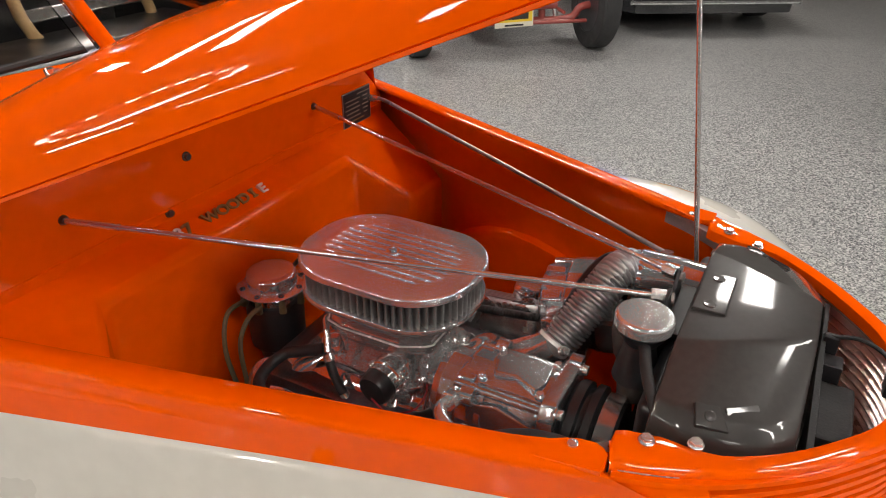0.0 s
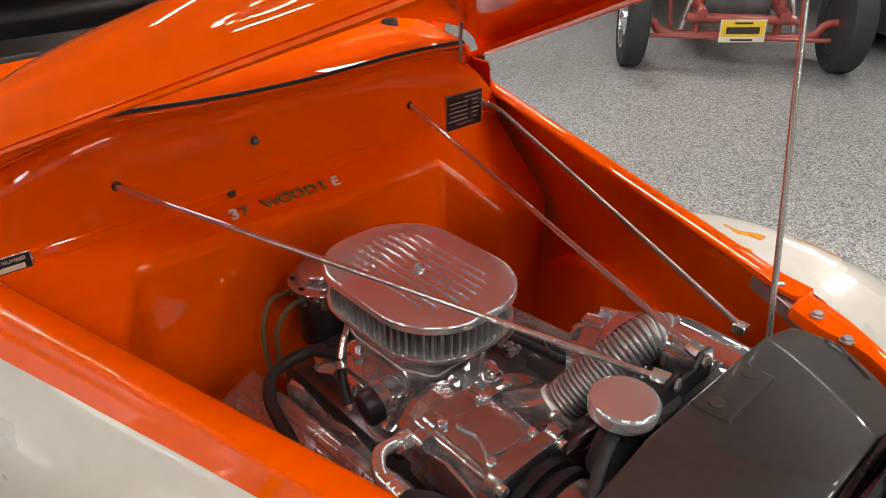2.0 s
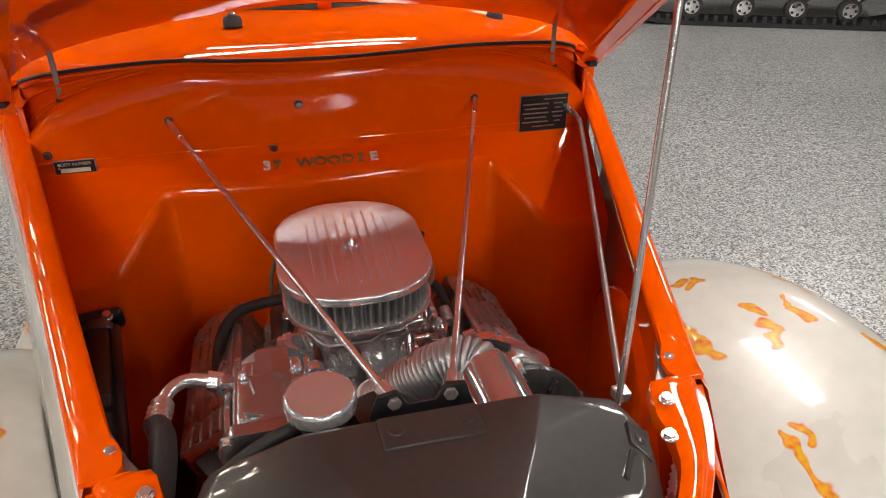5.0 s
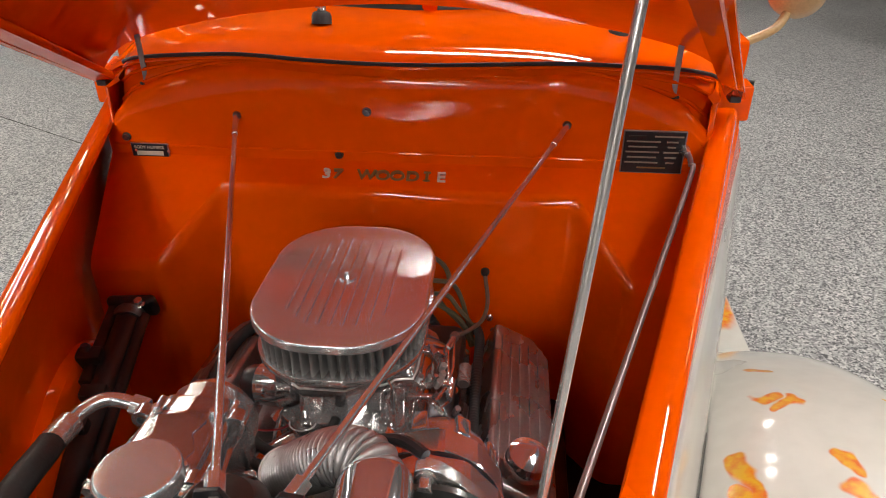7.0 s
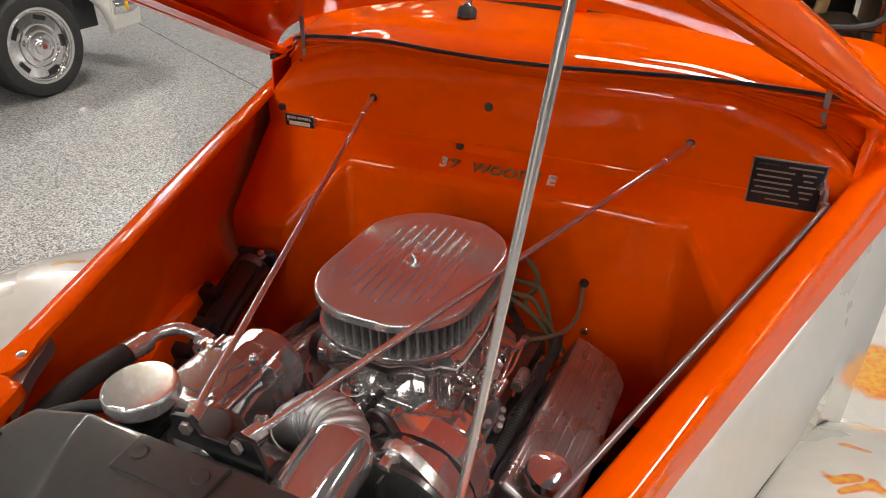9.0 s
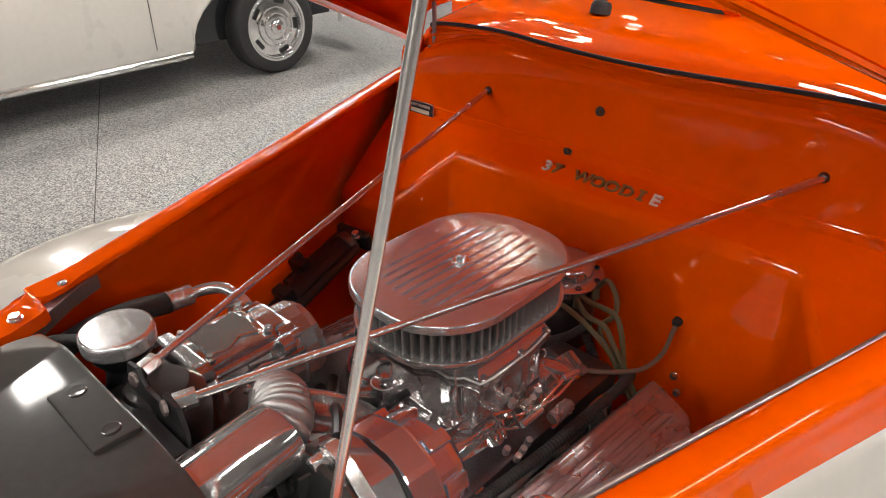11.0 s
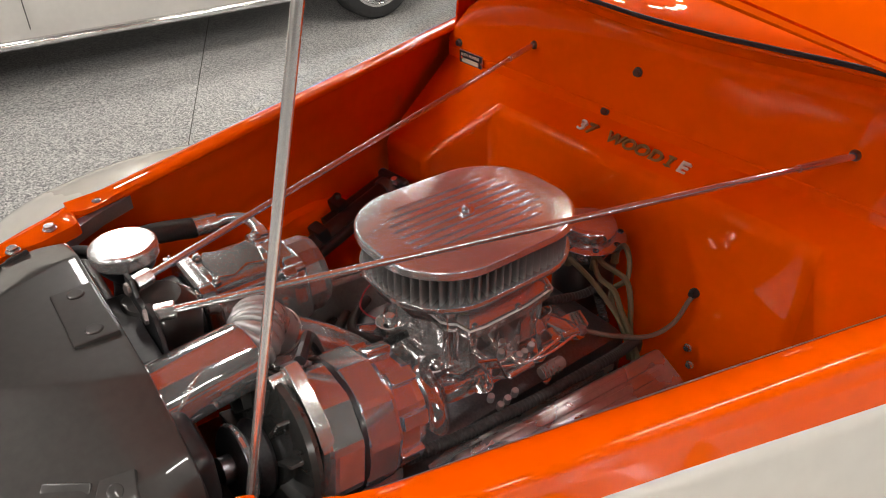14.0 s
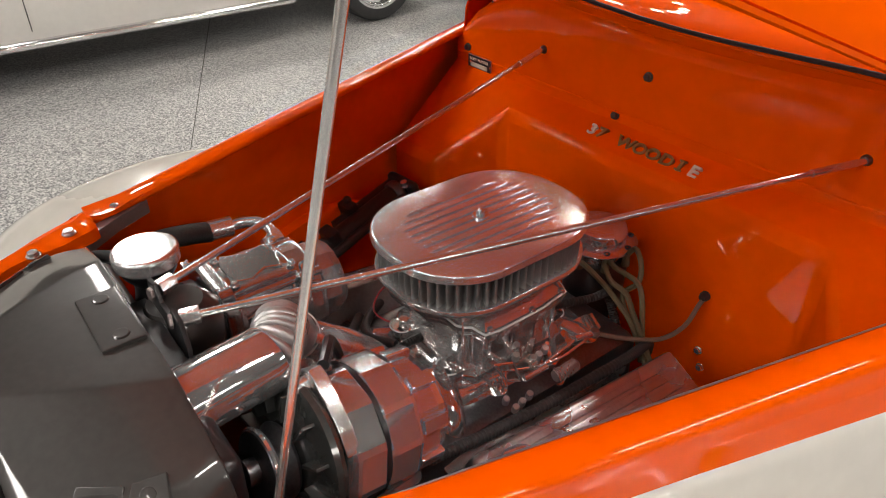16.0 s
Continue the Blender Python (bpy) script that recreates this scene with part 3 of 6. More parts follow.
def windscreen():
    """Split raked screen with a centre post, posts at the sides and the roof."""
    foot = lambda x: Vector((x, 0.255 + 0.2 * abs(x), 1.20 - 0.05 * abs(x)))
    top = lambda x: Vector((x * 0.93, 0.60 + 0.25 * abs(x), 1.56 - 0.05 * abs(x)))
    rake = lambda x, k: foot(x).lerp(top(x), k)
    for s in (-1, 1):
        rows = [[rake(s * x, k) for x in (0.012, 0.2, 0.4, 0.565)] for k in (0, 0.5, 1)]
        part("windscreen", Geo().slab(rows, (0, 0.006, 0)), CLEAR, car, "raked windscreen glass").visible_shadow = False
        frame_line = [rake(s * 0.014, 0.02), rake(s * 0.3, 0.01), rake(s * 0.55, 0.03), rake(s * 0.565, 0.3), rake(s * 0.565, 1)]
        part("screen_seal", Geo().tube(frame_line, 0.007, 8, 5), RUBBER, car, "black rubber screen seal")
        part("pillar", Geo().tube([(s * 0.615, 0.36, 1.10), (s * 0.612, 0.40, 1.19), (s * 0.575, 0.74, 1.55)], 0.04, 14, 4), ORANGE, car)
        rows = [[(s * (0.665 - (z - 1.12) * 0.14), y, z) for y in (0.42 + (z - 1.13) * 0.85, 0.95, 1.4)] for z in (1.13, 1.3, 1.54)]
        part("side_window", Geo().slab(rows, (-s * 0.006, 0, 0)), GLASS, car, "dark side window glass")
        part("door_top", Geo().slab([[(s * (0.68 + 0.02 * (y - 0.3)), y, z) for y in (0.3, 0.9, 1.4)] for z in (0.9, 1.13)], (-s * 0.05, 0, 0)), ORANGE, car, bevel=0.01)
    part("centre_post", Geo().tube([rake(0, -0.01) + Vector((0.03, -0.004, 0)), rake(0, 0.5) + Vector((0.03, -0.004, 0)), rake(0, 1) + Vector((0.03, 0, 0))], 0.016, 12, 3), ORANGE, car, "orange windscreen centre post")
    part("roof", Geo().slab([[(x, y + 0.25 * abs(x) * (1 if y < 0.8 else 0), 1.55 + 0.05 * (1 - (x / 0.6) ** 2)) for x in (-0.6, -0.3, 0, 0.3, 0.6)] for y in (0.58, 1.05, 1.5)], (0, 0, 0.03)), ORANGE, car, bevel=0.008)
    part("dashboard", Geo().box(0, 0.56, 1.09, 1.1, 0.25, 0.12), BLACK, car, "dark dashboard", bevel=0.03, segments=3)
    part("cabin_lining", Geo().box(0, 1.5, 1.2, 1.15, 0.05, 0.7), TAN, car, "tan timber cabin lining", bevel=0.01)
    # black seat block and side panels are added to darken the cabin
    part("seat_filler", Geo().box(0, 1.1, 0.95, 1.1, 0.5, 0.5), BLACK, car, "black seat block added to keep the cabin dark", bevel=0.06, segments=3)
    for s in (-1, 1):
        part("lining_filler", Geo().box(s * 0.61, 0.85, 0.98, 0.03, 1.0, 0.34), BLACK, car, "black panel added to keep the cabin dark", bevel=0.01)
    m = to_axis((0.30, 0.66, 1.19), (0, -0.85, 0.5))
    w = part("steering_wheel", Geo().tube([m @ Vector((0.17 * math.cos(a * math.pi / 14), 0.17 * math.sin(a * math.pi / 14), 0)) for a in range(29)], 0.014, 10, 1), TAN, car, "tan rimmed steering wheel")
    part("spoke", Geo().box(0, 0, 0, 0.32, 0.03, 0.012, m), CHROME, w, bevel=0.004)
    part("rear_mirror", Geo().box(0.02, 0.56, 1.42, 0.2, 0.03, 0.05), CHROME, car, "chrome cabin mirror", bevel=0.01)


windscreen()

# the raised hood: rear edge arch to the nose
HOOD_Y0, HOOD_Y1 = 0.134, -0.98


def hood_point(u, t, drop=0.0):
    """u from -1 to 1 across, t from 0 at the rear to 1 at the front."""
    y = HOOD_Y0 + (HOOD_Y1 - HOOD_Y0) * t
    half = 0.636 + 0.357 * (y - HOOD_Y0)
    edge = 1.067 + 0.427 * (HOOD_Y0 - y)
    w = max(0.0, 1 - t * 2.2)
    crown = 1.265 - 0.375 * y + 0.044 * w
    a = abs(u)
    x = math.copysign(half * (1 - (1 - a) ** 1.55), u)
    q = abs(x) / half
    z = edge + (crown - edge) * (1 - (1 - w) * a ** 3.2 - w * (0.62 * q ** 1.8 + 0.38 * q ** 12))
    ridge = 0.008 * max(0, 1 - a * 7) * (1 - w)
    # the crown lies further back than the corners at the rear
    yy = y - 0.11 * (1 - a ** 2.2) * max(0, 1 - t * 3)
    return Vector((x, yy, z + ridge - drop))


def hood():
    us = [-1 + 2 * k / 48 for k in range(49)]
    ts = [k / 26 for k in range(27)]
    outer = [[hood_point(u, t) for u in us] for t in ts]
    inner = []
    for t in ts:
        row = []
        for u in us:
            p = hood_point(u, t)
            c = Vector((0, p.y, p.z - 0.25))
            row.append(p + (c - p).normalized() * 0.012)
        inner.append(row)
    g = Geo()
    g.grid(outer)
    g.grid(inner)
    n, nc = len(outer) * len(us), len(us)
    nr = len(ts)
    ring = [j for j in range(nc)] + [i * nc + nc - 1 for i in range(1, nr)] + [(nr - 1) * nc + j for j in range(nc - 2, -1, -1)] + [i * nc for i in range(nr - 2, 0, -1)]
    for a, b in zip(ring, ring[1:] + ring[:1]):
        g.f.append((a, b, n + b, n + a))
    h = part("hood", g, ORANGE, car, "raised orange hood", sharp=50)
    # turned lip along both flanks
    for s in (-1, 1):
        rows = []
        for k in range(20):
            p = hood_point(s, k / 19 * 0.968 + 0.01)
            rows.append([p + Vector((s * 0.001, 0, -0.002)), p + Vector((-s * 0.02, 0, 0.001)), p + Vector((-s * 0.038, 0, 0.005)), p + Vector((-s * 0.041, 0, 0.014))])
        part("hood_flange", Geo().slab(rows, (0, 0, -0.004)), ORANGE, h)
        part("bump_stop", Geo().box(*(hood_point(s, 0.02) + Vector((-s * 0.02, 0, -0.004))), 0.02, 0.03, 0.012), RUBBER, h, "black rubber stop", bevel=0.002)


hood()


def hinge_posts():
    for s in (-1, 1):
        a = part("hinge_arm", Geo().box(s * 0.484, 0.045, 1.14, 0.010, 0.005, 0.13), DULL, car, "flat steel hinge arm", bevel=0.0015)
        part("slot", Geo().box(s * 0.482, 0.042, 1.094, 0.022, 0.016, 0.006), BLACK, a, "black slot", bevel=0.002)


hinge_posts()


def side_panel(s):
    """The fixed hood side: orange top rail with a rolled lip, cream skin below."""
    ys = [0.15 - 0.984 * k / 24 for k in range(25)]
    prof = [(0.032, -0.45), (0.034, -0.3), (0.032, -0.2), (0.027, -0.13), (0.019, -0.078), (0.004, -0.045), (-0.006, -0.018), (-0.010, -0.012), (-0.034, -0.012), (-0.040, -0.010), (-0.041, -0.005), (-0.036, -0.001), (-0.02, 0.0), (-0.006, -0.001), (0.0, -0.007), (0.003, -0.02),
            (0.007, -0.032), (0.013, -0.036), (0.016, -0.042), (0.02, -0.055), (0.03, -0.078)]
    low = [(0.044, -0.26), (0.044, -0.3), (0.042, -0.45), (0.04, -0.6)]
    def ahead(y, dx, dz):
        return y if y > -0.5 or dx < 0 else y - (-0.5 - y) / 0.32 * min(0.2, 0.012 + 2.3 * max(0, -dz - 0.004))

    def foot(y):
        """Where the orange ends at y: outward and down from the rail; the band narrows towards the nose."""
        f = min(1.0, max(0.0, (y + 0.8) / 0.95))
        return max(0.002, -0.004 + 0.026 * f), -0.052 - 0.030 * f

    def place(y, dx, dz):
        q = ahead(y, dx, dz)
        return (s * (rail_x(q) + dx), q, rail_z(q) + dz)

    rows = []
    for y in ys:
        ex, ez = foot(y)
        row = []
        for k, (dx, dz) in enumerate(prof):
            if k < 7:
                skin = ex * dz / ez if dz > ez else ex + (0.043 - ex) * min(1.0, (ez - dz) / (ez + 0.21)) ** 0.77
                row.append(place(y, min(dx, skin - 0.012), dz))
            elif k < 14:
                row.append(place(y, dx, dz))
            else:
                row.append(place(y, dx * ex / 0.03, dz * ez / -0.078))
        rows.append(row)
    g = Geo().grid(rows)
    part("hood_side", g, ORANGE, car, "orange hood side with rolled top rail", sharp=70)
    rows = []
    for y in ys:
        ex, ez = foot(y)
        rows.append([place(y, ex + (0.043 - ex) * k, ez + (-0.21 - ez) * k ** 1.3) for k in (0, 0.2, 0.4, 0.6, 0.8, 1)] + [place(y, dx, dz) for dx, dz in low])
    part("hood_side_skin", Geo().slab(rows, (-s * 0.006, 0, 0)), CREAM, car, "cream lower hood side", sharp=70)
    # rounded front tongue with its screw, and the grey gusset under the joint
    z = rail_z(-0.79)
    out = [(0.352, -0.70), (0.333, -0.704), (0.318, -0.748), (0.309, -0.772), (0.300, -0.786), (0.294, -0.80), (0.292, -0.816), (0.296, -0.826), (0.3035, -0.8325), (0.330, -0.832)]
    part("rail_tongue", Geo().prism([(s * x, y) for x, y in out], z - 0.006, z + 0.0012), ORANGE, car, bevel=0.001)
    part("screw", Geo().lathe([(0.0062, 0.0), (0.0058, 0.0022), (0.003, 0.0034), (0, 0.0034)], 16, Matrix.Translation((s * 0.306, -0.795, z + 0.001))), STEEL, car)
    gus = [(0.316, -0.755), (0.292, -0.797), (0.252, -0.856), (0.262, -0.868), (0.29, -0.845), (0.306, -0.82), (0.318, -0.79)]
    part("gusset", Geo().prism([(s * x, y) for x, y in gus], z - 0.014, z - 0.009), DULL, car, "grey sheet metal gusset", bevel=0.001)
    part("gusset_skirt", Geo().slab([[(s * 0.316, -0.75, z - 0.01), (s * 0.292, -0.797, z - 0.01), (s * 0.252, -0.856, z - 0.012)], [(s * 0.317, -0.75, z - 0.03), (s * 0.293, -0.797, z - 0.03), (s * 0.253, -0.856, z - 0.032)]], (s * 0.003, 0, 0)), DULL, car)


side_panel(-1)
side_panel(1)
for s in (-1, 1):
    lt = part("latch_plate", Geo().box(s * 0.574, 0.118, 1.012, 0.006, 0.022, 0.05), STEEL, car, "small steel latch plate", bevel=0.0015)
    part("latch_pin", Geo().lathe([(0.004, 0), (0.004, 0.008), (0, 0.009)], 10, to_axis((s * 0.572, 0.115, 1.025), (-s, 0, 0))), ALLOY_DARK, lt)


# nose: rim of the grille shell, its fins inside and out
RIM = [(0.3245, -0.840), (0.321, -0.85), (0.301, -0.90), (0.268, -0.955), (0.216, -1.02), (0.165, -1.068), (0.116, -1.105), (0.06, -1.128), (0.0, -1.136)]


def nose():
    half = smooth_line([(x, y, 0.0) for x, y in RIM], 4)
    full = [Vector((-p.x, p.y, 0)) for p in half] + list(reversed(half))[1:]
    zr = lambda y: 0.9905 + 0.06 * (y + 0.835)
    prof = [(-0.062, -0.012), (-0.06, 0.0), (-0.05, 0.002), (-0.024, 0.002), (-0.019, 0.0008), (-0.014, -0.002), (-0.0105, -0.006), (-0.0095, -0.0105)]
    rows = []
    k = len(full)
    for i, p in enumerate(full):
        t = (full[min(i + 1, k - 1)] - full[max(i - 1, 0)]).normalized()
        out = Vector((-t.y, t.x, 0))
        if out.dot(Vector((p.x, p.y + 0.7, 0))) < 0:
            out = -out
        fade = float(np.interp(-p.y, [0.835, 0.846, 0.851, 0.905, 0.93, 0.96, 1.0], [0.66, 0.78, 1.06, 0.98, 0.72, 0.52, 0.48]))
        rows.append([(p + out * (d * (fade if d < -0.01 else 1)) + Vector((0, 0, zr(p.y) + h))) for d, h in prof])
    part("grille_rim", Geo().slab(rows, (0, 0, -0.004)), ORANGE, car, "orange grille shell rim", sharp=60)
    for s in (-1, 1):
        bolt(car, (s * 0.2655, -0.862, zr(-0.862) + 0.002), (0, 0, 1), 0.0072, 0.006)
        bolt(car, (s * 0.243, -0.909, zr(-0.909) + 0.002), (0, 0, 1), 0.0072, 0.006)
    # fins round the nose, one under the other
    for q in range(34):
        z = -0.013 - 0.0136 * q
        rows, back = [], []
        for p in full[1:-1]:
            c = Vector((0, -0.78, 0))
            d = (p - c) * (0.985 + 0.0016 * min(q, 12))
            o = d.normalized()
            w = c + d + Vector((0, 0, zr(p.y) + z))
            rows.append([w + o * 0.002 + Vector((0, 0, -0.003)), w + o * 0.006 + Vector((0, 0, 0.001)), w + o * 0.004 + Vector((0, 0, 0.0055)), w - o * 0.004 + Vector((0, 0, 0.0055)), w - o * 0.006 + Vector((0, 0, 0.001)), w - o * 0.004 + Vector((0, 0, -0.003))])
            back.append([w - o * 0.005 + Vector((0, 0, -0.003)), w - o * 0.005 + Vector((0, 0, 0.0062)), w - o * 0.010 + Vector((0, 0, 0.0055)), w - o * 0.016 + Vector((0, 0, 0.001)), w - o * 0.015 + Vector((0, 0, -0.002))])
        fin = part("grille_fin", Geo().grid(rows, close_v=True), ORANGE, car)
        part("back_bar", Geo().grid(back, close_v=True), BAR, fin, "satin metal bar behind the fin, tinted for reflected orange")
    # shell cheeks where the fins end
    for s in (-1, 1):
        rows = []
        for z, o in ((0.978, -0.008), (0.9695, 0.0), (0.945, 0.010), (0.92, 0.017), (0.86, 0.024), (0.7, 0.03), (0.55, 0.032)):
            rows.append([(s * (x + o), y, z) for x, y in ((0.331, -0.812), (0.328, -0.833), (0.321, -0.85), (0.311, -0.876), (0.300, -0.902), (0.282, -0.932 - 0.6 * (0.9695 - z)))])
        part("shell_cheek", Geo().slab(rows, (-s * 0.004, 0, 0)), ORANGE, car, bevel=0.001)


nose()


def inner_arch(s):
    """Wheel arch skin below the hood side inside the bay."""
    rows = []
    for k in range(17):
        a = math.pi * k / 16
        y, z = -0.45 + 0.34 * math.cos(a), 0.46 + 0.31 * math.sin(a)
        rows.append([(s * (rail_x(y) + 0.028), y, z), (s * (rail_x(y) + 0.010), y, z - 0.004), (s * (rail_x(y) + 0.006), y, z - 0.02), (s * (rail_x(y) + 0.006), y, 0.36)])
    part("inner_arch", Geo().slab(rows, (s * 0.004, 0, 0)), ORANGE, car, sharp=60)


inner_arch(-1)
inner_arch(1)


# stations along a fender: y, crown height, outer reach
CROWN = [(-1.3, 0.40, 0.922), (-1.1, 0.623, 1.007), (-0.9, 0.785, 0.997), (-0.7, 0.841, 0.979), (-0.5, 0.838, 0.95), (-0.3, 0.772, 0.945), (-0.1, 0.654, 0.95), (0.1, 0.48, 0.93), (0.25, 0.385, 0.90)]


def along(y, col):
    """Smooth value of a column of the stations."""
    k = [p[0] for p in CROWN]
    v = [p[col] for p in CROWN]
    y = min(max(y, k[0]), k[-1])
    i = max(0, min(len(k) - 2, sum(1 for q in k if q < y) - 1))
    sl = np.gradient(v, k)
    h = k[i + 1] - k[i]
    t = (y - k[i]) / h
    return float((2 * t ** 3 - 3 * t ** 2 + 1) * v[i] + (t ** 3 - 2 * t ** 2 + t) * h * sl[i] + (3 * t ** 2 - 2 * t ** 3) * v[i + 1] + (t ** 3 - t ** 2) * h * sl[i + 1])


def seam_x(y):
    return rail_x(min(y, 0.03)) + 0.042 if y < 0.03 else 0.636 + 0.05 * y


def fender_z(x, y):
    x1 = along(y, 2)
    e = min(1.0, abs((x - 0.705) / (x1 - 0.705 if x > 0.705 else 0.60)))
    return 0.3 + (along(y, 1) - 0.3) * (1 - e ** 2.18) ** (1 / 2.18)


def fender(s):
    """Full front fender: a long bulbous form beside the hood side."""
    rows = []
    for k in range(61):
        y = 0.22 - 1.50 * k / 60
        x0, x1 = max(seam_x(y), 0.30 if y > -0.95 else 0.30 + (-(y + 0.95)) * 0.3), along(y, 2)
        row = []
        for j in range(37):
            x = x0 + (x1 - x0) * (1 - (1 - j / 36) ** 1.6)
            row.append((s * x, y, fender_z(x, y) - 0.012 * math.exp(-((x - x0) / 0.03) ** 2)))
        rows.append(row)
    part("fender", Geo().slab(rows, (-s * 0.006, 0, -0.008)), FENDER, car, "cream front fender with orange flame airbrush marks", sharp=60)
    part("fender_seam", Geo().tube([(s * (seam_x(y) - 0.001), y, fender_z(seam_x(y), y) - 0.010) for y in (-0.83, -0.7, -0.6, -0.5, -0.4, -0.3, -0.2, -0.1, 0.0, 0.1)], 0.0028, 6, 4), INK, car)


fender(-1)
fender(1)


def body_lug(s):
    """Small cast lug with a screw where the body meets the running board."""
    lug = part("body_lug", Geo().prism([(s * x, y) for x, y in ((0.628, 0.215), (0.682, 0.225), (0.69, 0.24), (0.69, 0.27), (0.64, 0.29), (0.628, 0.28))], 0.365, 0.40), CREAM, car, "cream painted lug with a screw", bevel=0.006, segments=3)
    part("screw", Geo().lathe([(0.006, -0.002), (0.0055, 0.002), (0.0, 0.003)], 12, Matrix.Translation((s * 0.668, 0.258, 0.40))), ALLOY_DARK, lug)


body_lug(-1)
body_lug(1)


def chassis():
    # added plate hides the bright floor and stands in for the bay's shade
    part("shade_pan", Geo().box(0, -0.54, 0.34, 1.0, 1.28, 0.03), BLACK, car, "black plate added to keep the bay's bottom dark", bevel=0.005)
    for s in (-1, 1):
        part("frame_rail", Geo().box(s * 0.30, -0.35, 0.42, 0.07, 1.5, 0.12), BLACK, car, "black frame rail", bevel=0.01)
    part("crossmember", Geo().box(0, -0.72, 0.44, 0.66, 0.12, 0.14), BLACK, car, bevel=0.01)
    for s in (-1, 1):
        for y in (-0.75, 1.9):
            w = part("wheel", Geo().lathe([(0.0, -0.08), (0.2, -0.08), (0.3, -0.1), (0.34, -0.06), (0.34, 0.06), (0.3, 0.1), (0.2, 0.08), (0, 0.08)], 36, to_axis((s * 0.72, y, 0.34), (1, 0, 0))), TYRE, car, "black tyre")


chassis()
part("body_shell", Geo().box(0, 1.75, 0.62, 1.38, 1.7, 0.6), CREAM, car, "cream lower body with timber behind", bevel=0.06, segments=3)


# ---------------------------------------------------------------- under the hood: rods
def strut(s, front):
    t = thing("strut_rod", "slim bright steel brace rod from firewall to radiator bracket", "brace rod", (s * 0.3, 0, 1.05), "brace rods")
    a, b = Vector((s * 0.3, -0.006, 1.05)), Vector(front)
    d = (b - a).normalized()
    part("rod", Geo().tube([a, b], 0.0042, 12, 1), STEEL, t)
    part("sleeve", Geo().tube([a + d * 0.012, a + d * 0.085], 0.0053, 12, 1), STEEL, t, "plain end sleeve")
    part("end_boss", Geo().lathe([(0.008, 0), (0.008, 0.003), (0.0068, 0.006), (0.0056, 0.008)], 16, to_axis((s * 0.3, 0.002, 1.05), (0, -1, 0))), ALLOY_DARK, t, "dark end boss")
    part("hex_nut", Geo().prism(hexagon(0.0095), -0.012, 0.008, to_axis(b, d)), STEEL, t, bevel=0.001)
    part("bolt_head", Geo().lathe([(0.0075, 0), (0.0075, 0.003), (0.0065, 0.004), (0, 0.0042)], 6, to_axis((b.x + d.x * 0.016, -0.829, b.z - 0.002), (d.x * 0.5, -1, 0.1))), DULL, t)


strut(-1, (-0.031, -0.815, 1.023))
strut(1, (0.038, -0.815, 1.024))


def prop():
    t = thing("prop_rod", "thin steel prop rod holding the hood up", "prop rod", (0.226, -0.83, 0.9))
    p, d = Vector((0.25, -0.791, 1.121)), Vector((0.102, 0.185, 0.977))
    part("rod", Geo().tube([p - d * 0.235, p + d * 0.345], 0.0041, 12, 1), STEEL, t)
    part("foot", Geo().box(*(p - d * 0.235), 0.024, 0.03, 0.012), BLACK, t, bevel=0.002)


prop()


def side_tube():
    t = thing("brake_tube", "grey metal tube running along the hood side", "tube", (0.505, -0.01, 1.01))
    part("tube", Geo().tube([(0.508, -0.004, 1.012), (0.51, -0.03, 1.013), (0.508, -0.06, 1.008), (0.50, -0.10, 1.0), (0.354, -0.519, 0.954), (0.268, -0.766, 0.925)], 0.0046, 12, 4), DULL, t)
    part("fitting", Geo().lathe([(0.009, 0), (0.009, 0.012), (0.0075, 0.02), (0.006, 0.03)], 14, to_axis((0.508, 0.002, 1.012), (0, -1, 0))), STEEL, t)
    part("clip", Geo().box(0.266, -0.772, 0.922, 0.02, 0.02, 0.014), STEEL, t, bevel=0.002)


side_tube()


def strut_bracket():
    t = thing("radiator_bracket", "black steel bracket joining both brace rods", "bracket", (0, -0.83, 0.98))
    pts = [(-0.05, 0.985), (-0.052, 1.004), (-0.043, 1.03), (-0.022, 1.034), (-0.012, 1.016), (0.018, 1.016), (0.029, 1.034), (0.05, 1.031), (0.058, 1.004), (0.056, 0.985)]
    m = Matrix(((1, 0, 0, 0), (0, 0, 1, -0.828), (0, 1, 0, 0), (0, 0, 0, 1)))
    part("plate", Geo().prism(pts, 0, 0.005, m), BLACK, t, bevel=0.001)
    part("foot", Geo().box(0.0, -0.85, 0.99, 0.13, 0.04, 0.008), BLACK, t, bevel=0.002)


strut_bracket()


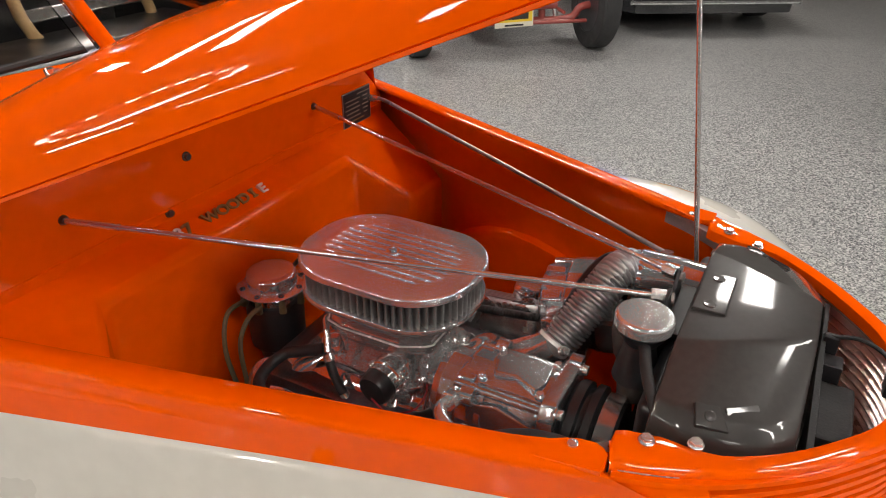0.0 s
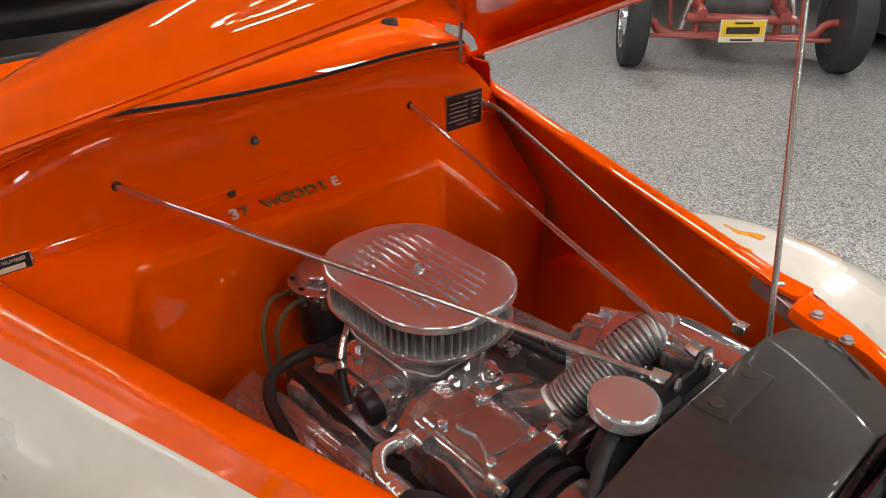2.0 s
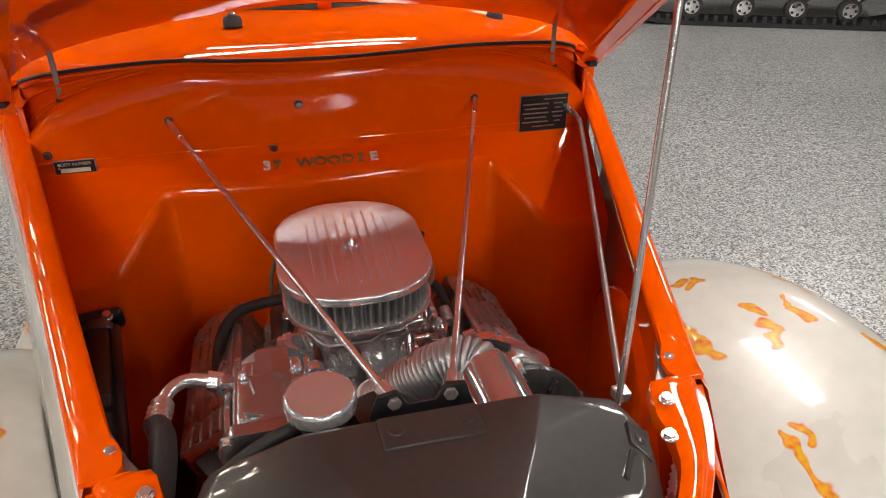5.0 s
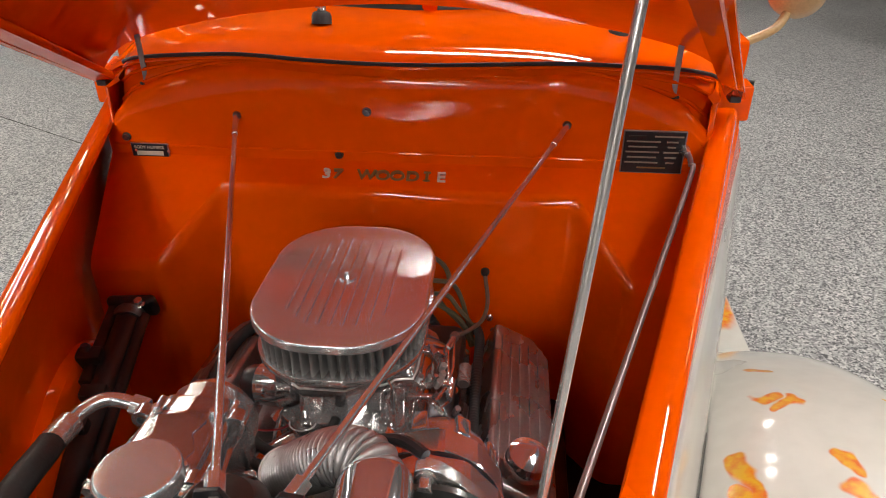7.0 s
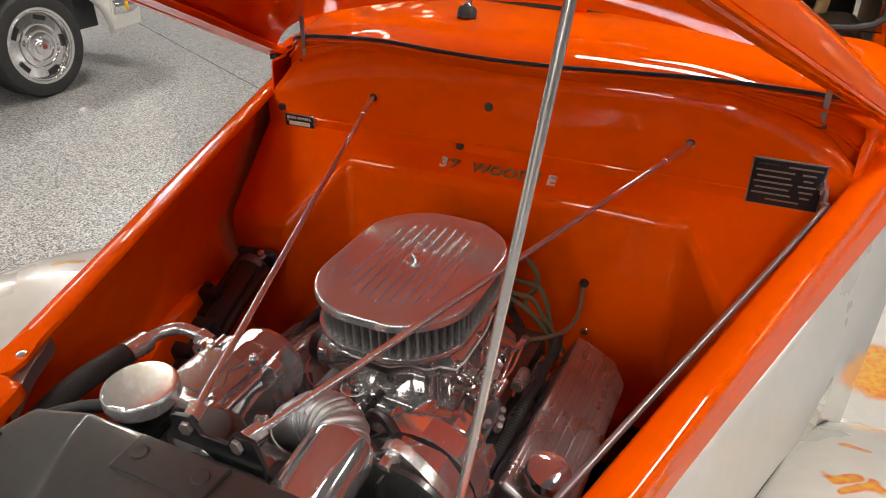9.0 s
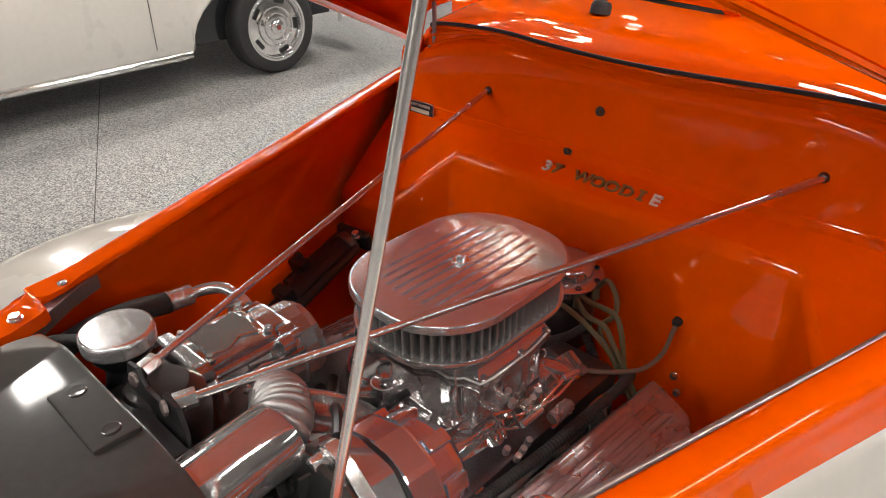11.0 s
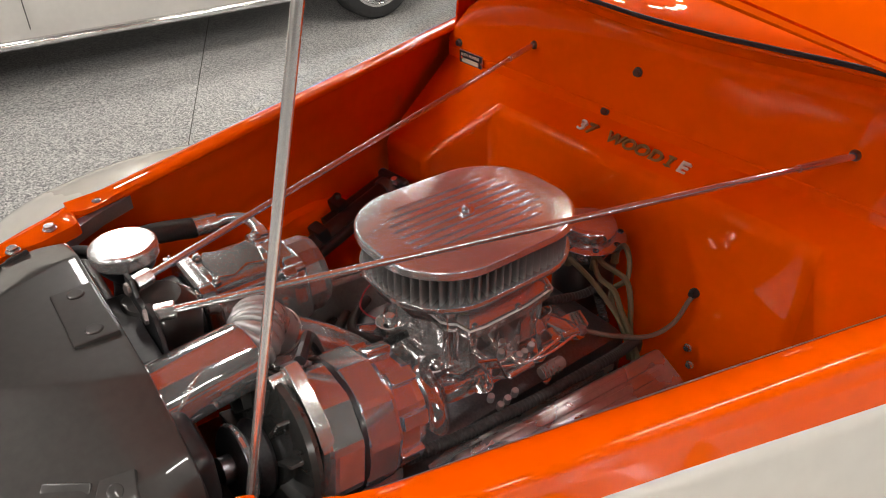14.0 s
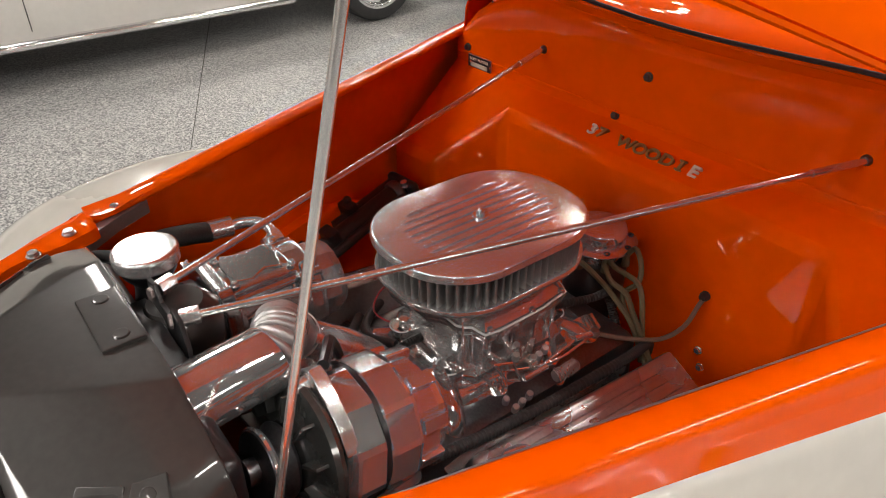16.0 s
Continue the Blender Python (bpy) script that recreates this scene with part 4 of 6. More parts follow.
# ---------------------------------------------------------------- radiator, cover, cap
def radiator():
    t = thing("radiator", "black radiator core behind the grille", "radiator", (0, -0.92, 0.4))
    part("core", Geo().box(0, -0.925, 0.68, 0.44, 0.07, 0.54), BLACK, t, bevel=0.004)
    part("header_tank", Geo().box(0, -0.885, 0.945, 0.40, 0.10, 0.07), BLACK, t, bevel=0.014, segments=3)
    part("support", Geo().box(0, -0.92, 0.40, 0.5, 0.1, 0.09), BLACK, t, bevel=0.005)
    part("fan_shroud", Geo().lathe([(0.19, 0), (0.2, 0.02), (0.2, 0.07), (0.19, 0.07), (0.18, 0.02), (0.19, 0)], 40, to_axis((0, -0.885, 0.68), (0, 1, 0)), False), BLACK, t)
    fan = part("fan_motor", Geo().box(-0.03, -1.048, 0.84, 0.12, 0.045, 0.17), RUBBER, t, "black fan motor housing", bevel=0.006)
    part("connector", Geo().box(0.05, -1.035, 0.93, 0.03, 0.03, 0.03), BLACK, fan, bevel=0.003)
    part("connector", Geo().box(0.075, -1.03, 0.95, 0.016, 0.02, 0.035), BLACK, fan, bevel=0.003)
    part("cable", Geo().tube([(0.075, -1.03, 0.965), (0.07, -1.06, 0.975), (0.06, -1.09, 0.97), (0.05, -1.105, 0.955)], 0.003, 8, 5), RUBBER, fan)
    part("clip", Geo().box(0.04, -1.108, 0.945, 0.03, 0.02, 0.04), BLACK, fan, bevel=0.004)
    part("brush_strip", Geo().box(0.0, -1.02, 0.90, 0.34, 0.008, 0.12), RUBBER, t, "black brush strip", bevel=0.001)
    part("filler_body", Geo().lathe([(0.03, -0.08), (0.044, -0.05), (0.047, -0.02), (0.043, 0.0), (0.03, 0.012), (0.0, 0.014)], 28, Matrix.Translation((-0.035, -0.808, 0.985))), SHROUD, t, "glossy black filler body")
    part("filler_shoulder", Geo().lathe([(0.02, -0.08), (0.024, -0.03), (0.022, -0.008), (0.0, 0.0)], 24, Matrix.Translation((-0.098, -0.812, 0.985))), SHROUD, t)
    return t


rad = radiator()

# the cover: half profiles, by stations from its rear edge to its nose
HALF = [(-0.853, [(0.224, 0.92), (0.222, 0.955), (0.215, 0.976), (0.201, 0.991), (0.121, 1.015), (0.117, 1.0165)]),
        (-0.8555, [(0.2245, 0.92), (0.2235, 0.962), (0.217, 0.983), (0.2025, 0.998), (0.121, 1.0225), (0.117, 1.024)]),
        (-0.860, [(0.225, 0.92), (0.224, 0.965), (0.218, 0.9855), (0.203, 1.001), (0.121, 1.0255), (0.116, 1.0265)]),
        (-0.90, [(0.232, 0.92), (0.231, 0.962), (0.225, 0.983), (0.209, 1.0), (0.105, 1.027), (0.10, 1.028)]),
        (-0.965, [(0.212, 0.915), (0.211, 0.957), (0.204, 0.976), (0.187, 0.993), (0.069, 1.029), (0.064, 1.030)]),
        (-1.000, [(0.180, 0.91), (0.178, 0.952), (0.172, 0.970), (0.154, 0.985), (0.050, 1.0278), (0.045, 1.0288)]),
        (-1.006, [(0.172, 0.905), (0.170, 0.946), (0.164, 0.962), (0.149, 0.976), (0.049, 1.0215), (0.044, 1.0225)]),
        (-1.006, [(0.170, 0.90), (0.168, 0.938), (0.162, 0.954), (0.147, 0.968), (0.048, 1.013), (0.043, 1.014)]),
        (-0.985, [(0.165, 0.80), (0.160, 0.81), (0.150, 0.815), (0.135, 0.82), (0.046, 0.83), (0.042, 0.83)])]


def cover():
    t = thing("radiator_cover", "glossy dark grey moulded cover over the radiator top", "radiator cover", (0, -0.92, 0.97))
    rows = [[(-x, y, z) for x, z in r] + [(0, y, r[-1][1] + 0.001)] + [(x, y, z) for x, z in reversed(r)] for y, r in HALF]
    # folds of small radius across, a smooth run along
    soft = []
    for row in rows:
        pts = [Vector(p) for p in row]
        line = [pts[0]]
        for a, b, c in zip(pts, pts[1:], pts[2:]):
            u, w = (a - b) * min(0.42, 0.007 / (a - b).length), (c - b) * min(0.42, 0.007 / (c - b).length)
            line += [b + u, b + u * 0.4 + w * 0.08, b + u * 0.08 + w * 0.4, b + w]
        soft.append(line + [pts[-1]])
    cols = [smooth_line(col, 4) for col in zip(*soft)]
    part("shell", Geo().slab([list(r) for r in zip(*cols)], (0, 0, -0.004)), SHROUD, t, sharp=50)
    # raised centre tab with two push pins
    p = part("centre_tab", Geo().prism([(-0.049, -0.8575), (-0.0475, -0.899), (0.051, -0.899), (0.051, -0.8575)], 1.02, 1.0318), SHROUD, t, bevel=0.0022)
    for x in (-0.033, 0.035):
        part("push_pin", Geo().lathe([(0.0085, 0), (0.0083, 0.0008), (0.007, 0.0014), (0.0, 0.0010)], 18, Matrix.Translation((x, -0.877, 1.0318))), SHROUD, p, sharp=10)
    for s in (-1, 1):
        for pts in ([(0.199, -0.896, 1.007), (0.191, -0.922, 1.004), (0.21, -0.938, 0.988), (0.221, -0.903, 0.993)], [(0.189, -0.927, 1.003), (0.167, -0.958, 1.004), (0.179, -0.982, 0.968), (0.211, -0.942, 0.98)]):
            top = [(s * x, y, z + 0.002) for x, y, z in pts]
            low = [(s * (x - 0.008), y + 0.006, z - 0.02) for x, y, z in pts]
            q = part("side_tab", Geo().add(top + low, [(0, 1, 2, 3), (7, 6, 5, 4)] + [(k, k + 4, (k + 1) % 4 + 4, (k + 1) % 4) for k in range(4)]), SHROUD, t, bevel=0.0018)
            c = sum((Vector(v) for v in top), Vector()) / 4
            n = (Vector(top[1]) - Vector(top[0])).cross(Vector(top[2]) - Vector(top[0])).normalized()
            n = n if n.z > 0 else -n
            part("push_pin", Geo().lathe([(0.0065, -0.004), (0.0065, 0.0006), (0.005, 0.0012), (0.0, 0.001)], 14, to_axis(c, n)), SHROUD, q)


cover()


def rad_cap(t):
    m = Matrix.Translation((-0.098, -0.812, 1.012))
    c = part("filler_cap", Geo().lathe([(0.033, 0.004), (0.0366, 0.006), (0.037, 0.018), (0.036, 0.0212), (0.034, 0.0228), (0.033, 0.0231), (0.02, 0.0232), (0.0, 0.0232)], 56, m), POLISHED, t, "round polished filler cap", sharp=50, weighted=True)
    part("neck", Geo().lathe([(0.03, -0.075), (0.026, -0.05), (0.021, -0.03), (0.02, -0.02), (0.03, -0.006), (0.032, 0.001)], 28, m), BLACK, t)
    part("overflow_hose", Geo().tube([(-0.108, -0.816, 1.0), (-0.128, -0.823, 1.004), (-0.150, -0.830, 1.001), (-0.172, -0.839, 0.996), (-0.196, -0.852, 0.988), (-0.216, -0.868, 0.972), (-0.228, -0.885, 0.945), (-0.232, -0.90, 0.90)], 0.0072, 12, 6), RUBBER, t, "thin black overflow hose")


rad_cap(rad)


# ---------------------------------------------------------------- engine
engine = thing("engine", "polished aluminium V8 engine", "engine", (-0.01, -0.4, 0.5))


def engine_block():
    part("block", Geo().box(-0.01, -0.42, 0.58, 0.30, 0.46, 0.34), ALLOY_DARK, engine, bevel=0.02)
    part("timing_cover", Geo().box(-0.01, -0.66, 0.62, 0.22, 0.06, 0.34), CAST, engine, bevel=0.02)
    # intake manifold: a lofted casting with runners into the heads
    rows = []
    for hx, hy, z in ((0.15, 0.225, 0.665), (0.145, 0.22, 0.69), (0.128, 0.20, 0.725), (0.112, 0.165, 0.75), (0.102, 0.135, 0.764), (0.095, 0.125, 0.767)):
        rows.append([(-0.012 + x, -0.395 + y, z) for x, y in oval(hx, hy, 48, 3.6)])
    g = Geo().grid(rows, close_v=True)
    g.f.append(tuple(range(len(g.v) - 48, len(g.v))))
    part("manifold", g, CAST, engine, "polished intake manifold", sharp=60)
    for s in (-1, 1):
        for y in (-0.54, -0.45, -0.34, -0.25):
            part("runner", Geo().tube([(-0.012 + s * 0.06, y * 0.75 - 0.1, 0.755), (-0.012 + s * 0.098, y * 0.9 - 0.04, 0.738), (-0.012 + s * 0.135, y, 0.70), (-0.012 + s * 0.15, y, 0.65)], 0.024, 14, 5), CAST, engine)
            bolt(engine, (-0.012 + s * 0.128, y + 0.036, 0.716), (s * 0.5, 0, 1), 0.006, 0.008)
        part("cylinder_head", Geo().box(0, 0, 0, 0.10, 0.44, 0.10, Matrix.Translation((-0.01 + s * 0.2, -0.40, 0.625)) @ pose(0, 0, 0, 0, s * 28, 0)), CAST, engine, bevel=0.01)
    for s in (-1, 1):
        # flank of the casting beside the heads, with bolt bosses
        rows = [[(-0.012 + s * x, y, z + 0.006 * math.cos((y + 0.4) * 46)) for y in [-0.575 + 0.0145 * k for k in range(25)]] for x, z in ((0.082, 0.765), (0.10, 0.752), (0.122, 0.738), (0.145, 0.727), (0.16, 0.716))]
        part("manifold_flank", Geo().slab(rows, (0, 0, -0.02)), CAST, engine, "cast manifold flank", sharp=70)
        for y in (-0.52, -0.44, -0.36)[:3 if s > 0 else 0]:
            part("boss", Geo().lathe([(0.0125, -0.012), (0.0105, 0.006), (0.0095, 0.009), (0.004, 0.009), (0.0035, 0.005), (0, 0.005)], 16, to_axis((-0.012 + s * 0.138, y, 0.737), (s * 0.5, 0, 1))), CAST, engine)
    part("neck_boss", Geo().lathe([(0.03, 0.0), (0.03, 0.02), (0.024, 0.03)], 20, Matrix.Translation((-0.03, -0.585, 0.725))), CAST, engine)
    for x in (-0.06, 0.0, 0.04):
        bolt(engine, (x, -0.598, 0.735), (0, -0.5, 1), 0.007, 0.009)


engine_block()


def valve_cover(s):
    t = thing("valve_cover", "finned dull aluminium valve cover", "valve cover", (-0.01 + s * 0.21, -0.41, 0.72), "valve covers")
    m = Matrix.Translation((-0.008 + s * 0.232, -0.405, 0.7195)) @ pose(0, 0, 0, -5.5, 0, 0) @ pose(0, 0, 0, 0, s * 25, 0)
    # top with clipped rear corner, lower skirt and gasket flange
    k = 0.052
    prof = [(-k, -0.176), (k - 0.02, -0.186), (k, -0.16), (k, 0.17), (k - 0.03, 0.215), (-k, 0.215)]
    part("cover", Geo().prism([(s * x, y) for x, y in prof], -0.075, 0.036, m), COVER_ALLOY, t, bevel=0.009, segments=4)
    part("flange", Geo().box(0, 0.012, -0.078, 0.125, 0.42, 0.01, m), COVER_ALLOY, t, bevel=0.002)
    for q in range(5):
        part("fin", Geo().box(-0.034 + 0.0165 * q, 0.012, 0.0365, 0.011, 0.34, 0.0045, m), COVER_ALLOY, t, bevel=0.002, segments=2)
    return t, m


valve_cover(-1)
cover_r, mr = valve_cover(1)


def oil_cap():
    t = thing("breather_cap", "round chrome breather cap on the valve cover", "breather", (0.25, -0.563, 0.78))
    m = Matrix.Translation((0.238, -0.535, 0.765)) @ pose(0, 0, 0, 4, 14, 0)
    part("cap", Geo().lathe([(0.018, -0.01), (0.018, 0.004), (0.028, 0.006), (0.031, 0.011), (0.031, 0.027), (0.028, 0.034), (0.018, 0.038), (0.006, 0.039), (0, 0.039)], 40, m), CHROME, t)
    part("stem", Geo().lathe([(0.013, -0.05), (0.013, 0.0)], 16, m), CHROME, t)


oil_cap()

AC_X, AC_Y = -0.0145, -0.391


def air_cleaner():
    t = thing("air_cleaner", "oval finned polished air cleaner with pleated gauze filter", "air cleaner", (AC_X, AC_Y, 0.88))
    out = round_rect(0.117, 0.1535, 0.1, 22)
    lid = part("lid", ringed(Geo(), out, [(0.003, 0.9475), (0.0, 0.949), (0.0, 0.9575), (0.0008, 0.9595), (0.0025, 0.961), (0.005, 0.9615), (0.03, 0.962), (0.07, 0.9622)], AC_X, AC_Y), POLISHED, t, "polished finned lid", sharp=60, weighted=True)
    for k in range(9):
        x = AC_X - 0.064 + 0.016 * k
        L = (0.112, 0.112, 0.11, 0.1, 0.082)[abs(k - 4)]
        g = Geo().tube([(x, AC_Y - L, 0.9605), (x, AC_Y - L + 0.006, 0.9632), (x, AC_Y + L - 0.006, 0.9632), (x, AC_Y + L, 0.9605)], 0.0021, 10, 1)
        part("fin", g, POLISHED, lid)
    part("wing_nut", Geo().prism(hexagon(0.0065), 0.962, 0.9715, Matrix.Translation((AC_X, AC_Y, 0))).lathe([(0.012, 0.962), (0.012, 0.9655)], 20, Matrix.Translation((AC_X, AC_Y, 0))).lathe([(0.0035, 0.968), (0.0035, 0.9735), (0, 0.9745)], 10, Matrix.Translation((AC_X, AC_Y, 0))), CHROME, lid, "chrome nut and washer", bevel=0.0006, segments=1)
    # pleats
    base = round_rect(0.1085, 0.145, 0.092, 60)
    per = [Vector((x, y, 0)) for x, y in base]
    acc = [0]
    for a, b in zip(per, per[1:] + per[:1]):
        acc.append(acc[-1] + (b - a).length)
    ring, n, fine = [], 66, 10
    for k in range(n * fine):
        d = acc[-1] * k / (n * fine)
        i = max(j for j in range(len(per)) if acc[j] <= d)
        a, b = per[i], per[(i + 1) % len(per)]
        p = a.lerp(b, (d - acc[i]) / max(1e-6, acc[i + 1] - acc[i]))
        ring.append(p * (1 - 0.15 * (0.5 - 0.5 * math.cos(2 * math.pi * k / fine)) ** 1.7))
    rows = [[(AC_X + p.x, AC_Y + p.y, z) for p in ring] for z in (0.900, 0.95)]
    part("filter", Geo().grid(rows, close_v=True), PAPER, t, "grey pleated gauze filter", sharp=80)
    core = part("core", ringed(Geo(), round_rect(0.094, 0.13, 0.08, 16), [(0, 0.903), (0, 0.9495)], AC_X, AC_Y), PAPER, t)
    part("base", ringed(Geo(), round_rect(0.114, 0.1505, 0.097, 22), [(0.03, 0.889), (0.005, 0.8935), (0.0005, 0.8945), (0, 0.8955), (0, 0.9025), (0.0008, 0.9035), (0.009, 0.904)], AC_X, AC_Y), CAST, t, "polished base pan", sharp=40)
    part("neck", Geo().lathe([(0.07, 0.868), (0.066, 0.874), (0.066, 0.892)], 36, Matrix.Translation((AC_X, AC_Y + 0.01, 0))), POLISHED, t)


air_cleaner()


def stack(outline, c, levels):
    """Outline drawn towards c: levels are (scale, z)."""
    g = Geo()
    n = len(outline)
    g.grid([[(c[0] + (x - c[0]) * k, c[1] + (y - c[1]) * k, z) for x, y in outline] for k, z in levels], close_v=True)
    g.f.append(tuple(reversed(range(n))))
    g.f.append(tuple(range(n * (len(levels) - 1), n * len(levels))))
    return g


def carburetor():
    t = thing("carburetor", "polished four barrel throttle body with linkage", "carburetor", (-0.015, -0.40, 0.77))
    cx, cy = -0.008, -0.395
    c = (cx, cy)
    top = [(-0.098, -0.45), (-0.078, -0.488), (-0.068, -0.496), (-0.004, -0.496), (0.012, -0.484), (0.022, -0.480), (0.044, -0.480), (0.054, -0.474), (0.060, -0.466), (0.084, -0.462), (0.088, -0.44), (0.088, -0.36), (0.080, -0.305), (0.06, -0.296), (-0.07, -0.296), (-0.092, -0.31), (-0.10, -0.34)]
    part("base_flange", Geo().prism([(cx - 0.085, cy - 0.095), (cx + 0.075, cy - 0.095), (cx + 0.09, cy - 0.08), (cx + 0.09, cy + 0.08), (cx + 0.075, cy + 0.1), (cx - 0.085, cy + 0.1), (cx - 0.1, cy + 0.08), (cx - 0.1, cy - 0.08)], 0.766, 0.780), CAST, t, bevel=0.003)
    part("body", stack(top, c, [(0.83, 0.779), (0.83, 0.80), (0.87, 0.822), (0.92, 0.831)]), CAST, t, "bright cast main body", bevel=0.002, segments=2, sharp=16)
    part("gasket_flange", stack(top, c, [(0.965, 0.8305), (0.97, 0.832), (0.97, 0.837), (0.96, 0.8385)]), CAST, t, sharp=16)
    part("top_flange", stack(top, c, [(0.985, 0.8385), (1.0, 0.8405), (1.0, 0.847), (0.985, 0.849), (0.95, 0.8495), (0.86, 0.858), (0.74, 0.866), (0.72, 0.8665)]), CAST, t, "polished stepped top cover", sharp=16)
    part("air_horn", Geo().lathe([(0.072, 0.864), (0.068, 0.868), (0.066, 0.872), (0.066, 0.89)], 36, Matrix.Translation((cx - 0.006, cy + 0.004, 0))), CAST, t)
    # pale beads draw the highlights along the top cover's edges
    for k, z, r in ((0.992, 0.8478, 0.0017), (0.962, 0.8392, 0.0014), (0.952, 0.832, 0.0016)):
        edge = [(cx + (x - cx) * k, cy + (y - cy) * k, z) for x, y in top]
        part("edge_bead", Geo().tube(edge + edge[:1], r, 8, 1), EDGE_GLINT, t, "pale line painted as an edge glint")
    part("water_passage", Geo().tube([(0.03, -0.505, 0.765), (0.056, -0.52, 0.772), (0.086, -0.528, 0.762), (0.115, -0.54, 0.733), (0.135, -0.548, 0.69), (0.145, -0.552, 0.64)], 0.02, 20, 6), CAST, engine, "polished curved casting")
    # recessed front panel frame and side ribs
    part("front_panel", Geo().box(-0.036, -0.475, 0.806, 0.058, 0.004, 0.036), CAST, t, bevel=0.0015)
    part("panel_line", Geo().tube([(-0.064, -0.478, 0.826), (-0.006, -0.4785, 0.826), (-0.006, -0.4775, 0.790)], 0.0011, 6, 1), EDGE_GLINT, t, "pale line painted as an edge glint")
    for x in (-0.068, -0.004):
        part("panel_rib", Geo().box(x, -0.4745, 0.806, 0.004, 0.006, 0.044), CAST, t, bevel=0.001)
    for y in (-0.44, -0.40, -0.36, -0.32):
        part("panel_rib", Geo().box(0.071, y, 0.806, 0.006, 0.004, 0.04), CAST, t, bevel=0.001)
    for sx, sy in ((-1, -1), (1, -1), (-1, 1), (1, 1)):
        x, y = (0.054 if sx > 0 else -0.074), (-0.478 if sy < 0 else -0.312)
        part("column", Geo().lathe([(0.017, 0.779), (0.013, 0.786), (0.0115, 0.80), (0.0115, 0.836)], 18, Matrix.Translation((x - sx * 0.006, y - sy * 0.012, 0))), CAST, t)
        lx, ly = (0.047 if sx > 0 else -0.068), (-0.491 if sy < 0 else -0.30)
        out = [(lx + 0.0185 * math.cos(a * math.pi / 12), ly + sy * (0.006 + 0.016 * math.sin(a * math.pi / 12))) for a in range(13)] + [(lx - 0.024, ly - sy * 0.024), (lx + 0.024, ly - sy * 0.024)]
        lug = part("lug", Geo().prism(out, 0.768, 0.7865), CAST, t, "bright mounting lug", bevel=0.0012)
        part("lug_edge", Geo().tube([(p[0], p[1], 0.7866) for p in out[:13]], 0.0011, 6, 1), EDGE_GLINT, lug, "pale line painted as an edge glint")
        part("slot", Geo().box(lx + 0.008, ly + sy * 0.013, 0.7866, 0.010, 0.005, 0.001), BLACK, lug)
        bolt(lug, (lx, ly, 0.7865), (0, 0, 1), 0.0085, 0.010, CAST)
    for x, y in ((-0.055, -0.486), (0.036, -0.472), (0.08, -0.45), (0.083, -0.375), (0.076, -0.312), (-0.088, -0.44), (-0.092, -0.34)):
        bolt(t, (x, y, 0.8485), (0, 0, 1), 0.0045, 0.005, CAST)
    # square fuel fitting with brass stubs
    f = part("fuel_fitting", Geo().box(0.044, -0.468, 0.860, 0.014, 0.016, 0.014, pose(0, 0, 0)), STEEL, t, "square steel fitting", bevel=0.0012)
    part("stub", Geo().tube([(0.048, -0.464, 0.866), (0.058, -0.452, 0.876)], 0.005, 10, 1), LETTER, f, "brass stub")
    part("vent_wire", Geo().tube([(0.05, -0.474, 0.856), (0.056, -0.478, 0.842), (0.052, -0.482, 0.826)], 0.0014, 6, 4), STEEL, f)
    # electric throttle can on one flank
    m = to_axis((-0.108, -0.446, 0.808), (-1, 0.1, -0.12))
    can = part("servo", Geo().lathe([(0.022, -0.02), (0.03, -0.005), (0.032, 0.0), (0.032, 0.02), (0.030, 0.022), (0.030, 0.034), (0.0, 0.034)], 30, m), CAST, t, "round polished housing")
    part("servo_cap", Geo().lathe([(0.027, 0.03), (0.028, 0.05), (0.025, 0.056), (0.012, 0.058), (0.0, 0.058)], 26, m), BLACK, can, "black end cap")
    for k in range(3):
        a = 2.1 * k + 0.4
        bolt(can, m @ Vector((0.031 * math.cos(a), 0.031 * math.sin(a), 0.016)), m.to_3x3() @ Vector((0, 0, 1)), 0.0045, 0.012)
    # throttle linkage on the other flank
    axle = part("throttle_shaft", Geo().tube([(0.07, -0.405, 0.79), (0.132, -0.405, 0.79)], 0.005, 10, 1), STEEL, t)
    for x, r, w in ((0.088, 0.011, 0.004), (0.098, 0.008, 0.007), (0.11, 0.012, 0.003), (0.122, 0.009, 0.006)):
        part("collar", Geo().lathe([(r, -w / 2), (r, w / 2)], 16, to_axis((x, -0.405, 0.79), (1, 0, 0))), STEEL, axle, bevel=0.0008)
    for p, q, r in (((0.118, -0.318, 0.789), (0.126, -0.392, 0.786), 0.0028), ((0.13, -0.43, 0.786), (0.132, -0.39, 0.788), 0.0055), ((0.10, -0.44, 0.80), (0.125, -0.46, 0.784), 0.003), ((0.076, -0.34, 0.80), (0.112, -0.335, 0.795), 0.004), ((0.072, -0.445, 0.80), (0.11, -0.44, 0.798), 0.0045)):
        part("link_rod", Geo().tube([p, q], r, 10, 1), STEEL, t)
    part("return_barrel", Geo().lathe([(0.0085, 0.0), (0.0095, 0.003), (0.0095, 0.038), (0.006, 0.042)], 18, to_axis((0.148, -0.388, 0.779), (0.03, 1, 0.06))), DULL, t, "dull steel return spring barrel")
    coil_line = [(0.148 + 0.0105 * math.cos(k * 1.1), -0.388 + 0.0009 * k, 0.779 + 0.0105 * math.sin(k * 1.1)) for k in range(44)]
    part("spring", Geo().tube(coil_line, 0.0011, 5, 1), STEEL, t)
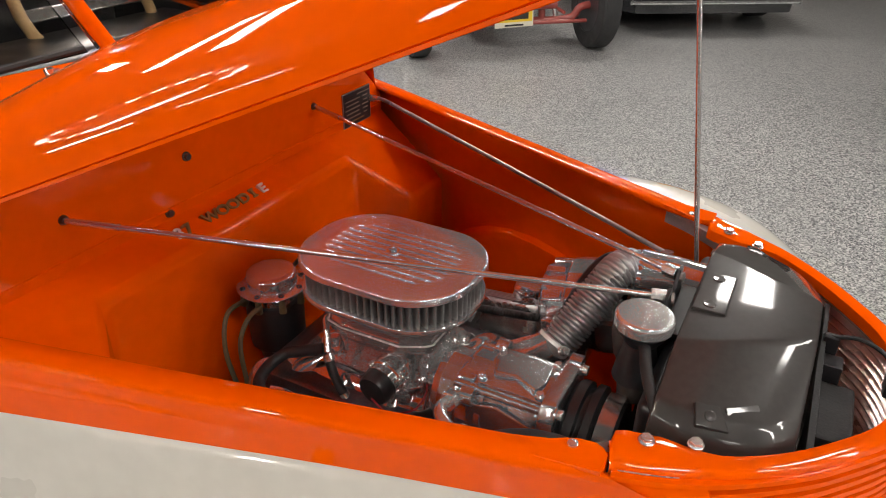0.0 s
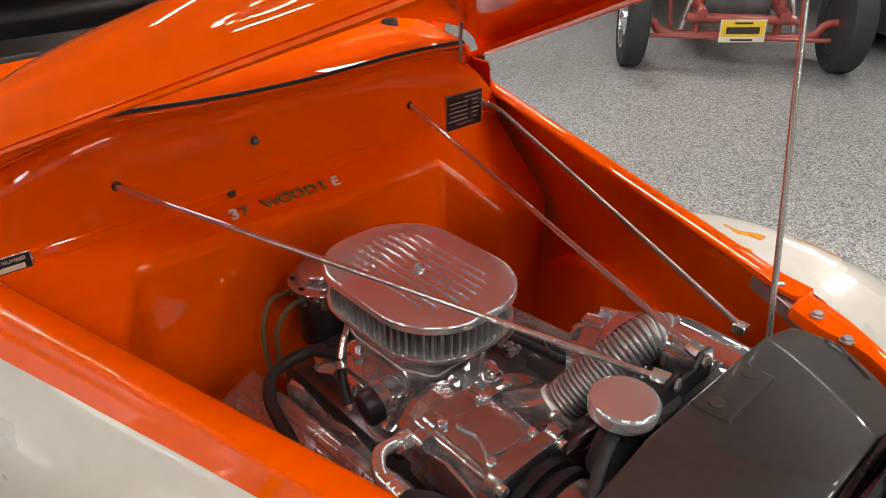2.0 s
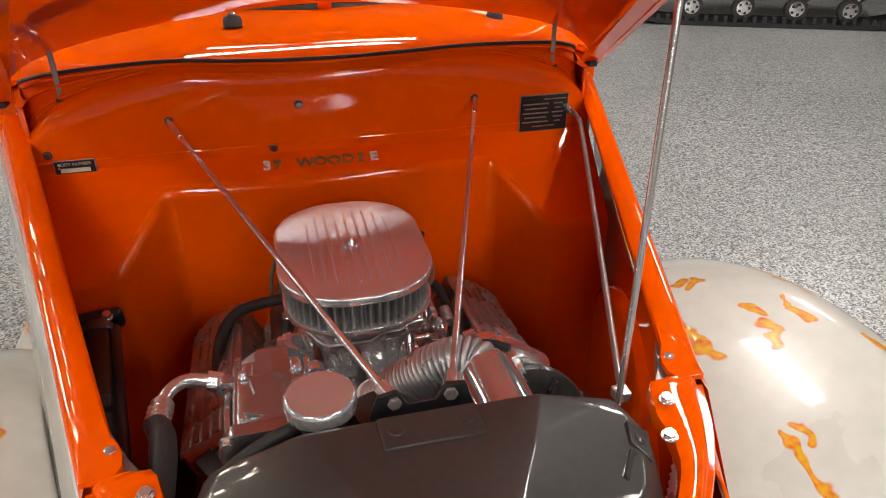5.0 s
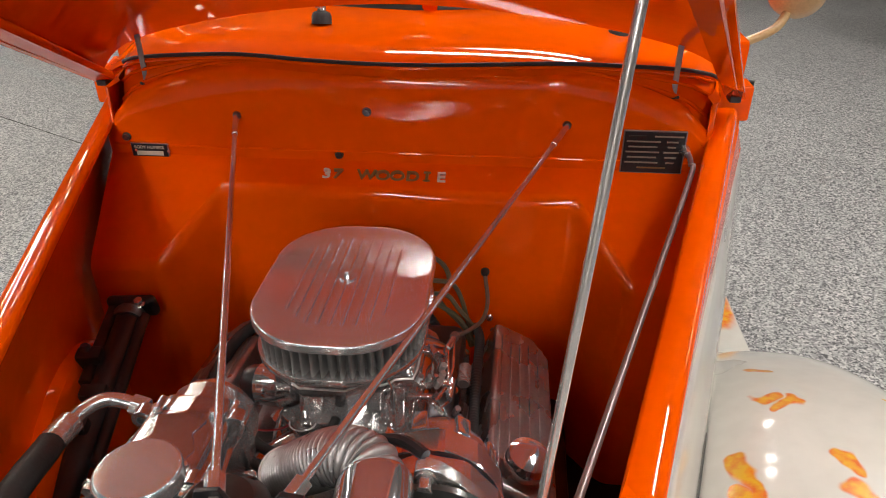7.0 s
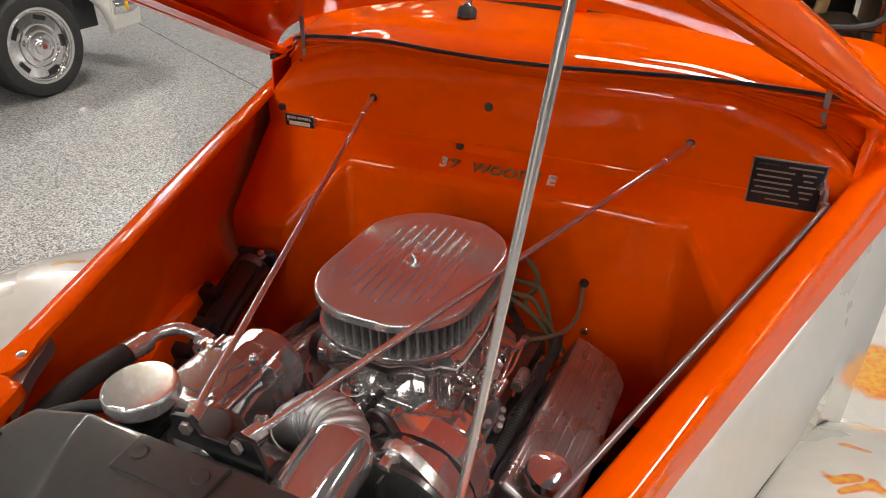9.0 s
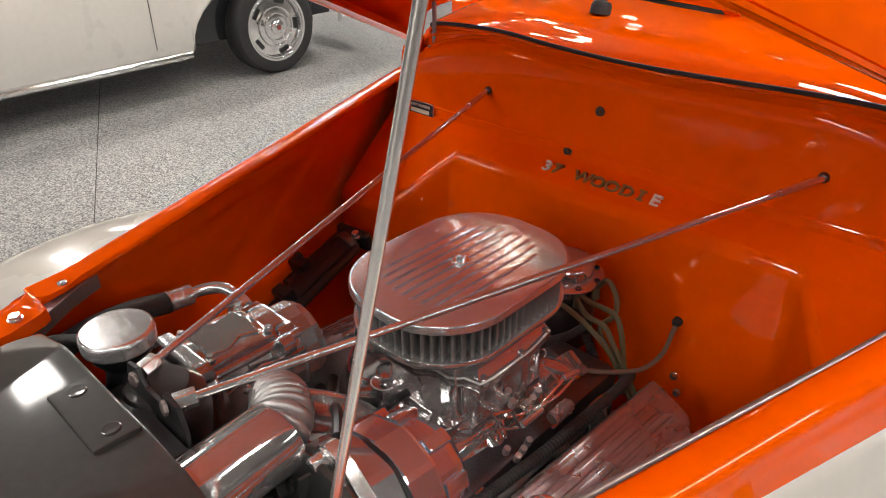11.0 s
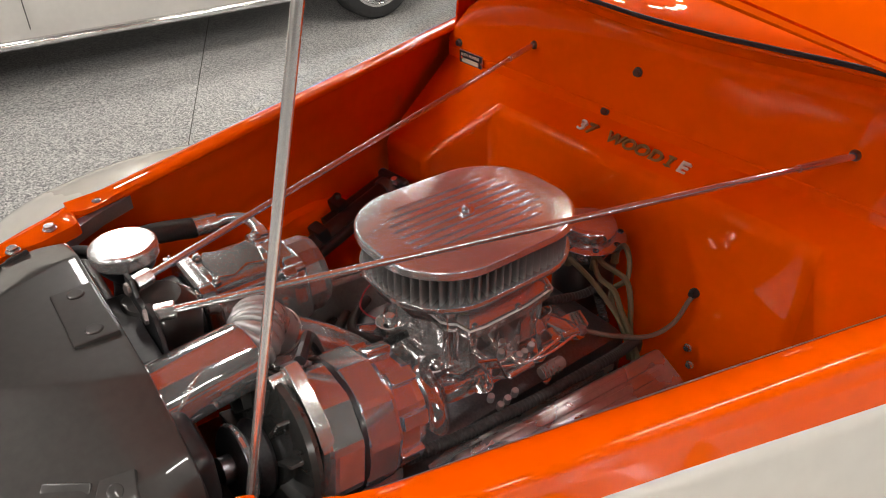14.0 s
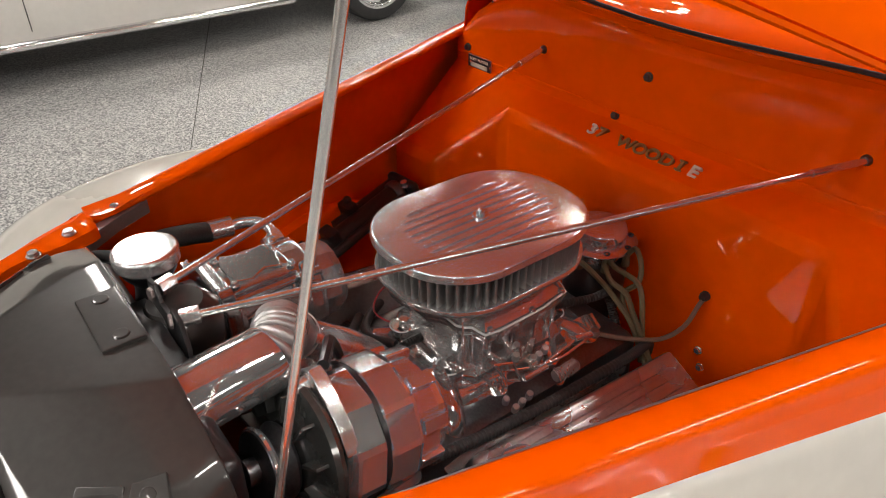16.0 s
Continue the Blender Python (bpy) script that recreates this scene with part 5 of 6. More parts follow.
    for pts in ([(0.10, -0.452, 0.80), (0.112, -0.458, 0.80), (0.124, -0.462, 0.794), (0.127, -0.46, 0.784), (0.118, -0.452, 0.78)],):
        part("wire_bracket", Geo().tube(pts, 0.002, 6, 5), STEEL, t)
    for k, (y, z, a) in enumerate(((-0.405, 0.79, 20), (-0.44, 0.79, -35), (-0.35, 0.79, 60))):
        m = to_axis((0.102 + 0.008 * k, y, z), (1, 0, 0), a)
        part("lever", Geo().prism([(0, -0.014), (0.010, -0.008), (0.026, 0.022), (0.019, 0.029), (-0.008, 0.006)], 0, 0.0028, m), STEEL, t, bevel=0.0006)
    for p in ((0.086, -0.405, 0.803), (0.10, -0.404, 0.802), (0.116, -0.40, 0.798), (0.134, -0.465, 0.772), (0.15, -0.462, 0.768), (0.147, -0.447, 0.768), (0.143, -0.43, 0.768), (0.118, -0.316, 0.79), (0.117, -0.435, 0.822), (0.118, -0.392, 0.801), (0.118, -0.380, 0.806)):
        part("screw", Geo().lathe([(0.0050, -0.012), (0.0050, 0.002), (0.0042, 0.0036), (0.0012, 0.0038), (0.001, 0.003), (0, 0.003)], 12, to_axis(p, (0.35, -0.2, 0.9))), RIBBED, t, sharp=25)
    # open frame lever, idle stop and small fittings
    for p, q in (((0.118, -0.476, 0.828), (0.118, -0.451, 0.786)), ((0.118, -0.476, 0.828), (0.128, -0.452, 0.826)), ((0.118, -0.451, 0.786), (0.132, -0.438, 0.79)), ((0.128, -0.452, 0.826), (0.132, -0.438, 0.79))):
        part("frame_bar", Geo().tube([p, q], 0.0022, 8, 1), CAST, t)
    for p, d, r, h in (((0.11, -0.424, 0.808), (0.1, -0.1, 1), 0.0065, 0.018), ((0.112, -0.45, 0.806), (0.6, -0.3, 0.6), 0.006, 0.014), ((0.11, -0.375, 0.792), (0.3, 0, 1), 0.006, 0.02), ((0.105, -0.345, 0.788), (0.5, 0.2, 0.8), 0.008, 0.014), ((0.092, -0.33, 0.79), (0, -0.4, 1), 0.006, 0.02)):
        part("fitting", Geo().prism(hexagon(r), 0, h * 0.6, to_axis(p, d)).lathe([(r * 0.6, h * 0.6), (r * 0.6, h), (0, h)], 12, to_axis(p, d)), CAST, t, bevel=0.0006, segments=1)
    part("lever", Geo().prism([(-0.008, -0.01), (0.012, -0.012), (0.04, 0.004), (0.044, 0.012), (0.036, 0.016), (0.004, 0.010), (-0.008, 0.006)], 0, 0.003, to_axis((0.112, -0.35, 0.778), (0.85, -0.1, 0.5), 70)), CAST, t, bevel=0.0006)
    part("cross_link", Geo().tube([(0.108, -0.452, 0.796), (0.122, -0.41, 0.79), (0.13, -0.36, 0.786), (0.127, -0.30, 0.79)], 0.0022, 8, 5), STEEL, t)
    part("cable_ball", Geo().lathe([(0.0005, -0.008), (0.006, -0.006), (0.0085, 0.0), (0.006, 0.006), (0.0, 0.008)], 14, Matrix.Translation((0.127, -0.288, 0.792))), DULL, t)
    part("cable_yoke", Geo().tube([(0.118, -0.318, 0.79), (0.126, -0.292, 0.792)], 0.0055, 10, 1), STEEL, t)


carburetor()


def distributor():
    t = thing("distributor", "black distributor under a round chrome cover plate", "distributor", (-0.018, -0.125, 0.72))
    x0, y0 = -0.018, -0.125
    c = Matrix.Translation((x0, y0, 0))
    part("housing", Geo().lathe([(0.035, 0.66), (0.04, 0.69), (0.052, 0.70), (0.054, 0.775), (0.046, 0.79), (0.03, 0.792)], 32, c), BLACK, t)
    part("cup", Geo().lathe([(0.040, 0.785), (0.041, 0.80), (0.036, 0.812), (0.036, 0.818)], 32, c), CAST, t, "bright metal cup")
    plate = part("cover_plate", Geo().lathe([(0.046, 0.818), (0.064, 0.8195), (0.0655, 0.8215), (0.064, 0.8235), (0.046, 0.826)], 44, c), CAST, t, "chrome flange with holes", sharp=60)
    part("crown", Geo().lathe([(0.046, 0.824), (0.0465, 0.843), (0.045, 0.848), (0.041, 0.8505), (0.03, 0.851), (0, 0.851)], 40, c), CAST, t, "polished crown", sharp=50)
    for k in range(8):
        a = 2 * math.pi * k / 8 + 0.2
        p = (x0 + 0.0555 * math.cos(a), y0 + 0.0555 * math.sin(a), 0)
        part("hole", Geo().lathe([(0.0052, 0.8242), (0.0052, 0.8262), (0.003, 0.8262), (0.003, 0.8245)], 12, Matrix.Translation(p)), BLACK, plate)
        part("terminal", Geo().lathe([(0.007, 0.79), (0.0065, 0.80), (0.0055, 0.818)], 10, Matrix.Translation(p)), OLIVE, t)
    leads = ([(-0.07, -0.14, 0.805), (-0.105, -0.14, 0.80), (-0.133, -0.14, 0.76), (-0.14, -0.15, 0.68)], [(-0.065, -0.10, 0.805), (-0.12, -0.105, 0.805), (-0.15, -0.12, 0.75), (-0.15, -0.14, 0.66)],
             [(0.006, -0.19, 0.812), (0.04, -0.195, 0.808), (0.074, -0.2, 0.80), (0.117, -0.2, 0.774), (0.137, -0.196, 0.745), (0.149, -0.192, 0.70)],
             [(0.03, -0.15, 0.812), (0.056, -0.165, 0.817), (0.085, -0.172, 0.822), (0.112, -0.178, 0.822), (0.128, -0.184, 0.80), (0.14, -0.19, 0.76), (0.152, -0.19, 0.70)],
             [(0.038, -0.115, 0.812), (0.07, -0.14, 0.85), (0.098, -0.16, 0.845), (0.107, -0.172, 0.82), (0.09, -0.18, 0.795), (0.10, -0.19, 0.78), (0.13, -0.195, 0.75), (0.162, -0.195, 0.70)],
             [(0.034, -0.165, 0.81), (0.066, -0.185, 0.805), (0.106, -0.198, 0.81), (0.126, -0.2, 0.785), (0.146, -0.2, 0.758), (0.17, -0.198, 0.715)])
    for pts in leads:
        part("plug_lead", Geo().tube(pts, 0.0044, 8, 6), OLIVE, t, "olive spark plug lead")
    part("conduit", Geo().tube([(0.05, -0.172, 0.775), (0.07, -0.18, 0.755), (0.088, -0.185, 0.73), (0.105, -0.185, 0.69)], 0.008, 10, 24, radii=lambda f: 0.0075 + 0.0008 * math.cos(f * 2 * math.pi * 24)), RUBBER, t, "black ribbed conduit")


distributor()


def coil():
    t = thing("ignition_coil", "polished round canister behind the engine", "canister", (-0.127, -0.165, 0.70))
    m = to_axis((-0.125, -0.185, 0.70), (-0.25, -0.5, 0.7))
    part("can", Geo().lathe([(0.030, -0.06), (0.031, 0.02), (0.028, 0.028), (0.016, 0.032), (0.014, 0.05), (0.0, 0.052)], 28, m), POLISHED, t)
    part("hose", Geo().tube([(-0.10, -0.30, 0.79), (-0.118, -0.265, 0.783), (-0.125, -0.24, 0.775), (-0.15, -0.229, 0.768), (-0.18, -0.232, 0.766), (-0.213, -0.255, 0.77), (-0.238, -0.30, 0.765), (-0.248, -0.37, 0.752), (-0.24, -0.45, 0.735), (-0.215, -0.54, 0.70)], 0.0102, 14, 6), RUBBER, t, "thick black hose")


coil()


def compressor():
    t = thing("compressor", "chromed compressor with belt pulley at the front of the engine", "compressor", (-0.15, -0.67, 0.82))
    cz = 0.866
    c = to_axis((-0.15, -0.575, cz), (0, -1, 0))
    part("barrel", Geo().lathe([(0.03, -0.02), (0.05, -0.012), (0.056, 0.0), (0.056, 0.028), (0.062, 0.032), (0.062, 0.07), (0.0605, 0.074), (0.0605, 0.10), (0.062, 0.104), (0.062, 0.145), (0.056, 0.15)], 16, c), SATIN, t, sharp=20)
    part("rear_head", Geo().prism([(-0.058, -0.03), (-0.03, -0.06), (0.03, -0.06), (0.058, -0.03), (0.058, 0.03), (0.036, 0.056), (-0.036, 0.056), (-0.058, 0.03)], 0.022, 0.05, c), SATIN, t, bevel=0.006, segments=2)
    rows = [[(x, y, cz + 0.064 - 2.2 * (x + 0.151) ** 2 - 1.2 * (y + 0.677) ** 2) for x in (-0.194, -0.18, -0.165, -0.151, -0.137, -0.122, -0.108)] for y in (-0.724, -0.70, -0.677, -0.65, -0.63)]
    part("top_cover", Geo().slab(rows, (0, 0, -0.03)), SATIN, t, bevel=0.004, segments=2)
    pad = [(-0.186, -0.708), (-0.162, -0.716), (-0.125, -0.712), (-0.116, -0.69), (-0.128, -0.668), (-0.12, -0.646), (-0.15, -0.640), (-0.178, -0.648), (-0.172, -0.676)]
    part("top_pad", Geo().prism([(x + 0.15, y + 0.677) for x, y in pad], -0.016, 0.0, Matrix.Translation((-0.15, -0.677, cz + 0.0665)) @ pose(0, 0, 0, 2, 6, 0)), SATIN, t, bevel=0.003, segments=2)
    part("front_head", Geo().prism([(-0.064, -0.04), (-0.04, -0.066), (0.04, -0.066), (0.064, -0.04), (0.066, 0.045), (0.05, 0.068), (-0.05, 0.068), (-0.066, 0.045)], 0.146, 0.17, c), SATIN, t, bevel=0.006, segments=2)
    for s in (-1, 1):
        part("side_web", Geo().prism([(-0.05, -0.018), (0.052, -0.026), (0.052, 0.02), (0.01, 0.028), (-0.05, 0.012)], -0.004, 0.004, Matrix.Translation((-0.15 + s * 0.058, -0.675, cz + 0.012)) @ pose(0, 0, 0, 0, 90, 0) @ pose(0, 0, 0, 0, 0, 90)), SATIN, t, bevel=0.002)
        part("through_bolt", Geo().tube([(-0.15 + s * 0.045, -0.60, cz + 0.046), (-0.15 + s * 0.045, -0.735, cz + 0.046)], 0.0065, 10, 1), SATIN, t)
    for y, r in ((-0.64, 0.0655), (-0.72, 0.067)):
        part("ring", Geo().lathe([(r - 0.006, -0.005), (r, -0.004), (r, 0.004), (r - 0.006, 0.005)], 24, to_axis((-0.15, y, cz), (0, -1, 0))), SATIN, t, sharp=30)
    for x, y, z in ((-0.208, -0.625, 0.908), (-0.096, -0.627, 0.911), (-0.1, -0.735, 0.928)):
        k = 1 if x < -0.15 else -1
        part("ear", Geo().lathe([(0.0135, -0.009), (0.0135, 0.009), (0.0055, 0.009), (0.0055, -0.009), (0.0135, -0.009)], 18, to_axis((x, y, z), (0, -1, 0)), False).box(x + k * 0.012, y, z - 0.014, 0.024, 0.016, 0.022), SATIN, t, bevel=0.0015)
    for x in (-0.204, -0.105):
        for z in (0.83, 0.925):
            bolt(t, (x, -0.744, z), (0, -1, 0), 0.0075, 0.009)
    for x, y in ((-0.186, -0.715), (-0.118, -0.715), (-0.186, -0.634), (-0.118, -0.634)):
        bolt(t, (x, y, cz + 0.062), (0, 0, 1), 0.005, 0.006)
    pm = to_axis((-0.148, -0.748, 0.862), (0, -1, 0))
    part("clutch", Geo().lathe([(0.062, 0), (0.066, 0.004), (0.066, 0.016), (0.057, 0.018), (0.057, 0.024), (0.066, 0.026), (0.066, 0.036), (0.06, 0.04)], 40, pm), BLACK, t, "black clutch pulley")
    part("pulley", Geo().lathe([(0.05, 0.04), (0.061, 0.042), (0.061, 0.064), (0.055, 0.068), (0.03, 0.066), (0.0, 0.062)], 40, pm), SATIN, t, "chrome pulley")
    el = part("elbow", Geo().tube([(-0.195, -0.612, 0.895), (-0.235, -0.606, 0.908), (-0.262, -0.612, 0.916), (-0.28, -0.634, 0.916), (-0.287, -0.66, 0.912)], 0.0088, 12, 6), STEEL, t)
    part("hose_nut", Geo().prism(hexagon(0.0135), 0, 0.02, to_axis((-0.214, -0.608, 0.902), (-0.9, 0.02, 0.3))), STEEL, el, bevel=0.001)
    part("crimp", Geo().tube([(-0.283, -0.65, 0.915), (-0.286, -0.688, 0.917)], 0.0148, 14, 1), STEEL, el)
    for k in range(3):
        p = Vector((-0.283, -0.65, 0.915)).lerp(Vector((-0.286, -0.688, 0.917)), 0.25 + 0.25 * k)
        part("crimp_ring", Geo().lathe([(0.0149, -0.002), (0.0158, 0), (0.0149, 0.002)], 16, to_axis(p, (-0.009, -0.04, -0.01))), STEEL, el)
    part("hose", Geo().tube([(-0.287, -0.683, 0.915), (-0.276, -0.715, 0.928), (-0.270, -0.75, 0.936), (-0.268, -0.79, 0.936), (-0.272, -0.835, 0.922), (-0.282, -0.885, 0.885), (-0.29, -0.93, 0.82), (-0.28, -0.96, 0.74)], 0.0152, 16, 6), RUBBER, t, "fat black rubber hose")
    part("mount", Geo().box(-0.14, -0.64, 0.79, 0.08, 0.08, 0.06), CAST, t, bevel=0.008)


compressor()


def alternator():
    t = thing("alternator", "chromed alternator with black band, front fan and pulley", "alternator", (0.136, -0.705, 0.80))
    c = to_axis((0.136, -0.705, 0.874), (0.067, -1, 0.195))

    def ring(prof, n, turn=0.0):
        """Facets round the axis, joined by narrow bevels."""
        rows = []
        for r, z in prof:
            row = []
            for k in range(n):
                a = 2 * math.pi * (k + turn) / n
                for d in (-0.42, 0.42):
                    b = a + d * 2 * math.pi / n
                    row.append((r * math.cos(b), r * math.sin(b), z))
            rows.append(row)
        g = Geo().grid(rows, close_v=True, m=c)
        for q, rev in ((0, True), (len(prof) - 1, False)):
            ids = list(range(q * n * 2, (q + 1) * n * 2))
            g.f.append(tuple(reversed(ids)) if rev else tuple(ids))
        return g

    part("rear_case", ring([(0.03, -0.098), (0.052, -0.096), (0.064, -0.09), (0.068, -0.078), (0.069, -0.05), (0.069, -0.04)], 9, 0.3), CHROME, t, sharp=12)
    part("stator", ring([(0.074, -0.048), (0.0785, -0.044), (0.0795, -0.04), (0.0795, -0.004), (0.078, -0.002)], 11), CHROME, t, sharp=12)
    part("band", Geo().lathe([(0.0755, -0.004), (0.0775, -0.003), (0.0775, 0.003), (0.0755, 0.004)], 44, c), BLACK, t, "black joint band")
    part("front_case", ring([(0.077, 0.002), (0.079, 0.004), (0.079, 0.034), (0.0775, 0.038), (0.07, 0.046), (0.05, 0.05)], 10, 0.2), CHROME, t, sharp=12)
    for k in range(9):
        a = 2 * math.pi * (k + 0.55) / 9
        part("vent_rib", Geo().box(0.0685, 0, -0.068, 0.012, 0.018, 0.034, c @ pose(0, 0, 0, 0, 0, math.degrees(a))), CHROME, t, bevel=0.003, segments=2)
    part("fan", Geo().lathe([(0.03, 0.052), (0.07, 0.053), (0.084, 0.056), (0.087, 0.062), (0.085, 0.068), (0.06, 0.075), (0.03, 0.077)], 40, c), FAN, t, "dark grey glossy fan disc")
    for k in range(12):
        a = 2 * math.pi * k / 12
        part("fan_blade", Geo().box(0.064, 0, 0.078, 0.03, 0.004, 0.014, c @ pose(0, 0, 0, 0, 0, math.degrees(a))), FAN, t, bevel=0.001)
    part("pulley", Geo().lathe([(0.03, 0.076), (0.039, 0.08), (0.041, 0.084), (0.031, 0.094), (0.041, 0.104), (0.039, 0.108), (0.014, 0.11), (0.014, 0.122), (0.0, 0.122)], 36, c), ALLOY_DARK, t, "dark grooved pulley")
    part("pulley_rim", Geo().lathe([(0.0412, 0.101), (0.0425, 0.104), (0.0412, 0.107)], 36, c), CHROME, t)
    out = [(-0.013, 0.010), (-0.014, -0.006), (-0.004, -0.014), (0.016, -0.018), (0.036, -0.034), (0.052, -0.056), (0.066, -0.05), (0.052, -0.024), (0.03, -0.002), (0.012, 0.011), (-0.002, 0.016)]
    ear = part("ear", Geo().prism(out, -0.008, 0.008, Matrix(((1, 0, 0, 0.139), (0, 0, -1, -0.733), (0, 1, 0, 0.966), (0, 0, 0, 1)))), STEEL, t, "pale steel adjusting ear", bevel=0.002)
    bolt(ear, (0.137, -0.741, 0.967), (0, -1, 0), 0.0085, 0.016)
    part("bracket", Geo().tube([(0.135, -0.722, 0.978), (0.112, -0.704, 0.976), (0.088, -0.69, 0.962), (0.07, -0.675, 0.93), (0.055, -0.66, 0.88), (0.045, -0.645, 0.82)], 0.0065, 8, 5), BLACK, t, "black curved brace")
    part("mount", Geo().box(0.136, -0.66, 0.785, 0.06, 0.07, 0.06), CAST, t, bevel=0.008)


alternator()


def water_hose():
    t = thing("radiator_hose", "ribbed steel radiator hose with a chrome end sleeve", "radiator hose", (-0.03, -0.62, 0.84))
    line = [(0.0925, -0.775, 0.978), (0.0915, -0.759, 0.982), (0.084, -0.746, 0.986), (0.066, -0.736, 0.985), (0.044, -0.726, 0.971), (0.02, -0.712, 0.946), (-0.004, -0.697, 0.918), (-0.024, -0.682, 0.892)]
    # rings at an even pitch along the line
    fine = smooth_line(line, 24)
    run = [0.0]
    for a, b in zip(fine, fine[1:]):
        run.append(run[-1] + (b - a).length)
    n = 30 * 8
    even = [Vector([float(np.interp(run[-1] * k / n, run, [p[q] for p in fine])) for q in range(3)]) for k in range(n + 1)]
    part("bellows", Geo().tube(even, 0.028, 32, 1, radii=lambda f: 0.0235 + 0.006 * abs(math.sin(f * math.pi * 30)) ** 0.6), RIBBED, t, "ribbed steel bellows", sharp=80)
    part("sleeve", Geo().tube([(0.0915, -0.7585, 0.978), (0.0918, -0.7595, 0.978), (0.092, -0.762, 0.978), (0.0935, -0.766, 0.9778), (0.096, -0.81, 0.977), (0.1, -0.875, 0.972)], 0.036, 40, 1, radii=lambda f: 0.036 - 0.008 * max(0, 1 - f * 2.0) ** 3), CHROME, t, "plain chrome sleeve", sharp=60)
    part("clamp", Geo().tube([(-0.0225, -0.683, 0.894), (-0.0255, -0.681, 0.890)], 0.0312, 30, 1), LETTER_LIGHT, t, "pale end collar")
    part("neck", Geo().tube([(-0.0235, -0.682, 0.8925), (-0.024, -0.655, 0.868), (-0.018, -0.616, 0.838), (-0.015, -0.58, 0.80), (-0.015, -0.56, 0.76)], 0.0262, 20, 5), POLISHED, t, "cast water neck")
    bolt(t, (-0.055, -0.70, 0.905), (-0.4, -0.6, 0.6), 0.006, 0.012)


water_hose()


def small_lines():
    t = thing("vacuum_hose", "grey hose from the firewall to the engine", "hose", (0.166, -0.075, 0.78))
    part("hose", Geo().tube([(0.166, -0.072, 0.782), (0.168, -0.09, 0.775), (0.174, -0.13, 0.756), (0.168, -0.18, 0.752), (0.15, -0.24, 0.772), (0.127, -0.288, 0.792)], 0.0038, 10, 6), GREY_HOSE, t)
    part("grommet", Geo().lathe([(0.0085, -0.002), (0.008, 0.006), (0.005, 0.012)], 16, to_axis((0.166, -0.072, 0.784), (0, -1, 0))), RUBBER, t)
    t = thing("fuel_line", "short black fuel hose with clamps on the carburetor", "fuel hose", (-0.129, -0.33, 0.78))
    part("hose", Geo().tube([(-0.125, -0.33, 0.80), (-0.133, -0.345, 0.775), (-0.14, -0.37, 0.745), (-0.14, -0.40, 0.71)], 0.008, 10, 5), RUBBER, t)
    for p, q in (((-0.124, -0.328, 0.806), (-0.127, -0.334, 0.796)), ((-0.139, -0.366, 0.75), (-0.14, -0.374, 0.74))):
        part("clamp", Geo().tube([p, q], 0.0095, 14, 1), STEEL, t)
    part("fitting", Geo().tube([(-0.105, -0.315, 0.838), (-0.124, -0.328, 0.81)], 0.006, 10, 1), STEEL, t, "brass and steel fitting")
    part("feed_pipe", Geo().tube([(-0.105, -0.315, 0.838), (-0.085, -0.30, 0.845), (-0.07, -0.31, 0.84)], 0.005, 8, 4), STEEL, t)
    t = thing("wire_loop", "thin red wire looped beside the throttle housing", "wire", (-0.15, -0.47, 0.78))
    part("wire", Geo().tube([(-0.165, -0.44, 0.79), (-0.168, -0.47, 0.778), (-0.14, -0.50, 0.772), (-0.10, -0.50, 0.775), (-0.08, -0.49, 0.785)], 0.0016, 6, 6), RED_WIRE, t)
    t = thing("heater_hose", "black ribbed conduit along the valve cover", "conduit", (0.13, -0.4, 0.75))
    part("conduit", Geo().tube([(0.16, -0.64, 0.79), (0.167, -0.598, 0.788), (0.168, -0.545, 0.779), (0.168, -0.486, 0.771), (0.167, -0.42, 0.762), (0.166, -0.351, 0.757), (0.166, -0.277, 0.753), (0.165, -0.235, 0.752), (0.155, -0.19, 0.74), (0.14, -0.165, 0.70)], 0.009, 10, 30, radii=lambda f: 0.0078 + 0.0007 * math.cos(f * 2 * math.pi * 90)), RUBBER, t)
    part("branch", Geo().tube([(0.05, -0.30, 0.80), (0.058, -0.26, 0.795), (0.066, -0.22, 0.79), (0.075, -0.18, 0.80)], 0.007, 10, 20, radii=lambda f: 0.0066 + 0.0007 * math.cos(f * 2 * math.pi * 22)), RUBBER, t)
    part("stub_conduit", Geo().tube([(-0.022, -0.492, 0.792), (-0.024, -0.515, 0.79), (-0.028, -0.545, 0.782), (-0.035, -0.57, 0.765)], 0.007, 10, 20, radii=lambda f: 0.0062 + 0.0008 * math.cos(f * 2 * math.pi * 18)), RUBBER, t)
    for pts in ([(-0.05, -0.52, 0.772), (-0.09, -0.54, 0.77), (-0.13, -0.52, 0.765), (-0.17, -0.47, 0.755)], [(-0.04, -0.55, 0.768), (-0.08, -0.565, 0.762), (-0.125, -0.55, 0.757), (-0.17, -0.51, 0.745)]):
        part("hose", Geo().tube(pts, 0.0075, 10, 6), RUBBER, t, "black hose")
    t = thing("steering_shaft", "black steering shaft with clamps and a universal joint", "steering shaft", (-0.43, -0.25, 0.7))
    a, b = Vector((-0.452, -0.225, 0.772)), Vector((-0.405, -0.62, 0.66))
    d = (b - a).normalized()
    part("shaft", Geo().tube([a, b], 0.021, 16, 1), BLACK, t)
    part("side_tube", Geo().tube([a + Vector((-0.028, -0.01, 0.0)), a + d * 0.17 + Vector((-0.03, 0, 0.004))], 0.012, 12, 1), BLACK, t)
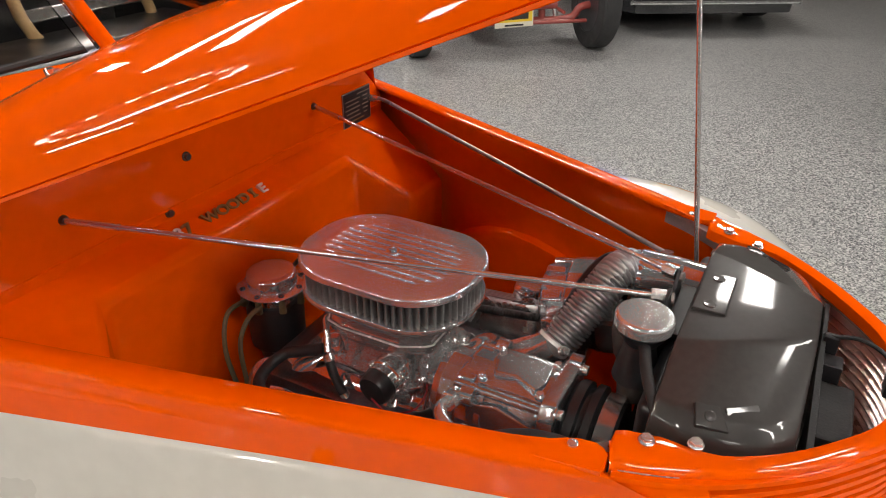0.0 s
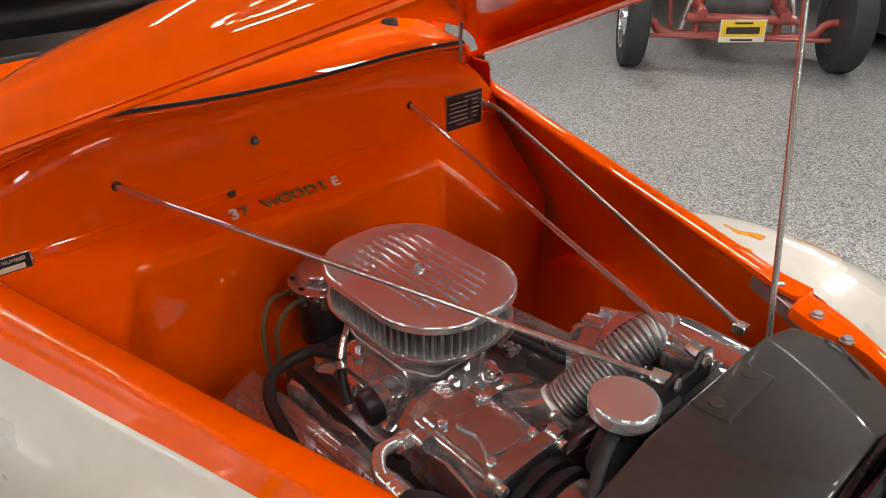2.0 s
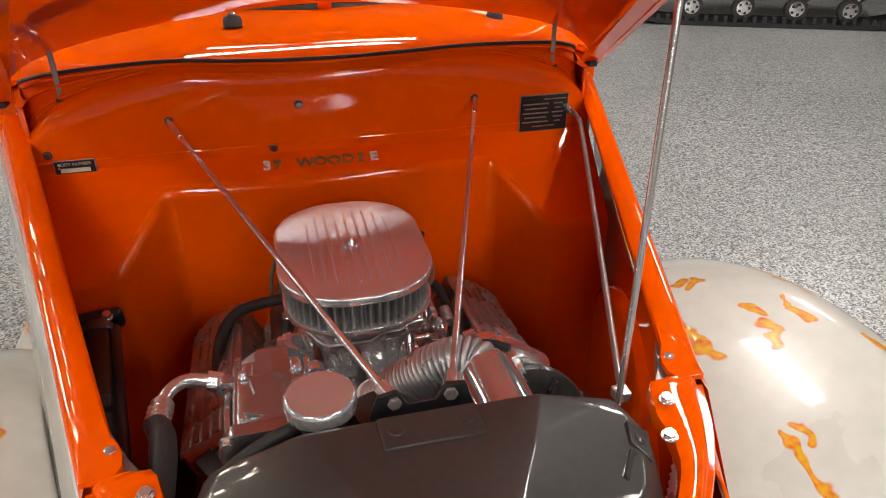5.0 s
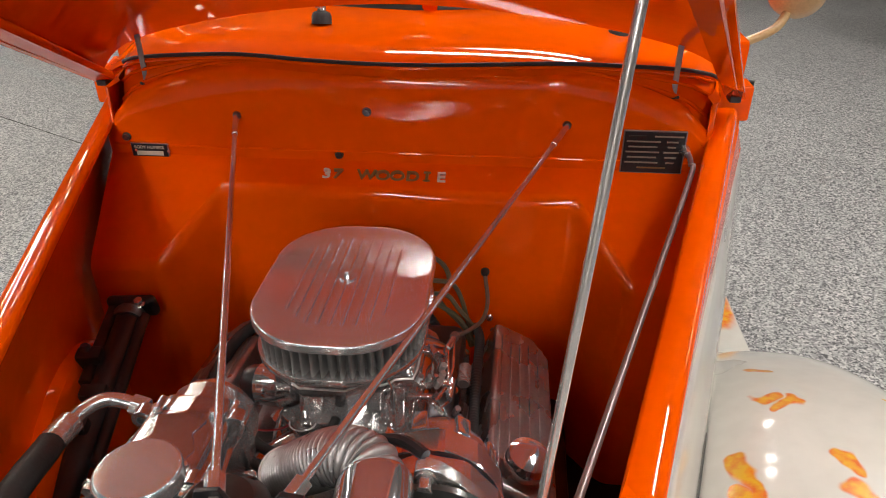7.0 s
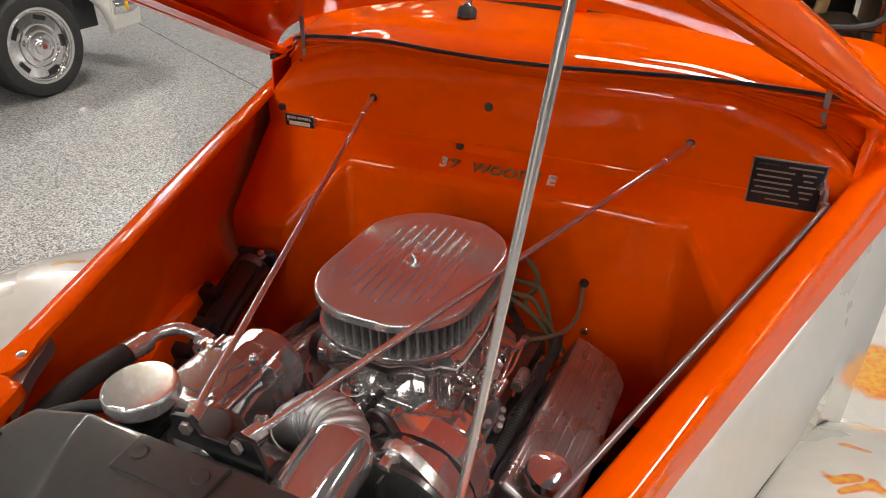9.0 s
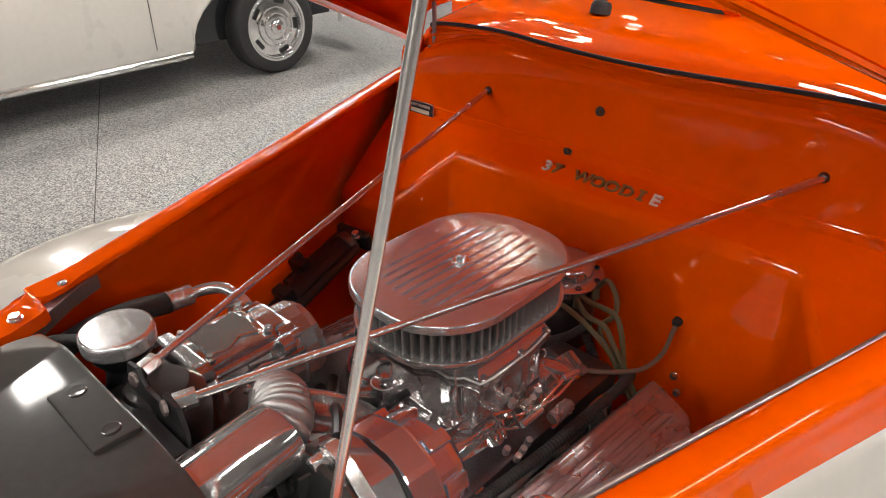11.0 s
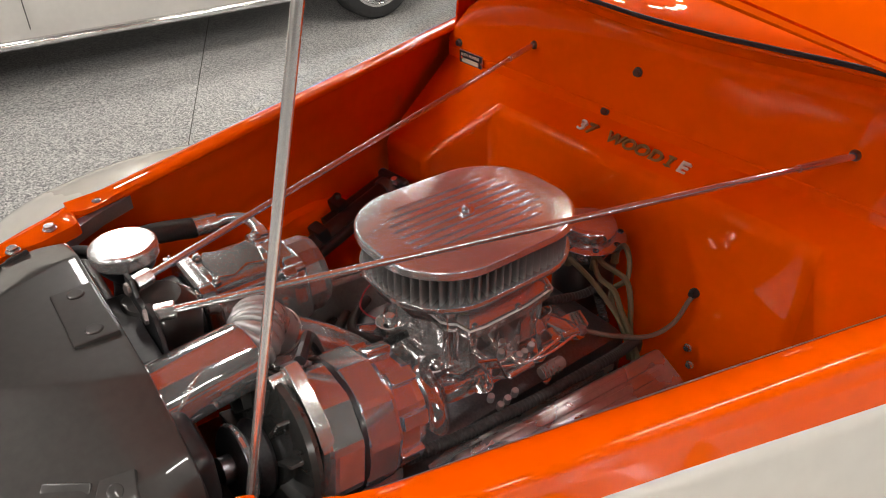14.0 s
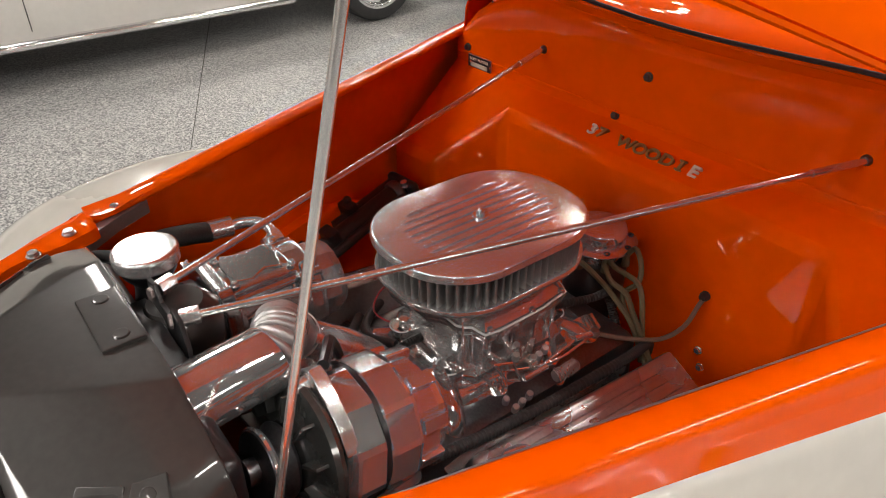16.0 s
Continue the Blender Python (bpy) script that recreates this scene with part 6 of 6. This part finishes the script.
    part("side_tube", Geo().tube([a + Vector((0.028, -0.02, -0.006)), a + d * 0.30 + Vector((0.028, 0, -0.006))], 0.010, 12, 1), BLACK, t)
    part("head", Geo().box(0, 0, 0, 0.085, 0.045, 0.02, to_axis(a, d)), BLACK, t, bevel=0.009, segments=3)
    part("collar", Geo().lathe([(0.025, 0.015), (0.027, 0.02), (0.027, 0.03), (0.025, 0.034)], 20, to_axis(a, d)), ALLOY_DARK, t)
    for f, o in ((0.13, -0.03), (0.2, 0.0), (0.26, -0.01)):
        p = a + d * f + Vector((o, 0, 0.016))
        part("clamp", Geo().box(0, 0, 0, 0.042, 0.036, 0.026, to_axis(p, d)), BLACK, t, bevel=0.006)
    part("knob", Geo().lathe([(0.009, 0), (0.009, 0.014), (0.006, 0.018), (0, 0.018)], 14, Matrix.Translation(a + d * 0.13 + Vector((-0.036, 0, 0.024)))), BLACK, t)
    bolt(t, a + Vector((0.02, -0.012, 0.014)), (0, -0.3, 1), 0.008, 0.01, STEEL)


small_lines()


# ---------------------------------------------------------------- on the firewall
def firewall_bits():
    for p in ((-0.057, -0.001, 1.064), (-0.114, -0.001, 0.98), (-0.522, -0.001, 1.002)):
        bolt(car, p, (0, -1, 0), 0.0068, 0.007, ALLOY_DARK)
    for p in ((0.177, -0.075, 0.68), (0.187, -0.075, 0.65)):
        bolt(car, p, (0, -1, 0), 0.006, 0.006)
    # letters on the shelf
    t = thing("letter_badge", "raised bronze and silver letters on the firewall shelf", "badge", (0, -0.03, 0.95))
    m0 = Matrix.Translation((0, -0.0395, 0.9455)) @ pose(0, 0, 0, 38, 0, 0)
    for ch, x in (("3", -0.131), ("7", -0.111), ("W", -0.057), ("O", -0.027), ("O", 0.0), ("D", 0.028), ("I", 0.054), ("E", 0.080)):
        mm = m0 @ Matrix.Translation((x, 0, 0.005)) @ Matrix.Diagonal((1.2, 1, 1, 1))
        if ch == "I":
            for dy in (0.0018, 0.0185):
                part("serif", Geo().box(0, dy, 0.002, 0.011, 0.003, 0.004, mm), LETTER, t, bevel=0.0006)
        text_mesh("letter", ch, 0.028, 0.004, mm, LETTER_LIGHT if ch in "3E" else LETTER, t, 0.0007)
    # black data plate, its lines of small print as bars
    t = thing("data_plate", "black data plate with rows of pale print", "plate", (0.454, 0, 1.0))
    part("plate", Geo().box(0.454, -0.0035, 1.006, 0.105, 0.003, 0.077), BLACK, t, bevel=0.001)
    part("border", Geo().box(0.454, -0.0028, 1.006, 0.109, 0.003, 0.081), DULL, t, bevel=0.0008)
    for k in range(7):
        z = 1.036 - 0.0098 * k
        if k == 0:
            segs = [(0.424, 0.03, INK), (0.478, 0.05, PRINT)]
        elif k == 6:
            segs = [(0.454, 0.05, LETTER)]
        else:
            segs = [(0.435, 0.05 + 0.008 * (k % 2), PRINT), (0.485, 0.026 - 0.006 * (k % 3), PRINT)]
        for x, w, mt in segs:
            part("print_bar", Geo().box(x, -0.0054, z, w, 0.0012, 0.0026), mt, t)
    t = thing("body_plate", "small silver and black body number plate", "plate", (-0.4795, 0, 0.975))
    part("plate", Geo().box(-0.4795, -0.004, 0.977, 0.075, 0.003, 0.03), STEEL, t, bevel=0.001)
    part("field", Geo().box(-0.4795, -0.0055, 0.977, 0.07, 0.002, 0.026), BLACK, t)
    part("blank", Geo().box(-0.4795, -0.0068, 0.972, 0.052, 0.002, 0.008), PALE, t)
    text_mesh("writing", "BODY NUMBER", 0.0085, 0.0004, Matrix.Translation((-0.4795, -0.0072, 0.981)) @ pose(0, 0, 0, 90, 0, 0), PALE, t)
    for x in (-0.506, -0.442):
        part("rivet", Geo().lathe([(0.003, 0), (0.003, 0.002), (0, 0.003)], 10, to_axis((x, -0.006, 0.977), (0, -1, 0))), STEEL, t)


firewall_bits()


def door_hinge():
    t = thing("door_hinge", "orange painted outside door hinge", "hinge", (0.69, 0.28, 1.0))
    part("leaf", Geo().box(0.674, 0.28, 1.015, 0.03, 0.06, 0.075), ORANGE, t, bevel=0.006, segments=3)
    part("pin", Geo().lathe([(0.008, -0.036), (0.008, 0.036)], 12, Matrix.Translation((0.69, 0.29, 1.015))), BLACK, t)
    copy_thing(t, pose(-0.69, 0.28, 1.0))


door_hinge()


def mirror():
    t = thing("side_mirror", "tan backed side mirror on a slim arm", "mirror", (0.70, 0.37, 1.1))
    part("arm", Geo().tube([(0.69, 0.40, 1.10), (0.76, 0.42, 1.13), (0.80, 0.47, 1.17)], 0.010, 10, 4), TAN, t)
    part("bowl", Geo().lathe([(0.0, -0.06), (0.03, -0.055), (0.055, -0.03), (0.062, 0.0), (0.058, 0.006), (0.0, 0.008)], 28, to_axis((0.81, 0.48, 1.20), (0.1, 1, 0.1))), TAN, t)


mirror()


# ---------------------------------------------------------------- other vehicles in the showroom
def wheel_parts(parent, c, axis, r, w, rim_r, rim_mat, slots=5):
    m = to_axis(c, axis)
    wh = part("wheel", Geo().lathe([(rim_r, -w / 2 * 0.8), (rim_r * 1.03, -w / 2 * 0.95), ((r + rim_r) / 2, -w / 2), (r * 0.95, -w / 2 * 0.92), (r, -w / 2 * 0.7), (r, w / 2 * 0.7), (r * 0.95, w / 2 * 0.92), ((r + rim_r) / 2, w / 2), (rim_r * 1.03, w / 2 * 0.95), (rim_r, w / 2 * 0.8), (rim_r, -w / 2 * 0.8)], 44, m, False), TYRE, parent, "black tyre")
    part("rim", Geo().lathe([(rim_r * 1.02, w * 0.40), (rim_r * 1.03, w * 0.47), (rim_r * 0.96, w * 0.46), (rim_r * 0.9, w * 0.3), (rim_r * 0.62, w * 0.34), (rim_r * 0.5, w * 0.4), (rim_r * 0.3, w * 0.44), (0, w * 0.45)], 40, m, False), rim_mat, wh, "bright steel rim")
    part("rim_back", Geo().lathe([(rim_r * 1.0, -w * 0.42), (rim_r * 0.3, -w * 0.35), (0, -w * 0.35)], 30, m, False), ALLOY_DARK, wh)
    for k in range(slots):
        a = 2 * math.pi * k / slots
        part("slot", Geo().box(0, 0, 0, rim_r * 0.12, rim_r * 0.34, 0.012, m @ Matrix.Translation((rim_r * 0.76 * math.cos(a), rim_r * 0.76 * math.sin(a), w * 0.33)) @ pose(0, 0, 0, 0, 0, math.degrees(a))), BLACK, wh)
    for r0, h in ((0.92, 0.40), (0.58, 0.40), (0.40, 0.45)):
        part("rim_ring", Geo().lathe([(rim_r * (r0 - 0.03), w * (h - 0.03)), (rim_r * (r0 - 0.015), w * (h + 0.02)), (rim_r * (r0 + 0.015), w * (h + 0.02)), (rim_r * (r0 + 0.03), w * (h - 0.03))], 40, m, False), rim_mat, wh)
    part("hub", Geo().lathe([(rim_r * 0.24, w * 0.43), (rim_r * 0.22, w * 0.52), (rim_r * 0.14, w * 0.58), (0, w * 0.59)], 24, m), rim_mat, wh, "bright hub dome")
    part("hub_centre", Geo().lathe([(rim_r * 0.08, w * 0.58), (rim_r * 0.07, w * 0.61), (0, w * 0.615)], 16, m), RED_FRAME, wh, "small red hub centre")
    return wh


def white_car():
    t = thing("white_car", "white classic sedan with chrome rocker trim, parked", "car", (-4.9, 0.0, 0))
    # the near flank runs along y; its front wheel near y 1.8
    xs = -4.02
    prof = [(0.0, 0.24), (-0.02, 0.22), (0.03, 0.30), (0.05, 0.45), (0.06, 0.62), (0.04, 0.78), (0.0, 0.9), (-0.06, 0.98), (-0.3, 1.0)]
    ys = [-3.6, -2.6, -1.6, -0.6, 0.4, 1.0, 1.32]
    part("flank", Geo().slab([[(xs + dx, y, z) for dx, z in prof] for y in ys], (-0.02, 0, 0)), WHITE_CAR, t, sharp=50)
    arch = []
    for k in range(17):
        a = math.pi * k / 16
        y, z = 1.96 - 0.63 * math.cos(a), 0.26 + 0.44 * math.sin(a)
        f = math.sin(a)
        arch.append([(xs + 0.0 + 0.03 * f, y, z), (xs + 0.03 + 0.02 * f, 1.96 - 0.635 * math.cos(a), z + 0.02 + 0.01 * f), (xs + 0.05 - 0.02 * f, 1.96 - 0.64 * math.cos(a), max(z + 0.04, 0.45)), (xs + 0.04 - 0.02 * f, 1.96 - 0.64 * math.cos(a), 0.88), (xs - 0.06, 1.96 - 0.64 * math.cos(a), 0.98)])
    part("front_wing", Geo().slab(arch, (-0.02, 0, 0)), WHITE_CAR, t, sharp=50)
    # black box stands in for the shadow behind the wheel
    part("arch_shade_box", Geo().box(xs - 0.36, 1.96, 0.62, 0.5, 1.24, 0.6), BLACK, t, "black box standing in for the wheel arch's shade")
    part("wing_tip", Geo().slab([[(xs + dx, y, z) for dx, z in prof[2:]] for y in (2.59, 2.85)], (-0.02, 0, 0)), WHITE_CAR, t, sharp=50)
    part("inner_body", Geo().box(-4.95, -0.5, 0.62, 1.7, 5.8, 0.7), BLACK_CAR, t, bevel=0.02)
    part("cabin", Geo().box(-4.95, -0.9, 1.2, 1.5, 2.4, 0.5), GLASS, t, bevel=0.08)
    part("rocker_trim", Geo().tube([(xs + 0.03, -3.6, 0.25), (xs + 0.03, 1.29, 0.25)], 0.026, 10, 1), CHROME, t, "chrome rocker trim")
    for y in (1.05, -0.35):
        part("door_seam", Geo().tube([(xs + 0.058, y, 0.33), (xs + 0.066, y, 0.62), (xs + 0.046, y, 0.78)], 0.003, 5, 1), INK, t)
    wheel_parts(t, (xs - 0.02, 1.96, 0.33), (1, 0, 0), 0.33, 0.2, 0.235, CHROME)
    wheel_parts(t, (xs - 0.04, -2.4, 0.33), (1, 0, 0), 0.33, 0.2, 0.19, CHROME)
    b = part("bumper", Geo().tube([(xs + 0.02, 2.6, 0.45), (xs - 0.05, 2.83, 0.45), (xs - 0.9, 2.9, 0.45), (xs - 1.7, 2.83, 0.45)], 0.06, 12, 5), CHROME, t, "chrome bumper")
    part("lamp", Geo().lathe([(0.04, 0), (0.04, 0.02), (0, 0.03)], 16, to_axis((xs + 0.06, 2.71, 0.45), (0.7, 0.7, 0))), SIGNAL, b, "amber lamp")


white_car()


def hot_rod():
    a, b = Vector((4.17, 2.10, 0)), Vector((5.28, 0.85, 0))
    d = (b - a).normalized()
    back = Vector((-d.y, d.x, 0))
    if back.x < 0:
        back = -back
    t = thing("hot_rod", "red framed open wheel hot rod seen from its front axle", "hot rod", (4.9, 1.6, 0))
    up = Vector((0, 0, 1))
    wa, wb = a + d * 0.09 + back * 0.05, b - d * 0.02 + back * 0.05
    wheel_parts(t, wa + up * 0.36, -d, 0.36, 0.17, 0.22, CHROME, 4)
    wheel_parts(t, wb + up * 0.36, d, 0.36, 0.17, 0.22, CHROME, 4)
    mid = (wa + wb) / 2
    ax = [wa + up * 0.36, wa + d * 0.14 + up * 0.34, wa + d * 0.26 + up * 0.25, mid + up * 0.25, wb - d * 0.26 + up * 0.25, wb - d * 0.14 + up * 0.34, wb + up * 0.36]
    part("axle", Geo().tube(ax, 0.032, 12, 5), RED_FRAME, t, "red dropped beam axle")
    part("tie_rod", Geo().tube([wa + d * 0.12 + up * 0.25 - back * 0.1, wb - d * 0.12 + up * 0.25 - back * 0.1], 0.016, 10, 1), RED_FRAME, t)
    for s in (-1, 1):
        p = mid + d * (0.30 * s)
        part("frame_rail", Geo().tube([p + up * 0.42 - back * 0.12, p + up * 0.45 + back * 0.3, p + up * 0.46 + back * 2.6], 0.04, 10, 3), RED_FRAME, t)
        part("shock", Geo().tube([p + d * (0.12 * s) + up * 0.28, p + d * (0.04 * s) + up * 0.66 + back * 0.02], 0.022, 10, 1), CHROME, t, "chrome shock absorber")
        part("upright", Geo().tube([p + up * 0.26, p + up * 0.7 + back * 0.05], 0.03, 10, 1), RED_FRAME, t)
        part("radius_rod", Geo().tube([p + d * (0.2 * s) + up * 0.3, p + d * (0.05 * s) + up * 0.4 + back * 0.9], 0.015, 8, 1), RED_FRAME, t)
    m = Matrix.Translation(mid + up * 0.66 + back * 0.12) @ Matrix((d, back, up)).transposed().to_4x4()
    part("radiator", Geo().box(0, 0, 0, 0.5, 0.06, 0.55, m), ALLOY_DARK, t, "dark radiator", bevel=0.01)
    part("crossbar", Geo().tube([mid - d * 0.4 + up * 0.38 - back * 0.05, mid + d * 0.4 + up * 0.38 - back * 0.05], 0.035, 10, 1), RED_FRAME, t)
    m = Matrix.Translation(mid + up * 0.315 - back * 0.16) @ Matrix((d, back, up)).transposed().to_4x4() @ pose(0, 0, 0, 0, -2, 0)
    pl = part("number_plate", Geo().box(0, 0, 0, 0.33, 0.006, 0.165, m), PALE, t, "yellow number plate in a pale frame", bevel=0.004)
    part("field", Geo().box(0, -0.005, 0.018, 0.305, 0.004, 0.115, m), YELLOW, pl)
    part("print_bar", Geo().box(0, -0.008, 0.005, 0.24, 0.003, 0.05, m), INK, pl)
    part("print_bar", Geo().box(0, -0.008, 0.058, 0.13, 0.003, 0.014, m), INK, pl)
    part("print_bar", Geo().box(0, -0.005, -0.065, 0.16, 0.003, 0.014, m), INK, pl)
    part("engine_block", Geo().box(0, 0.5, -0.1, 0.5, 0.6, 0.5, Matrix.Translation(mid + up * 0.7 + back * 0.12) @ Matrix((d, back, up)).transposed().to_4x4()), ALLOY_DARK, t, bevel=0.03)
    part("body", Geo().box(0, 1.7, 0, 1.0, 1.6, 0.6, Matrix.Translation(mid + up * 0.75 + back * 0.12) @ Matrix((d, back, up)).transposed().to_4x4()), RED_FRAME, t, bevel=0.1, segments=3)
    for s in (-1, 1):
        wheel_parts(t, mid + back * 2.3 + d * (0.75 * s) + up * 0.38, d * s, 0.38, 0.3, 0.2, CHROME, 4)


hot_rod()


def black_car():
    t = thing("black_car", "black car parked beyond the hot rod", "car", (8.12, 1.29, 0))
    m = Matrix.Translation((8.12, 1.29, 0)) @ pose(0, 0, 0, 0, 0, -56.5)
    rows = []
    for y in (-2.2, -2.0, -1.2, 0, 1.5, 2.2):
        k = 0.86 if abs(y) > 2.1 else 1.0
        rows.append([(0.9 * k * sx, y, z) for sx, z in ((-0.95, 0.2), (-1, 0.45), (-0.97, 0.75), (-0.8, 0.92), (0, 0.98), (0.8, 0.92), (0.97, 0.75), (1, 0.45), (0.95, 0.2))])
    g = Geo().grid([[m @ Vector(p) for p in r] for r in rows])
    n = len(g.v)
    g.f.append(tuple(range(9)))
    g.f.append(tuple(range(n - 9, n)))
    part("body", g, BLACK_CAR, t, bevel=0.02)
    part("cabin", Geo().box(0, 0.3, 1.15, 1.4, 2.0, 0.4, m), GLASS, t, bevel=0.1)
    for sx in (-1, 1):
        for y in (-1.35, 1.35):
            wheel_parts(t, m @ Vector((0.82 * sx, y, 0.31)), m.to_3x3() @ Vector((sx, 0, 0)), 0.31, 0.2, 0.2, CHROME)
    part("trim", Geo().tube([m @ Vector((-0.8, -2.23, 0.3)), m @ Vector((0.8, -2.23, 0.3))], 0.02, 8, 1), CHROME, t, "chrome lower trim")


black_car()


def tracked_machine():
    """Rubber tracked machine with sprung road wheels."""
    a, b = Vector((3.2, 4.85, 0)), Vector((5.6, 3.9, 0))
    d = (b - a).normalized()
    back = Vector((-d.y, d.x, 0))
    t = thing("tracked_machine", "black rubber tracked off-road machine with coil springs", "tracked vehicle", (4.4, 4.5, 0))
    m = Matrix.Translation(a) @ Matrix((d, back, Vector((0, 0, 1)))).transposed().to_4x4()
    L, H = 2.6, 0.62
    out = []
    for k in range(40):
        f = k / 40 * 2 * math.pi
        c, s = math.cos(f), math.sin(f)
        out.append((L / 2 + (L / 2 - 0.02) * math.copysign(abs(c) ** 0.35, c), 0.31 + 0.31 * math.copysign(abs(s) ** 0.45, s)))
    rows = []
    for x, z in out:
        cx, cz = L / 2, 0.31
        rows.append([(x, 0, z), (x, 0.35, z), (cx + (x - cx) * 0.975, 0.35, cz + (z - cz) * 0.87), (cx + (x - cx) * 0.975, 0, cz + (z - cz) * 0.87)])
    part("track_belt", Geo().grid([[m @ Vector(p) for p in r] for r in rows], close_u=True, close_v=True), TYRE, t, "black rubber track")
    for k in range(30):
        part("track_lug", Geo().box(0.05 + k * (L - 0.1) / 29, 0.0, 0.075, 0.03, 0.04, 0.05, m), TYRE, t)
    for x in (0.14, 0.60, 1.06, 1.52, 1.98, 2.44):
        w = part("road_wheel", Geo().lathe([(0.0, -0.03), (0.09, -0.03), (0.10, -0.01), (0.10, 0.05), (0.0, 0.05)], 24, m @ to_axis((x, 0.06, 0.17), (0, -1, 0))), TYRE, t)
        part("wheel_disc", Geo().lathe([(0.07, 0.05), (0.065, 0.06), (0.02, 0.065), (0, 0.065)], 24, m @ to_axis((x, 0.06, 0.17), (0, -1, 0))), CHROME, w, "bright wheel disc")
        for q in range(5):
            an = 2 * math.pi * q / 5
            part("cut_out", Geo().box(0.045 * math.cos(an), 0.045 * math.sin(an), 0.062, 0.022, 0.022, 0.006, m @ to_axis((x, 0.06, 0.17), (0, -1, 0))), TYRE, w)
        part("swing_arm", Geo().tube([m @ Vector((x, 0.1, 0.17)), m @ Vector((x + 0.22, 0.1, 0.36))], 0.03, 8, 1), BLACK, t)
        sp = [m @ Vector((x + 0.02 - 0.05 * k / 48 + 0.035 * math.cos(k * 0.8), 0.0 + 0.035 * math.sin(k * 0.8), 0.26 + 0.26 * k / 48)) for k in range(49)]
        part("coil_spring", Geo().tube(sp, 0.007, 6, 1), PALE, t, "pale coil spring")
    part("hull", Geo().box(L / 2, 0.35, 0.62, 2.2, 0.6, 0.5, m), BLACK, t, bevel=0.04)


tracked_machine()


def cabinet():
    t = thing("tool_cabinet", "dark rubber wheeled dolly standing on the floor", "dolly", (4.5, -1.45, 0))
    wheel_parts(t, (4.35, -1.75, 0.32), (0, 1, 0), 0.32, 0.22, 0.18, ALLOY_DARK)
    part("axle_bar", Geo().tube([(4.35, -1.75, 0.32), (4.35, -2.6, 0.32)], 0.03, 8, 1), BLACK, t)
    part("stand", Geo().box(4.35, -2.5, 0.17, 0.3, 0.2, 0.34), BLACK, t, bevel=0.02)


cabinet()
